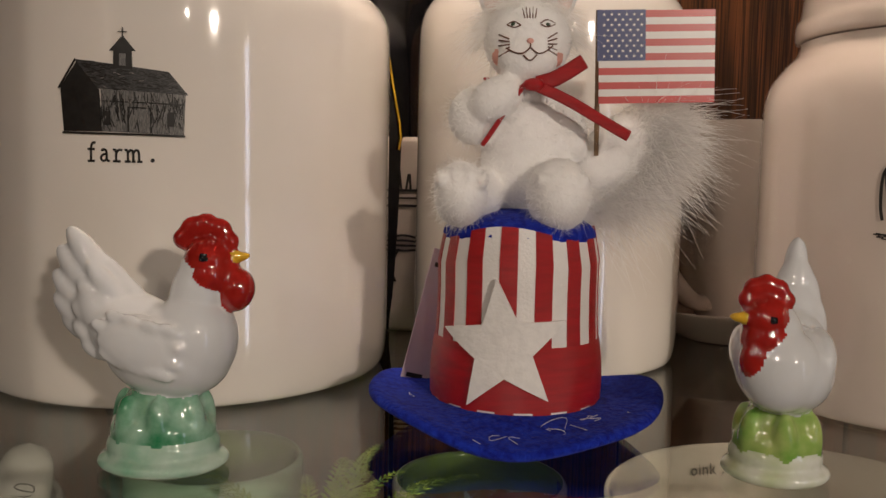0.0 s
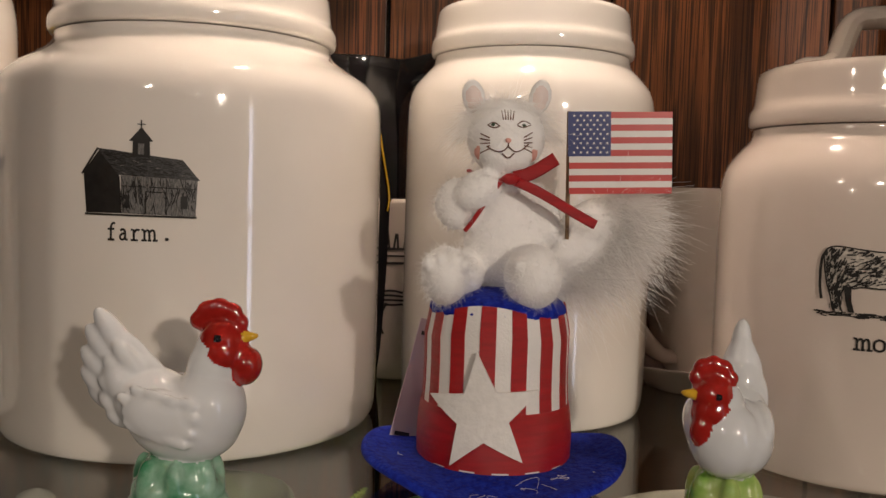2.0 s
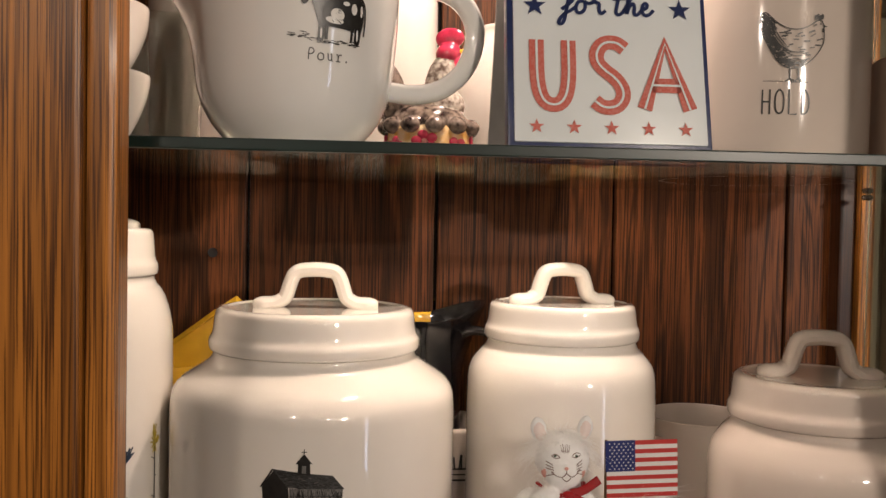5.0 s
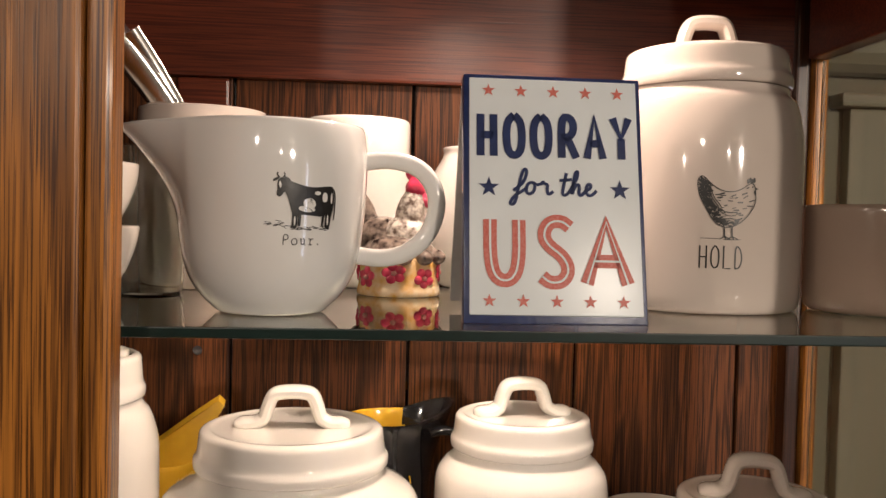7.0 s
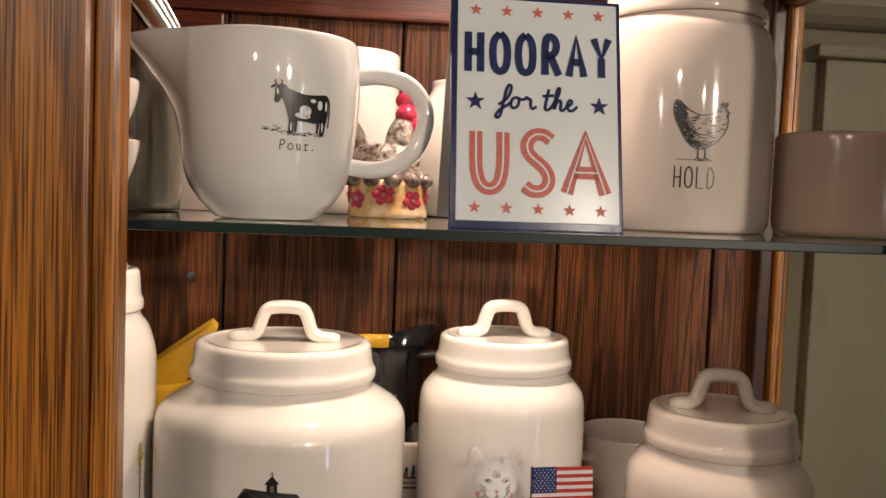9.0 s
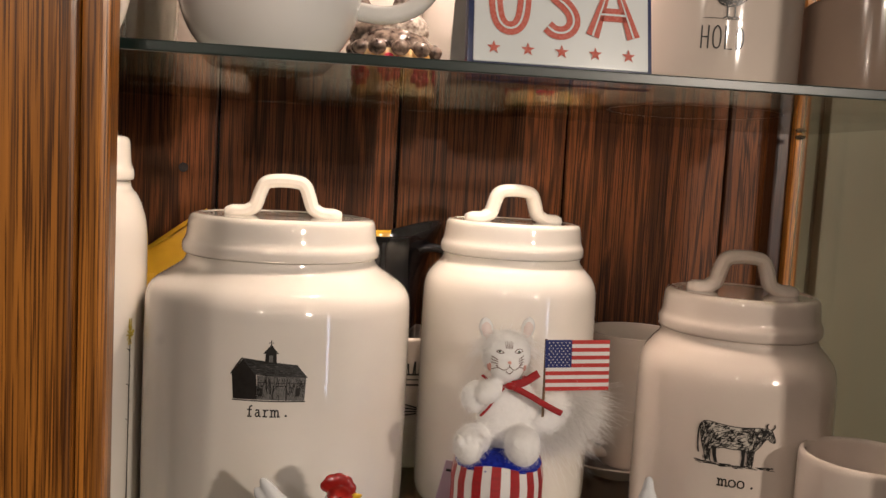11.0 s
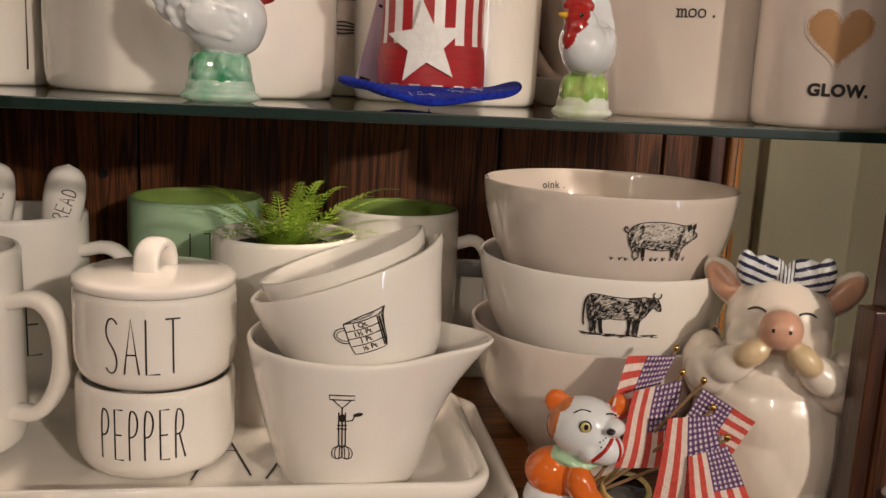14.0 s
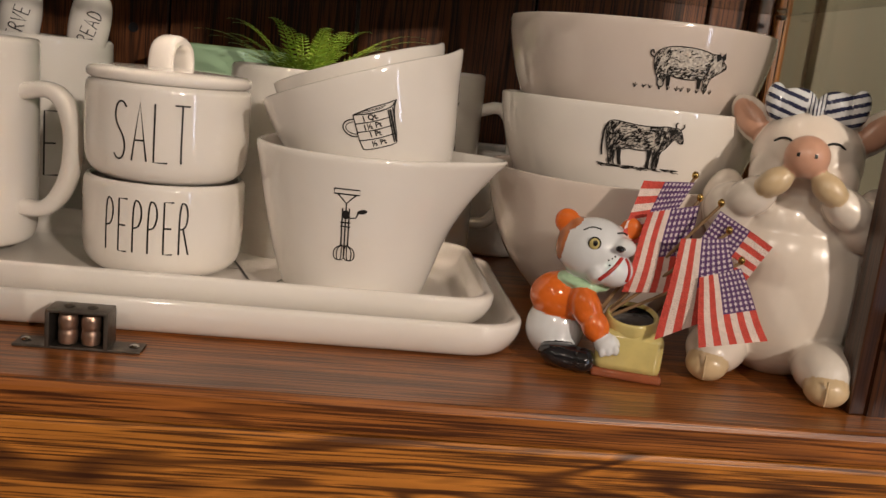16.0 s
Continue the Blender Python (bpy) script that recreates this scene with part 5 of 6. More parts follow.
for k, (x, y, lean, word) in enumerate(((-0.287, 0.285, 6, "SERVE"), (-0.243, 0.288, 9, "SPREAD"))):
    kn = thing("cheese_knife", (x - 0.004, y, 0.019), "cheese knife with a lettered white ceramic handle", "knife", group="cheese knives", tilt=(0, lean))
    part("handle", lathe([(0.0, 0.075), (0.008, 0.078), (0.011, 0.10), (0.015, 0.140), (0.0165, 0.165), (0.013, 0.182), (0.0, 0.187)], 24), IVORY, kn)
    part("blade", box(-0.008, 0.008, -0.001, 0.001, 0.0, 0.078), STEEL, kn)
    bm = pen_text(word, 0.0052, 0.011, 0.0009, 0.3)
    bmesh.ops.transform(bm, matrix=pose(0, 0, 0, 0, 0, 78), verts=bm.verts[:])
    for v in bm.verts:
        v.co.y += 0.150
    wrap_on(kn, bm, lambda z: 0.0160, -78, INK, "word_print", "thin black hand-lettered word")
fm, rad = mug("flower_mug", (-0.268, 0.160, 0.0237), 0.0505, 0.136, "tall white ceramic mug with a yellow flower print", CREAM, handle=-14, reach=0.034, grip=(0.20, 0.80))
flower_stem(fm, rad, -58, 0, 0.078, 0.010, INK_YELLOW, 9, True)
cu = mug("plain_mug", (0.135, 0.392, 0.0), 0.045, 0.10, "white ceramic mug in the shade behind bowls", IVORY, handle=190, reach=0.03)

# fern
rnd = random.Random(11)
fern = thing("fern_plant", (-0.046, 0.250, 0.148), "bright green artificial fern in a white mug", "plant")
for k in range(46):
    az, reach, rise = rnd.uniform(0, 2 * math.pi), rnd.uniform(0.030, 0.088), rnd.uniform(0.012, 0.047)
    bm = bmesh.new()
    d, side = Vector((math.cos(az), math.sin(az), 0)), Vector((-math.sin(az), math.cos(az), 0))
    n = 18
    spine = [d * (0.008 + reach * (i / n)) + Vector((0, 0, rise * math.sin(1.75 * i / n))) for i in range(n + 1)]
    for i in range(n):
        p, q = spine[i], spine[i + 1]
        w = 0.0005
        bm.faces.new([bm.verts.new(v) for v in (p - side * w, p + side * w, q + side * w, q - side * w)])
        size = 0.0105 * (1 - 0.75 * i / n) * min(1, (i + 1) / 3)
        for s in (-1, 1):
            tip = p + side * (s * size) + (q - p) * 1.1 + Vector((0, 0, -0.10 * size))
            mid = p.lerp(tip, 0.5)
            wide = (q - p) * 0.30
            bm.faces.new([bm.verts.new(v) for v in (p, mid + wide, tip, mid - wide)])
    part("frond", bm, LEAF, fern, smooth=False)

# roller catch on the board
lt = thing("roller_catch", (-0.144, 0.024, 0.0), "aged steel roller catch screwed to the board", "catch")
part("base_plate", box(-0.034, 0.034, -0.008, 0.008, 0.0, 0.0016, 0.0006), DARK_STEEL, lt)
for x in (-0.029, 0.029):
    part("screw", lathe([(0.0, 0.0032), (0.002, 0.003), (0.0032, 0.0017), (0.0, 0.0016)], 14, 1), STEEL, lt).location = (x, 0, 0)
body = box(-0.0165, 0.0165, -0.0085, 0.0085, 0.0205, 0.0225, 0.0007)
for x in (-0.0155, 0.0155):
    box(x - 0.0012, x + 0.0012, -0.0085, 0.0085, 0.001, 0.021, 0.0005, body)
box(-0.0165, 0.0165, 0.0065, 0.0085, 0.001, 0.021, 0.0005, body)
part("housing", body, DARK_STEEL, lt)
for x in (-0.0062, 0.0062):
    part("roller", lathe([(0.0, 0.002), (0.0045, 0.002), (0.0052, 0.004), (0.0052, 0.009), (0.0045, 0.0105), (0.0052, 0.012), (0.0052, 0.017), (0.004, 0.0195), (0.0, 0.0195)], 18, 1), COPPER, lt).location = (x, -0.002, 0)
    part("rivet", ball((x, 0, 0.0228), (0.003, 0.003, 0.0012), seg=10), DARK_STEEL, lt)
bumper = thing("door_stop", (0.322, -0.0005, 0.055), "clear plastic door stop on the stile", "door stop")
part("arm", sweep([(0.0, 0.0, 0.0), (0.0, -0.012, 0.001), (0.002, -0.024, 0.001), (0.020, -0.026, -0.004), (0.036, -0.02, -0.008)], 0.007, 0.004, 14, 2), CLEAR, bumper)
part("screw", ball((-0.001, -0.027, 0.0), (0.0035, 0.002, 0.0035), seg=12), STEEL, bumper)

# ---------------------------------------------------------------- figurines
MOUND_GREEN = material("pale mound glaze", (0.46, 0.60, 0.50), 0.1, coat=0.8, scale=60, second=(0.22, 0.44, 0.30))
MOUND_WHITE = material("white mound glaze", (0.72, 0.74, 0.68), 0.1, coat=0.8, scale=60, second=(0.50, 0.58, 0.34))


def mound(w, d, top, petals):
    """Forms of a flared base with leaves that climb it: a pale foot, a darker green middle."""
    out = [((0, 0, 0.0035), (w, d, 0.0055), (0, 0, 0), 5), ((0, 0, 0.009), (w * 0.86, d * 0.86, 0.0085), (0, 0, 0), 5), ((0, 0, top * 0.62), (w * 0.66, d * 0.70, top * 0.52), (0, 0, 0), 2), ((0, 0, top * 0.50), (w * 0.80, d * 0.82, top * 0.34), (0, 0, 0), 2)]
    for k in range(petals):
        a = 2 * math.pi * (k + 0.5) / petals
        x, y = math.cos(a), math.sin(a)
        out += [((x * w * 0.60, y * d * 0.62, top * 0.55), (0.0046, 0.0044, top * 0.42), (0, 0, 0), 2)]
    return out


def glazed_bird(name, place, turn, label, blobs, green, foot):
    bm = shaped(blobs, 0.00085, 6)
    ob = part(name, bm, [PORCELAIN, RED_GLAZE, green, YELLOW_GLAZE, BLACK_GLAZE, foot], angle=80)
    ob.matrix_world = pose(*place, 0, 0, turn)
    return tagged(ob, label, "figurine")


W, R, G, Y, K = 0, 1, 2, 3, 4
none = (0, 0, 0)
# a broad rooster that looks along +x
blobs = mound(0.0235, 0.0195, 0.029, 7)
blobs += [((0.002, 0, 0.0425), (0.0230, 0.0175, 0.0170), (0, 10, 0), W), ((0.0120, 0, 0.0470), (0.0148, 0.0155, 0.0180), none, W), ((-0.008, 0, 0.0475), (0.0200, 0.0150, 0.0140), (0, 30, 0), W), ((-0.017, 0, 0.0535), (0.0170, 0.0110, 0.0105), (0, 45, 0), W),
          ((-0.0215, 0, 0.0610), (0.0120, 0.0048, 0.0195), (0, -38, 0), W), ((-0.0180, 0, 0.0560), (0.0130, 0.0070, 0.0150), (0, -40, 0), W), ((0.0130, 0, 0.0620), (0.0098, 0.0098, 0.0160), (0, 12, 0), W), ((0.0150, 0, 0.0700), (0.0085, 0.0085, 0.0105), none, W), ((0.0170, 0, 0.0745), (0.0088, 0.0088, 0.0088), none, R), ((0.0180, 0, 0.0700), (0.0080, 0.0095, 0.0075), none, R),
          ((0.0270, 0, 0.0645), (0.0062, 0.0062, 0.0078), (0, 14, 0), R), ((0.0245, 0, 0.0690), (0.0045, 0.0050, 0.0060), none, R), ((0.0272, 0, 0.0762), (0.0048, 0.0024, 0.0019), (0, -8, 0), Y), ((0.0180, -0.0090, 0.0765), 0.0013, none, K), ((0.0180, 0.0090, 0.0765), 0.0013, none, K)]
for x, z, r in ((0.0078, 0.0820, 0.0040), (0.0115, 0.0850, 0.0052), (0.0160, 0.0862, 0.0052), (0.0205, 0.0848, 0.0050), (0.0240, 0.0815, 0.0038)):
    blobs.append(((x, 0, z), (r, 0.0030, r), none, R))
for k, (x, z, a, l) in enumerate(((-0.0235, 0.0705, -36, 0.0185), (-0.0275, 0.0660, -40, 0.0165), (-0.0300, 0.0600, -46, 0.0140), (-0.0300, 0.0540, -54, 0.0125), (-0.0275, 0.0490, -62, 0.0110))):
    blobs.append(((x, 0, z), (0.0052, 0.0052 - 0.0003 * k, l), (0, a, 0), W))
    for side in (-1, 1):
        blobs.append(((x + 0.006, side * 0.0046, z - 0.006), (0.0040, 0.0036, l * 0.62), (0, a - 4, 0), W))
for side in (-1, 1):
    blobs.append(((-0.002, side * 0.0125, 0.0460), (0.0160, 0.0066, 0.0105), (0, 14, 0), W))
    for row, (z, x0, l, count) in enumerate(((0.0520, 0.0085, 0.0042, 4), (0.0470, 0.0095, 0.0046, 5), (0.0420, 0.0070, 0.0062, 4), (0.0385, 0.0030, 0.0080, 3))):
        for k in range(count):
            x = x0 - 0.0062 * k
            blobs.append(((x, side * (0.0172 - 0.16 * abs(x - 0.001) - 0.05 * abs(z - 0.046)), z + 0.22 * (x0 - x)), (l, 0.0015, 0.0024), (0, 24, 0), W))
glazed_bird("rooster_figurine", (-0.0795, 0.0925, SHELF_LOW), -6, "glazed white porcelain rooster with a red comb", blobs, GREEN_GLAZE, MOUND_GREEN)
# a narrow one with an upright tail; it looks towards -y with its head turned
blobs = mound(0.0190, 0.0170, 0.027, 6)
blobs += [((0.001, -0.001, 0.0405), (0.0168, 0.0200, 0.0165), none, W), ((-0.003, -0.012, 0.0420), (0.0138, 0.0110, 0.0150), none, W), ((0.005, 0.010, 0.0470), (0.0130, 0.0130, 0.0140), none, W), ((0.0122, -0.002, 0.0455), (0.0048, 0.0140, 0.0100), none, W), ((-0.0125, 0.002, 0.0455), (0.0045, 0.0130, 0.0095), none, W),
          ((0.0070, 0.013, 0.0560), (0.0098, 0.0075, 0.0140), (0, 4, 0), W), ((0.0076, 0.0155, 0.0660), (0.0072, 0.0060, 0.0130), (0, 3, 0), W), ((0.0080, 0.0172, 0.0750), (0.0042, 0.0045, 0.0110), (0, 2, 0), W), ((0.0132, 0.014, 0.0620), (0.0036, 0.0045, 0.0120), (0, -6, 0), W), ((0.0155, 0.013, 0.0545), (0.0034, 0.0050, 0.0100), (0, -6, 0), W), ((0.0020, 0.015, 0.0620), (0.0036, 0.0045, 0.0120), (0, 10, 0), W),
          ((-0.0050, -0.008, 0.0530), (0.0098, 0.0098, 0.0125), none, W), ((-0.0092, -0.0120, 0.0595), (0.0080, 0.0080, 0.0080), none, R), ((-0.0092, -0.0135, 0.0525), (0.0080, 0.0070, 0.0085), none, R), ((-0.0125, -0.0165, 0.0465), (0.0054, 0.0045, 0.0068), (0, 10, 0), R), ((-0.0068, -0.0168, 0.0470), (0.0054, 0.0040, 0.0062), none, R),
          ((-0.0172, -0.0150, 0.0600), (0.0046, 0.0022, 0.0019), (0, 6, 0), Y), ((-0.0080, -0.0198, 0.0602), 0.0012, none, K)]
for x, z, r in ((-0.0148, 0.0660, 0.0034), (-0.0125, 0.0695, 0.0042), (-0.0088, 0.0708, 0.0042), (-0.0050, 0.0695, 0.0040), (-0.0022, 0.0660, 0.0034), (-0.0088, 0.0660, 0.0065)):
    blobs.append(((x, -0.0110, z), (r, 0.0032, r), none, R))
glazed_bird("rooster_figurine", (0.1400, 0.0900, SHELF_LOW), -8, "small white porcelain rooster on a lime mound", blobs, LIME_GLAZE, MOUND_WHITE)

# painted poultry on the upper shelf
FEATHER_GLAZE = material("dark feather glaze", (0.03, 0.02, 0.018), 0.14, coat=0.6, scale=160, second=(0.30, 0.24, 0.20), bump=0.5, bump_scale=220)
NECK_GLAZE = material("speckled neck glaze", (0.75, 0.70, 0.62), 0.14, coat=0.6, scale=220, second=(0.14, 0.10, 0.08), bump=0.4, bump_scale=220)
CRIMSON_GLAZE = material("crimson glaze", (0.72, 0.05, 0.12), 0.1, coat=0.8, vary=0.4, scale=120)
ROSE_GLAZE = material("rose glaze", (0.75, 0.30, 0.30), 0.1, coat=0.8, vary=0.3, scale=120)


def painted_bird(name, place, turn, r, label, cock=True):
    """A glazed bird over a round foot that carries raised flowers."""
    bl = [((0, 0, 0.044), (r * 0.88, r * 0.84, 0.020), (0, 0, 0), 1), ((-0.018, 0, 0.058), (0.024, 0.019, 0.020), (0, -30, 0), 1), ((0.006, 0, 0.060), (0.023, 0.020, 0.020), (0, 0, 0), 2)]
    for k in range(11):
        a = 2 * math.pi * k / 11
        bl.append(((r * 0.93 * math.cos(a), r * 0.93 * math.sin(a), 0.0385), (0.008, 0.008, 0.009), (0, 0, 0), 1))
    if cock:
        bl += [((0.010, 0, 0.082), (0.0135, 0.013, 0.028), (0, 10, 0), 2), ((0.015, 0, 0.108), (0.0105, 0.010, 0.011), (0, 0, 0), 3), ((0.016, 0, 0.123), (0.012, 0.004, 0.010), (0, 0, 0), 3), ((0.023, 0, 0.097), (0.006, 0.006, 0.009), (0, 0, 0), 3),
               ((0.027, 0, 0.110), (0.005, 0.003, 0.003), (0, 0, 0), 4), ((-0.036, 0, 0.088), (0.011, 0.007, 0.028), (0, -28, 0), 1)]
    bm = shaped(bl, 0.0012, 1)
    append(bm, lathe([(0.0, 0.0015), (r * 0.88, 0.0), (r * 0.99, 0.0005), (r * 1.01, 0.004), (r * 0.95, 0.012), (r * 0.93, 0.028), (r * 0.90, 0.040), (0.0, 0.042)], 64), 0)
    for k in range(8):
        a = 2 * math.pi * k / 8 + 0.2
        at = Vector((r * 0.945 * math.cos(a), r * 0.945 * math.sin(a), 0.0195 + 0.0025 * (-1) ** k))
        along, m = Vector((-math.sin(a), math.cos(a), 0)), Matrix.Rotation(a, 3, "Z")
        for j in range(5):
            b = 2 * math.pi * j / 5 + 0.3 * k
            append(bm, ball(at + along * (0.0062 * math.cos(b)) + Vector((0, 0, 0.0062 * math.sin(b))), (0.0018, 0.0044, 0.0044), seg=12, rot=(0, 0, math.degrees(a))), 3)
        append(bm, ball(at + Vector((math.cos(a), math.sin(a), 0)) * 0.0012, (0.0018, 0.0024, 0.0024), seg=10, rot=(0, 0, math.degrees(a))), 5)
    if cock:
        for v in bm.verts:
            v.co.z *= 0.85 if v.co.z > 0.045 else 0.85 + 0.15 * (0.045 - v.co.z) / 0.045
    ob = part(name, bm, [material("gold and cream glaze", (0.80, 0.66, 0.45), 0.12, coat=0.7, scale=90, second=(0.66, 0.36, 0.08)), FEATHER_GLAZE, NECK_GLAZE, CRIMSON_GLAZE, YELLOW_GLAZE, ROSE_GLAZE], angle=80)
    ob.matrix_world = pose(*place, 0, 0, turn)
    return tagged(ob, label, "figurine")


painted_bird("painted_rooster", (-0.030, 0.290, Z2), -20, 0.036, "painted ceramic rooster with red flowers round its base")
painted_bird("painted_hen", (0.112, 0.300, Z2), 190, 0.043, "dark painted ceramic hen on a flowered yellow base", False)

# seated pig
blobs = [((0, 0.004, 0.053), (0.056, 0.049, 0.056), (0, 0, 0), 0), ((0.010, 0.002, 0.060), (0.052, 0.046, 0.056), (0, 0, 0), 0), ((0, 0.002, 0.097), (0.046, 0.041, 0.042), (0, 0, 0), 0), ((0, 0.002, 0.076), (0.0525, 0.047, 0.046), (0, 0, 0), 0), ((0, -0.004, 0.141), (0.0385, 0.034, 0.0335), (0, 0, 0), 0), ((0, -0.046, 0.1460), (0.0150, 0.0125, 0.0130), (12, 0, 0), 1), ((0, -0.034, 0.145), (0.014, 0.012, 0.013), (0, 0, 0), 0)]
for s in (-1, 1):
    blobs += [((s * 0.019, -0.021, 0.133), (0.0175, 0.015, 0.015), (0, 0, 0), 0), ((s * 0.041, 0.002, 0.163), (0.0215, 0.0055, 0.0125), (0, s * -38, s * 18), 0), ((s * 0.043, -0.0024, 0.1635), (0.0165, 0.0040, 0.0086), (0, s * -38, s * 18), 1),
              ((s * 0.047, -0.010, 0.106), (0.0155, 0.0200, 0.0250), (0, s * 10, 0), 0), ((s * 0.042, -0.026, 0.1080), (0.0185, 0.0160, 0.0160), (0, s * 24, s * 30), 0), ((s * 0.030, -0.037, 0.1170), (0.0185, 0.0130, 0.0125), (0, s * 28, s * 20), 0), ((s * 0.0170, -0.0475, 0.1290), (0.0125, 0.0085, 0.0090), (0, s * 30, 0), 2),
              ((s * 0.034, -0.036, 0.018), (0.020, 0.030, 0.017), (0, 0, s * 8), 0), ((s * 0.037, -0.0585, 0.0115), (0.0140, 0.0120, 0.0110), (0, 0, 0), 2), ((s * 0.040, 0.012, 0.030), (0.022, 0.034, 0.030), (0, 0, 0), 0),
              ((s * 0.0165, -0.012, 0.1755), (0.0170, 0.0075, 0.0105), (0, s * 14, 0), 3), ((s * 0.027, -0.012, 0.1765), (0.0075, 0.0078, 0.0122), (0, s * 8, 0), 3), ((s * 0.0052, -0.0575, 0.1475), (0.0012, 0.0010, 0.0016), (0, 0, 0), 4)]
blobs.append(((0, -0.0155, 0.1735), (0.0048, 0.0062, 0.0062), (0, 0, 0), 3))
bow = shaped([b for b in blobs if b[3] == 3], 0.0008, 3)
bm = shaped([b for b in blobs if b[3] != 3], 0.0013, 9)
for f in bow.faces:
    if f.material_index == 3:
        c = f.calc_center_median()
        if math.sin((c.z - 0.1755 - 0.30 * abs(c.x)) * 1050) > 0.2 and abs(c.x) > 0.006 or (abs(c.x) <= 0.006 and math.sin(c.x * 2600) > 0.4):
            f.material_index = 5
append(bm, bow)
for s in (-1, 1):
    append(bm, sweep([(s * 0.0100, -0.0345, 0.1525), (s * 0.0130, -0.0340, 0.1552), (s * 0.0185, -0.0318, 0.1555), (s * 0.0230, -0.0283, 0.1525)], 0.0007, times=2, seg=6), 4)
    append(bm, sweep([(s * 0.037, -0.0712, 0.020), (s * 0.037, -0.0716, 0.010), (s * 0.037, -0.0690, 0.004)], 0.0007, times=1, seg=6), 2)
for v in bm.verts:
    k = min(1.0, max(0.0, (v.co.z - 0.115) / 0.020))
    v.co = Vector((v.co.x * (1 - 0.06 * k), v.co.y, v.co.z))
ob = part("pig_figurine", bm, [PIG_SKIN, PIG_PINK, PIG_HOOF, PORCELAIN, INK, NAVY_GLAZE], angle=80)
ob.matrix_world = pose(0.281, 0.0760, 0.0, 0, 0, -28) @ Matrix.Diagonal((0.93, 0.95, 0.985, 1))
tagged(ob, "seated ceramic pig with a navy striped bow", "figurine")

# dog with a planter
BROWN_GLAZE = material("brick brown glaze", (0.30, 0.09, 0.04), 0.15, coat=0.6, vary=0.25, scale=80)
TAWNY_GLAZE = material("tawny glaze", (0.50, 0.16, 0.05), 0.12, coat=0.7, vary=0.3, scale=90)
blobs = [((-0.0235, 0.004, 0.0205), (0.0185, 0.0170, 0.0195), none, 0), ((-0.0215, 0.003, 0.0405), (0.0205, 0.0165, 0.0165), (0, 6, 0), 1), ((-0.0100, 0.001, 0.0530), (0.0170, 0.0150, 0.0050), (0, 6, 0), 6), ((-0.0060, 0.0, 0.0735), (0.0220, 0.0190, 0.0200), none, 0),
         ((0.0062, -0.0085, 0.0645), (0.0125, 0.0118, 0.0108), none, 0), ((-0.0020, -0.0095, 0.0630), (0.0085, 0.0110, 0.0085), none, 0), ((0.0105, -0.010, 0.0790), (0.0080, 0.0080, 0.0060), none, 0),
         ((-0.0245, 0.0, 0.0890), (0.0078, 0.0045, 0.0080), (0, -24, 0), 1), ((0.0140, 0.004, 0.0885), (0.0068, 0.0045, 0.0072), (0, 24, 0), 1), ((-0.0235, 0.002, 0.0760), (0.0062, 0.0130, 0.0125), (0, 8, 0), 7), ((-0.0180, 0.002, 0.0860), (0.0080, 0.0110, 0.0065), (0, -20, 0), 7),
         ((-0.0060, -0.0120, 0.0400), (0.0095, 0.0090, 0.0135), (0, -26, 0), 1), ((0.0010, -0.0150, 0.0300), (0.0085, 0.0082, 0.0105), (0, -26, 0), 1), ((0.0095, -0.0175, 0.0205), (0.0080, 0.0068, 0.0072), none, 0),
         ((-0.0130, -0.0140, 0.0080), (0.0185, 0.0095, 0.0080), (0, 6, 0), 2), ((-0.0040, -0.0165, 0.0080), (0.0082, 0.0085, 0.0078), none, 2), ((0.0085, -0.0195, 0.0795), (0.0030, 0.0024, 0.0022), none, 2)]
for k in range(3):
    blobs.append(((0.0070 + 0.0040 * k, -0.0222, 0.0165 + 0.0012 * k), (0.0022, 0.0030, 0.0034), none, 0))
bm = shaped(blobs, 0.0009, 4)


def muzzle_y(x, z):
    """The front of the head at a place across and up."""
    deep = [c[1] - r[1] * math.sqrt(max(0.0, 1 - ((x - c[0]) / r[0]) ** 2 - ((z - c[2]) / r[2]) ** 2)) for c, r, t, k in (blobs[3], blobs[4], blobs[5]) if ((x - c[0]) / r[0]) ** 2 + ((z - c[2]) / r[2]) ** 2 < 1]
    return min(deep, default=-0.010)


def dog_line(pts, w, index):
    append(bm, sweep([(x, muzzle_y(x, z) - 0.0001, z) for x, z in pts], w, times=2, seg=8), index)


dog_line([(0.0105, 0.0735), (0.0085, 0.0700), (0.0045, 0.0650), (-0.0010, 0.0595)], 0.0013, 4)
dog_line([(0.0120, 0.0735), (0.0150, 0.0700), (0.0160, 0.0650), (0.0150, 0.0600)], 0.0012, 4)
dog_line([(0.0100, 0.0780), (0.0105, 0.0735)], 0.0005, 2)
dog_line([(-0.0140, 0.0868), (-0.0090, 0.0895), (-0.0035, 0.0885)], 0.0005, 2)
dog_line([(0.0060, 0.0870), (0.0095, 0.0880), (0.0120, 0.0865)], 0.0005, 2)
for x, z in ((0.0030, 0.0715), (0.0050, 0.0725), (0.0065, 0.0740), (0.0040, 0.0690), (0.0140, 0.0715), (0.0150, 0.0690), (0.0155, 0.0735)):
    append(bm, ball((x, muzzle_y(x, z), z), (0.0007, 0.0005, 0.0007), seg=8), 2)
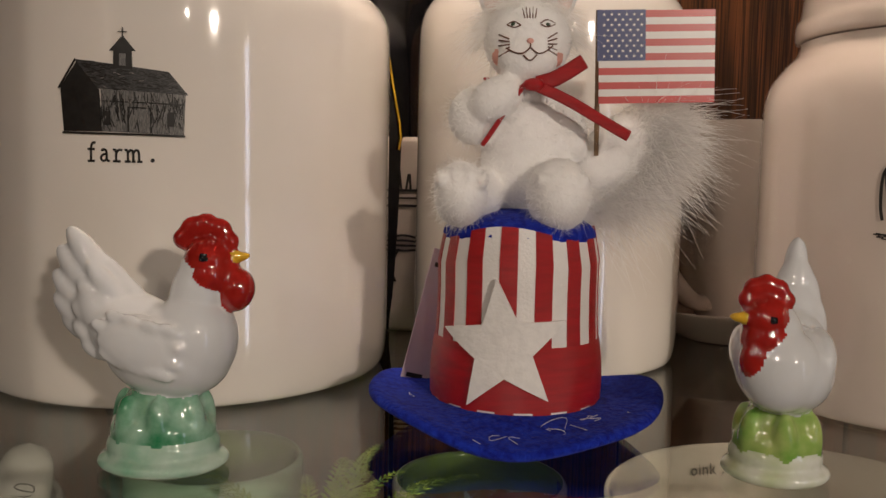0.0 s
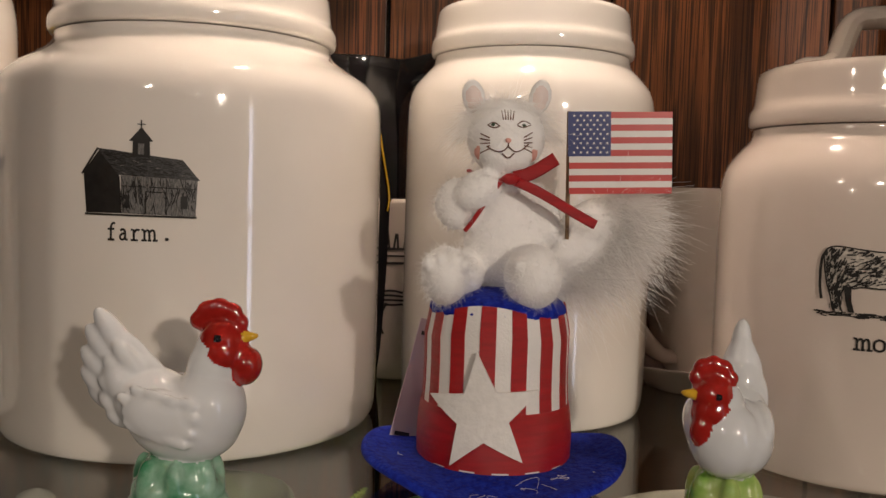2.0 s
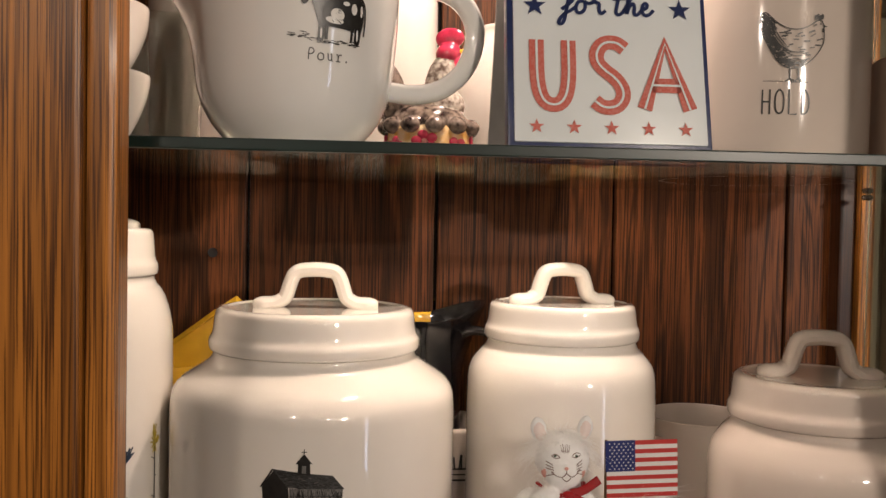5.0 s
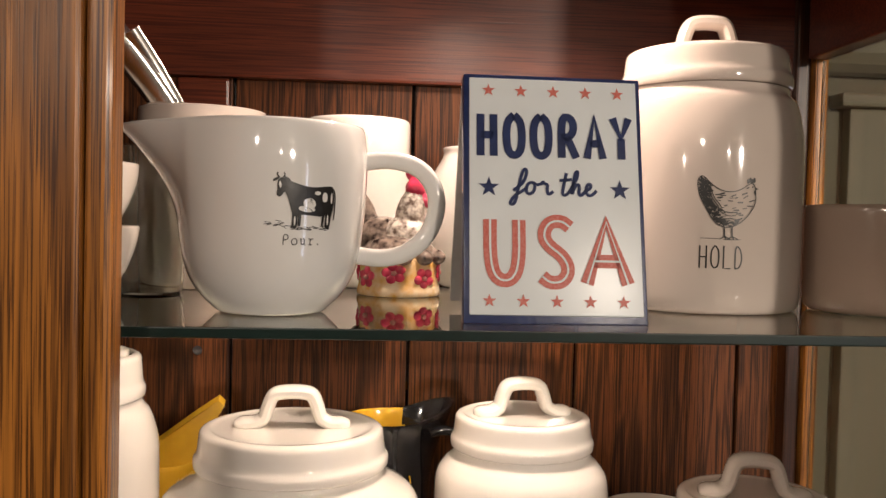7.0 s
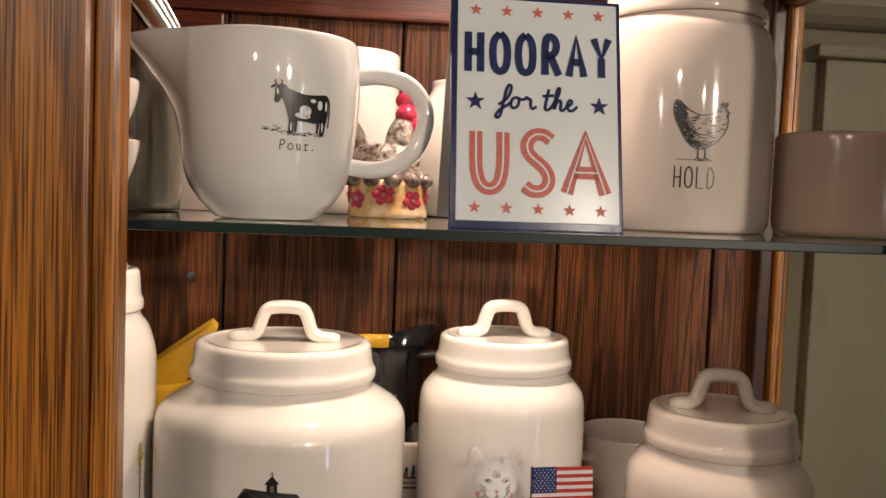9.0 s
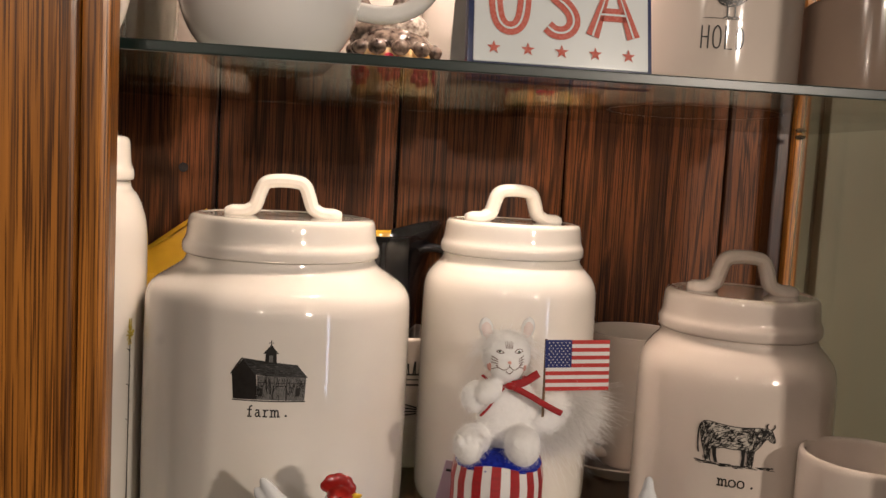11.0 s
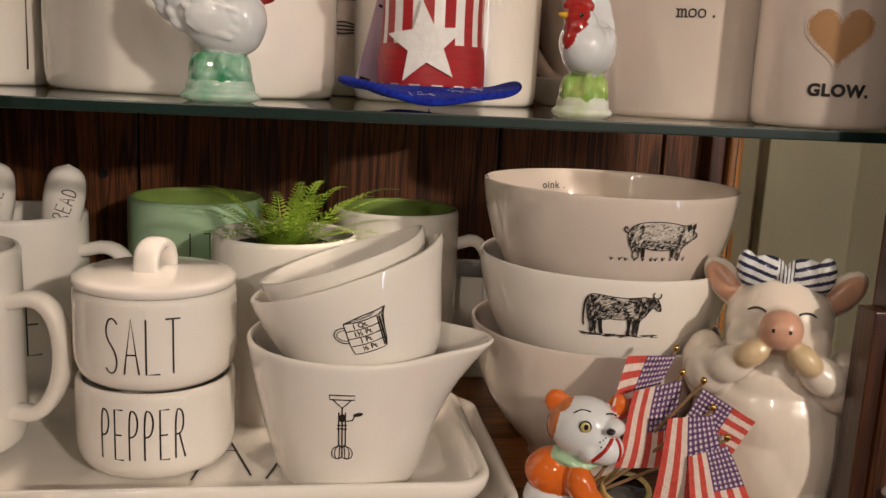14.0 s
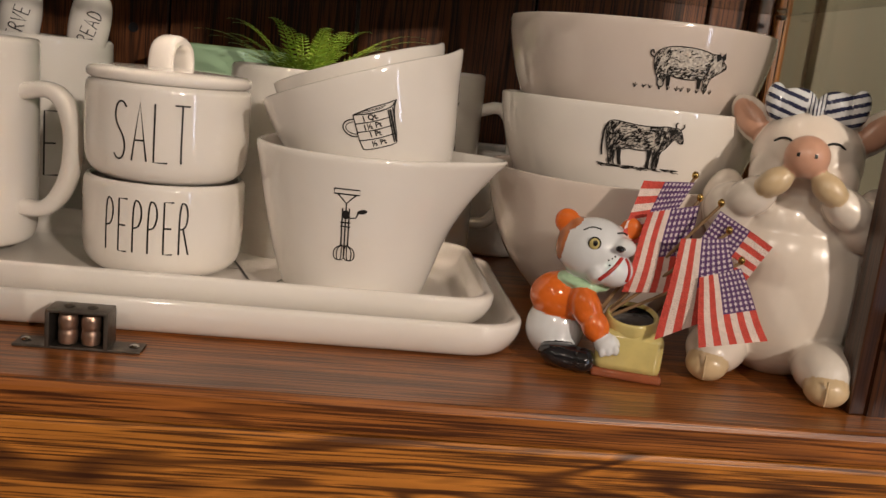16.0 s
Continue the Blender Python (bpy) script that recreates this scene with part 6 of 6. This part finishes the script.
for x, z, r in ((-0.0065, 0.0805, 0.0040), (0.0122, 0.0805, 0.0028)):
    y = muzzle_y(x, z)
    append(bm, ball((x, y, z), (r, 0.0014, r * 1.06), seg=16), 2)
    append(bm, ball((x, y - 0.0005, z), (r * 0.80, 0.0014, r * 0.86), seg=16), 3)
    append(bm, ball((x + 0.0004, y - 0.0012, z + 0.0004), (r * 0.42, 0.0012, r * 0.50), seg=12), 2)
append(bm, box(0.0030, 0.0430, -0.019, 0.013, 0.0045, 0.0300, 0.005), 3)
pot = lathe([(0.0140, 0.0), (0.0170, 0.010), (0.0165, 0.0165), (0.0148, 0.0185), (0.0128, 0.0160)], 32)
bmesh.ops.transform(pot, matrix=pose(0.0225, 0.0, 0.0210, 14, 0, 0), verts=pot.verts[:])
append(bm, pot, 3)
well = lathe([(0.0150, 0.0150), (0.0090, 0.0120), (0.0, 0.0115)], 32)
bmesh.ops.transform(well, matrix=pose(0.0225, 0.0, 0.0210, 14, 0, 0), verts=well.verts[:])
append(bm, well, 2)
append(bm, box(0.0020, 0.0440, -0.0195, 0.0135, 0.0, 0.0055, 0.0018), 5)
ob = part("dog_figurine", bm, [PORCELAIN, ORANGE_GLAZE, BLACK_GLAZE, BUFF_GLAZE, RED_GLAZE, BROWN_GLAZE, PALE_GREEN, TAWNY_GLAZE], angle=70)
ob.matrix_world = pose(0.1535, 0.0560, 0.0, 0, 0, -16)
tagged(ob, "glazed bulldog figurine in an orange coat beside a planter", "figurine")


def cloth_flag(a, b, c, d, seed, stick_foot):
    """A small cloth flag: hoist from a down to b, fly ends d (top) and c (bottom)."""
    rnd = random.Random(seed)
    a, b, c, d = (Vector(p) for p in (a, b, c, d))
    root = thing("toy_flag", stick_foot, "faded cloth stars-and-stripes flag on a thin stick", "flag", group="toy flags in the planter")
    org = Vector(stick_foot)
    nrm = (d - a).cross(b - a).normalized()
    ph = rnd.uniform(0, 6)

    def at(u, v, lift=0.0):
        p = a.lerp(d, u).lerp(b.lerp(c, u), v)
        return p + nrm * (0.0022 * math.sin(5.5 * u + ph + 1.5 * v) * (0.3 + u) + lift) - org
    bm = bmesh.new()
    nu, nv = 14, 9
    grid = [[bm.verts.new(at(i / nu, j / nv)) for i in range(nu + 1)] for j in range(nv + 1)]
    for j in range(nv):
        for i in range(nu):
            f = bm.faces.new((grid[j][i], grid[j][i + 1], grid[j + 1][i + 1], grid[j + 1][i]))
            f.material_index = 2 if (i < 8 and j < 5) else (0 if j % 2 == 0 else 1)
    ob = part("cloth", bm, [CLOTH_RED, CLOTH_WHITE, CLOTH_BLUE], root)
    st = bmesh.new()
    for j in range(6):
        for i in range(8):
            for side in (-1, 1):
                u0, v0 = (0.5 + i) / 8 * 0.565, (0.5 + j) / 6 * 0.545
                vs = [st.verts.new(at(u0 + 0.60 * (x - 0) * 0.052, v0 + y * 0.034, side * 0.0004)) for x, y in star_points(0, 0, 1.10, 0.5)]
                st.faces.new(vs)
    tagged(part("star_pattern", st, STAR_CLOTH, root, smooth=False), "rows of faded white stars", kind="stuff")
    part("stick", sweep([Vector((0, 0, 0)), a - org + Vector((0.0, 0.0008, 0.003))], 0.0011, times=0, seg=8), STICK, root)
    part("bead", ball(a - org + Vector((0, 0.0008, 0.0045)), (0.0021, 0.0021, 0.0026), seg=10), BRASS, root)


HOLE = Vector((0.1545, 0.0555, 0.033))
cloth_flag((0.2045, 0.0600, 0.1200), (0.1880, 0.0560, 0.0880), (0.1570, 0.0490, 0.0740), (0.1740, 0.0640, 0.1180), 1, HOLE + Vector((0.002, 0.002, 0)))
cloth_flag((0.2050, 0.0480, 0.1080), (0.1740, 0.0470, 0.1010), (0.1640, 0.0430, 0.0520), (0.1980, 0.0360, 0.0560), 2, HOLE + Vector((-0.002, 0.0, 0)))
cloth_flag((0.2120, 0.0330, 0.1080), (0.1960, 0.0320, 0.0780), (0.2260, 0.0210, 0.0640), (0.2400, 0.0177, 0.0920), 3, HOLE + Vector((0.004, -0.001, 0)))
cloth_flag((0.2165, 0.0257, 0.0935), (0.1900, 0.0300, 0.0900), (0.1800, 0.0190, 0.0310), (0.2230, 0.0100, 0.0560), 4, HOLE + Vector((0.002, -0.004, 0)))
cloth_flag((0.2230, 0.0170, 0.0780), (0.2000, 0.0190, 0.0700), (0.1990, 0.0020, 0.0330), (0.2370, -0.0030, 0.0420), 5, HOLE + Vector((0.005, -0.004, 0)))

# the felt hat
HAT = Vector((0.0515, 0.148, SHELF_LOW))
hat = thing("felt_hat", HAT, "blue felt top hat with satin stripes and a star", "hat")


def brim_bend(a, r, z):
    k = min(1.0, max(0.0, (r - 0.032) / 0.020))
    return r * (1.06 + 0.08 * abs(math.cos(a)) ** 2), z + 0.0095 * (1 - k) + k * (0.0058 + 0.0055 * math.cos(2 * a) + 0.0012 * math.sin(5 * a + 1))


part("brim", lathe([(0.0, 0.0), (0.030, 0.0), (0.045, 0.0008), (0.053, 0.0035), (0.0545, 0.0062), (0.052, 0.0085), (0.044, 0.0060), (0.034, 0.0052), (0.0, 0.005)], 96, 2, warp=brim_bend), FELT_BLUE, hat, "wavy blue felt brim")
crown_r = lambda z: 0.0345 - 0.0018 * (z - 0.014) / 0.070 + 0.0005 * math.sin(z * 90)
stripes = 30
for k in range(stripes):
    bm = bmesh.new()
    a0, a1 = 2 * math.pi * k / stripes, 2 * math.pi * (k + 1) / stripes
    cols = []
    for a in (a0, (a0 + a1) / 2, a1):
        col = []
        for j in range(7):
            z = 0.0145 + (0.0697 + 0.0025 * math.sin(3 * a + 0.8)) * j / 6
            r = crown_r(z) + (0.0004 if k % 2 else 0.0) - (0.0022 if j == 6 else 0)
            col.append((bm.verts.new((r * math.cos(a), r * math.sin(a), z)), bm.verts.new(((r - 0.001) * math.cos(a), (r - 0.001) * math.sin(a), z))))
        cols.append(col)
    for c0, c1 in zip(cols, cols[1:]):
        for j in range(6):
            bm.faces.new((c0[j][0], c1[j][0], c1[j + 1][0], c0[j + 1][0])), bm.faces.new((c0[j][1], c0[j + 1][1], c1[j + 1][1], c1[j][1]))
        bm.faces.new((c0[0][0], c0[0][1], c1[0][1], c1[0][0])), bm.faces.new((c0[6][0], c1[6][0], c1[6][1], c0[6][1]))
    for col in (cols[0], cols[2]):
        for j in range(6):
            bm.faces.new((col[j][0], col[j + 1][0], col[j + 1][1], col[j][1]))
    part("stripe", bm, SATIN_RED if k % 2 else SATIN_WHITE, hat)
band = lathe([(crown_r(0.0155) + 0.0008, 0.0155), (crown_r(0.024) + 0.0014, 0.024), (crown_r(0.033) + 0.0014, 0.033), (crown_r(0.0405) + 0.0008, 0.0405), (crown_r(0.0405), 0.0403), (crown_r(0.0155), 0.0157), (crown_r(0.0155) + 0.0008, 0.0155)], 72, 1)
lint, rnd = bmesh.new(), random.Random(31)
for k in range(14):
    a, r0 = rnd.uniform(-2.9, -0.4), rnd.uniform(0.040, 0.052)
    p = Vector((r0 * math.cos(a), r0 * math.sin(a), 0.0165 - 0.008 * abs(math.sin(a)) * (r0 - 0.036) / 0.016))
    pts = [p + Vector((rnd.uniform(-0.006, 0.006), rnd.uniform(-0.004, 0.004), rnd.uniform(-0.002, 0.002))) for _ in range(4)]
    sweep(pts, 0.00009, times=2, seg=5, bm=lint)
tagged(part("lint", lint, FUR, hat, "loose white fibres"), kind="stuff")
part("band", band, SATIN_RED, hat, "red satin ribbon band")
part("top_pad", ball((0.0, -0.001, 0.0825), (0.0316, 0.0306, 0.0105), seg=28), FELT_BLUE, hat, "soft blue felt top")
sp = poly(star_points(0, 0.0405, 0.0268, 0.43, 96))
star = wrapped(sp, lambda z: crown_r(z) + 0.0016, -104, 0.0)
r = bmesh.ops.extrude_face_region(star, geom=star.faces[:])
for v in (g for g in r["geom"] if isinstance(g, bmesh.types.BMVert)):
    v.co += Vector((v.co.x, v.co.y, 0)).normalized() * 0.0016
part("star", star, FELT_WHITE, hat, "white felt star")
tag = tagged(part("paper_tag", box(-0.012, 0.012, -0.0003, 0.0003, 0.0, 0.062, 0.0), PAPER_LILAC, smooth=False), "lilac paper tag tucked behind the hat", "tag")
tag.matrix_world = pose(0.0125, 0.168, SHELF_LOW + 0.0105, 0, 15, 24)
for k in range(2):
    flat_part("text_bar", poly([(-0.010, 0.004 + 0.05 * k), (-0.002, 0.004 + 0.05 * k), (-0.002, 0.006 + 0.05 * k), (-0.010, 0.006 + 0.05 * k)]), INK, tag, -0.0006)

# plush cat
C = Vector((0.0485, 0.148, 0.351))
cat_blobs = [((0.006, 0.004, 0.029), (0.0195, 0.0175, 0.030), (0, 0, 0), 0), ((0.004, -0.002, 0.0745), (0.0178, 0.0155, 0.0172), (0, 0, 0), 0), ((0.003, -0.0125, 0.0665), (0.0118, 0.0085, 0.0100), (0, 0, 0), 0), ((0.004, -0.006, 0.0560), (0.0125, 0.0100, 0.0060), (0, 0, 0), 0),
             ((-0.0068, -0.0098, 0.0670), (0.0040, 0.0046, 0.0036), (0, 0, 0), 1), ((0.0135, -0.0098, 0.0670), (0.0040, 0.0046, 0.0036), (0, 0, 0), 1),
             ((-0.0112, 0.000, 0.0925), (0.0054, 0.0024, 0.0084), (0, -12, 0), 0), ((0.0192, 0.000, 0.0935), (0.0052, 0.0024, 0.0084), (0, 10, 0), 0), ((-0.0110, -0.0020, 0.0915), (0.0034, 0.0014, 0.0056), (0, -12, 0), 6), ((0.0190, -0.0020, 0.0925), (0.0032, 0.0014, 0.0056), (0, 10, 0), 6),
             ((-0.0165, -0.006, 0.0440), (0.0110, 0.0100, 0.0120), (0, 20, 0), 0), ((-0.0090, -0.0140, 0.0500), (0.0115, 0.0085, 0.0085), (0, -35, 0), 0), ((0.0210, 0.000, 0.040), (0.0085, 0.0090, 0.015), (0, -20, 0), 0),
             ((-0.0225, -0.0190, 0.0125), (0.0105, 0.0150, 0.0130), (0, 0, 0), 0), ((0.0160, -0.0205, 0.0130), (0.0128, 0.0150, 0.0145), (0, 0, 0), 0), ((-0.016, -0.004, 0.012), (0.012, 0.016, 0.011), (0, 0, 0), 0), ((0.016, -0.004, 0.012), (0.012, 0.016, 0.011), (0, 0, 0), 0),
             ((0.0440, 0.008, 0.030), (0.021, 0.012, 0.014), (0, -50, 0), 0), ((0.030, 0.010, 0.014), (0.012, 0.008, 0.009), (0, 0, 0), 0)]
for fx, n in ((-0.0225, 4), (0.0160, 4)):
    for k in range(n):
        cat_blobs.append(((fx - 0.0075 + 0.005 * k, -0.0270, 0.0205 - 0.0008 * abs(2 * k - 3)), (0.0031, 0.0060, 0.0040), (0, 0, 0), 0))
bm = shaped(cat_blobs, 0.0011, 2)
skin = [(f.calc_center_median().copy(), f.normal.copy(), f.calc_area()) for f in bm.faces]
append(bm, sweep([(0.0065, -0.0185, 0.0560), (0.014, -0.0200, 0.0580), (0.0245, -0.0190, 0.0650)], 0.0030, 0.0006, 8, 2, up=(0, 1, 0)), 2)
append(bm, sweep([(0.0065, -0.0190, 0.0550), (0.018, -0.0215, 0.0500), (0.032, -0.0215, 0.0420), (0.0430, -0.0190, 0.0365)], 0.0022, 0.0005, 8, 2, up=(0, 1, 0)), 2)
append(bm, sweep([(0.0020, -0.0185, 0.0560), (-0.004, -0.0190, 0.0480), (-0.010, -0.0170, 0.0380), (-0.014, -0.0130, 0.0320)], 0.0010, 0.0005, 8, 2, up=(0, 1, 0)), 2)
append(bm, ball((0.0050, -0.0195, 0.0555), (0.0042, 0.0022, 0.0026), seg=12), 2)
append(bm, sweep([(-0.0125, -0.004, 0.0590), (-0.006, -0.0145, 0.0550), (0.004, -0.0180, 0.0550), (0.014, -0.0140, 0.0555), (0.018, -0.004, 0.0590)], 0.0016, 0.0007, 8, 2, up=(0, 0, 1)), 2)
# painted face lines
front = lambda c, r, x, z: c[1] - r[1] * math.sqrt(max(0.0, 1 - ((x - c[0]) / r[0]) ** 2 - ((z - c[2]) / r[2]) ** 2))
face_y = lambda x, z: min(front((0.004, -0.002, 0.074), (0.0165, 0.0155, 0.0165), x, z), front((0.003, -0.0125, 0.0665), (0.0118, 0.0085, 0.0100), x, z)) - 0.0002
strokes3 = [[(-0.0070, 0.0790), (-0.0040, 0.0805), (-0.0010, 0.0785)], [(-0.0070, 0.0790), (-0.0040, 0.0775), (-0.0010, 0.0785)], [(0.0080, 0.0795), (0.0110, 0.0815), (0.0150, 0.0800)], [(0.0080, 0.0790), (0.0110, 0.0780), (0.0150, 0.0795)],
            [(0.0032, 0.0710), (0.0032, 0.0695), (0.0000, 0.0670), (-0.0040, 0.0675), (-0.0075, 0.0695)], [(0.0032, 0.0695), (0.0065, 0.0670), (0.0100, 0.0680), (0.0140, 0.0710)], [(0.0000, 0.0665), (0.0032, 0.0640), (0.0062, 0.0668)]]
for k in range(5):
    strokes3.append([(0.0000 + 0.0016 * k, 0.0855 + 0.0006 * (k % 2)), (0.0008 + 0.0012 * k, 0.0815)])
    strokes3.append([(-0.0060, 0.0705 + 0.0012 * k - 0.002), (-0.0105, 0.0725 + 0.0022 * k - 0.006)]), strokes3.append([(0.0115, 0.0710 + 0.0012 * k - 0.002), (0.0160, 0.0735 + 0.0022 * k - 0.006)])
for line in strokes3:
    line = [(0.0035 + (x - 0.0035) * 0.86, z) for x, z in line]
    append(bm, sweep([(x, face_y(x, z) - 0.0004, z) for x, z in line], 0.00026, times=2 if len(line) > 2 else 0, seg=6), 5)
append(bm, ball((0.0032, face_y(0.0032, 0.0722) - 0.0002, 0.0722), (0.0014, 0.0008, 0.0011), seg=10), 1)
for x in (-0.0030, 0.0102):
    append(bm, ball((x, face_y(x, 0.079) + 0.0003, 0.0790), (0.0012, 0.0007, 0.0010), seg=10), 3)
# fur: short on the body, long on the crown and the tail
rng = np.random.default_rng(5)
verts, faces = [], []


def strand(p, d, length, width, droop, bend):
    n = 4
    side = d.cross(Vector((0.3, -1, 0.2)))
    side = side.normalized() if side.length > 1e-5 else Vector((1, 0, 0))
    base = len(verts)
    for i in range(n + 1):
        s = i / n
        q = p + d * (length * s) + bend * (length * s * s) + Vector((0, 0, -droop * length * s * s))
        w = width * (1 - 0.85 * s)
        verts.extend((q - side * w, q + side * w))
    for i in range(n):
        k = base + 2 * i
        faces.append((k, k + 1, k + 3, k + 2))


area = np.array([a for _, _, a in skin])
for idx in rng.choice(len(skin), 7000, p=area / area.sum()):
    p, nm, _ = skin[idx]
    face = p.z > 0.060 and p.y < -0.009
    if face and abs(p.x - 0.004) < 0.015:
        continue
    d = (nm + Vector(rng.normal(0, 0.55, 3))).normalized()
    if p.z > 0.0885 and abs(p.x - 0.004) > 0.0085:
        continue
    head = p.z > 0.080 or (p.z > 0.058 and abs(p.x - 0.004) > 0.012)
    length = rng.uniform(0.004, 0.013) if head and rng.random() < 0.35 else rng.uniform(0.0015, 0.0042)
    strand(p, d, length, 0.00010, 0.25, Vector(rng.normal(0, 0.3, 3)))
for k in range(1700):
    a, up = rng.uniform(-math.pi, math.pi), rng.uniform(0.05, 1.0)
    flat = math.sqrt(1 - up * up)
    if math.sin(a) < -0.25 and up < 0.72:
        continue
    n0 = Vector((flat * math.cos(a), flat * math.sin(a), up))
    p = Vector((0.004, -0.002, 0.0745)) + Vector((n0.x * 0.0172, n0.y * 0.0150, n0.z * 0.0166))
    d = (n0 * 0.45 + Vector((math.copysign(0.7, n0.x), 0.0, -0.35)) + Vector(rng.normal(0, 0.25, 3))).normalized()
    strand(p, d, rng.uniform(0.007, 0.016), 0.00011, 0.45, Vector(rng.normal(0, 0.2, 3)))
root0, tip0 = Vector((0.024, 0.012, 0.006)), Vector((0.0560, 0.006, 0.046))
for k in range(9000):
    s = rng.random() ** 0.8
    p = root0.lerp(tip0, s) + Vector((0.010 * math.sin(3.0 * s), 0, -0.006 * math.sin(3.0 * s))) + Vector(rng.normal(0, 0.0035, 3))
    d = ((tip0 - root0).normalized() * 0.75 + Vector(rng.normal(0, 0.58, 3)) + Vector((0.35, -0.1, 0.0))).normalized()
    strand(p, d, rng.uniform(0.010, 0.031), 0.00020, 0.35, Vector(rng.normal(0, 0.18, 3)))
me = bpy.data.meshes.new("fur")
me.from_pydata([tuple(v) for v in verts], [], faces)
for pl in me.polygons:
    pl.material_index = 4
bm.from_mesh(me)
bpy.data.meshes.remove(me)
ob = part("plush_cat", bm, [PLUSH, PINK_CLOTH, SATIN_RED, material("dark green eye paint", (0.03, 0.06, 0.03), 0.5), FUR, material("brown face paint", (0.16, 0.06, 0.035), 0.7, vary=0.3), material("pale pink ear cloth", (0.86, 0.74, 0.70), 0.9, vary=0.1, scale=160)], angle=180)
ob.matrix_world = Matrix.Translation(C)
tagged(ob, "white plush cat with a red ribbon sitting on a hat", "doll")

# the paper flag that it holds
pf = thing("paper_flag", (0.0815, 0.1405, 0.3960), "glossy paper stars-and-stripes flag on a stick", "flag", tilt=(0, -2))
W, H = 0.0468, 0.0368
for j in range(13):
    z1 = 0.0415 - H * j / 13
    part("stripe", box(0.0, W, -0.0002, 0.0002, z1 - H / 13, z1), PAPER_RED if j % 2 == 0 else PAPER_WHITE, pf, smooth=False)
part("canton", box(-0.0006, 0.0188, -0.00045, 0.00045, 0.0415 - H * 7 / 13, 0.0417), PAPER_BLUE, pf, smooth=False)
for j in range(9):
    for i in range(6 if j % 2 == 0 else 5):
        flat_part("star", poly(star_points(0.0021 + 0.0030 * i + (0.0015 if j % 2 else 0), 0.0398 - 0.00205 * j, 0.00078)), PAPER_WHITE, pf, -0.0007)
part("stick", sweep([(0.0002, 0.0060, -0.016), (0.0002, 0.0012, 0.0420)], 0.0010, times=0, seg=8), STICK, pf)
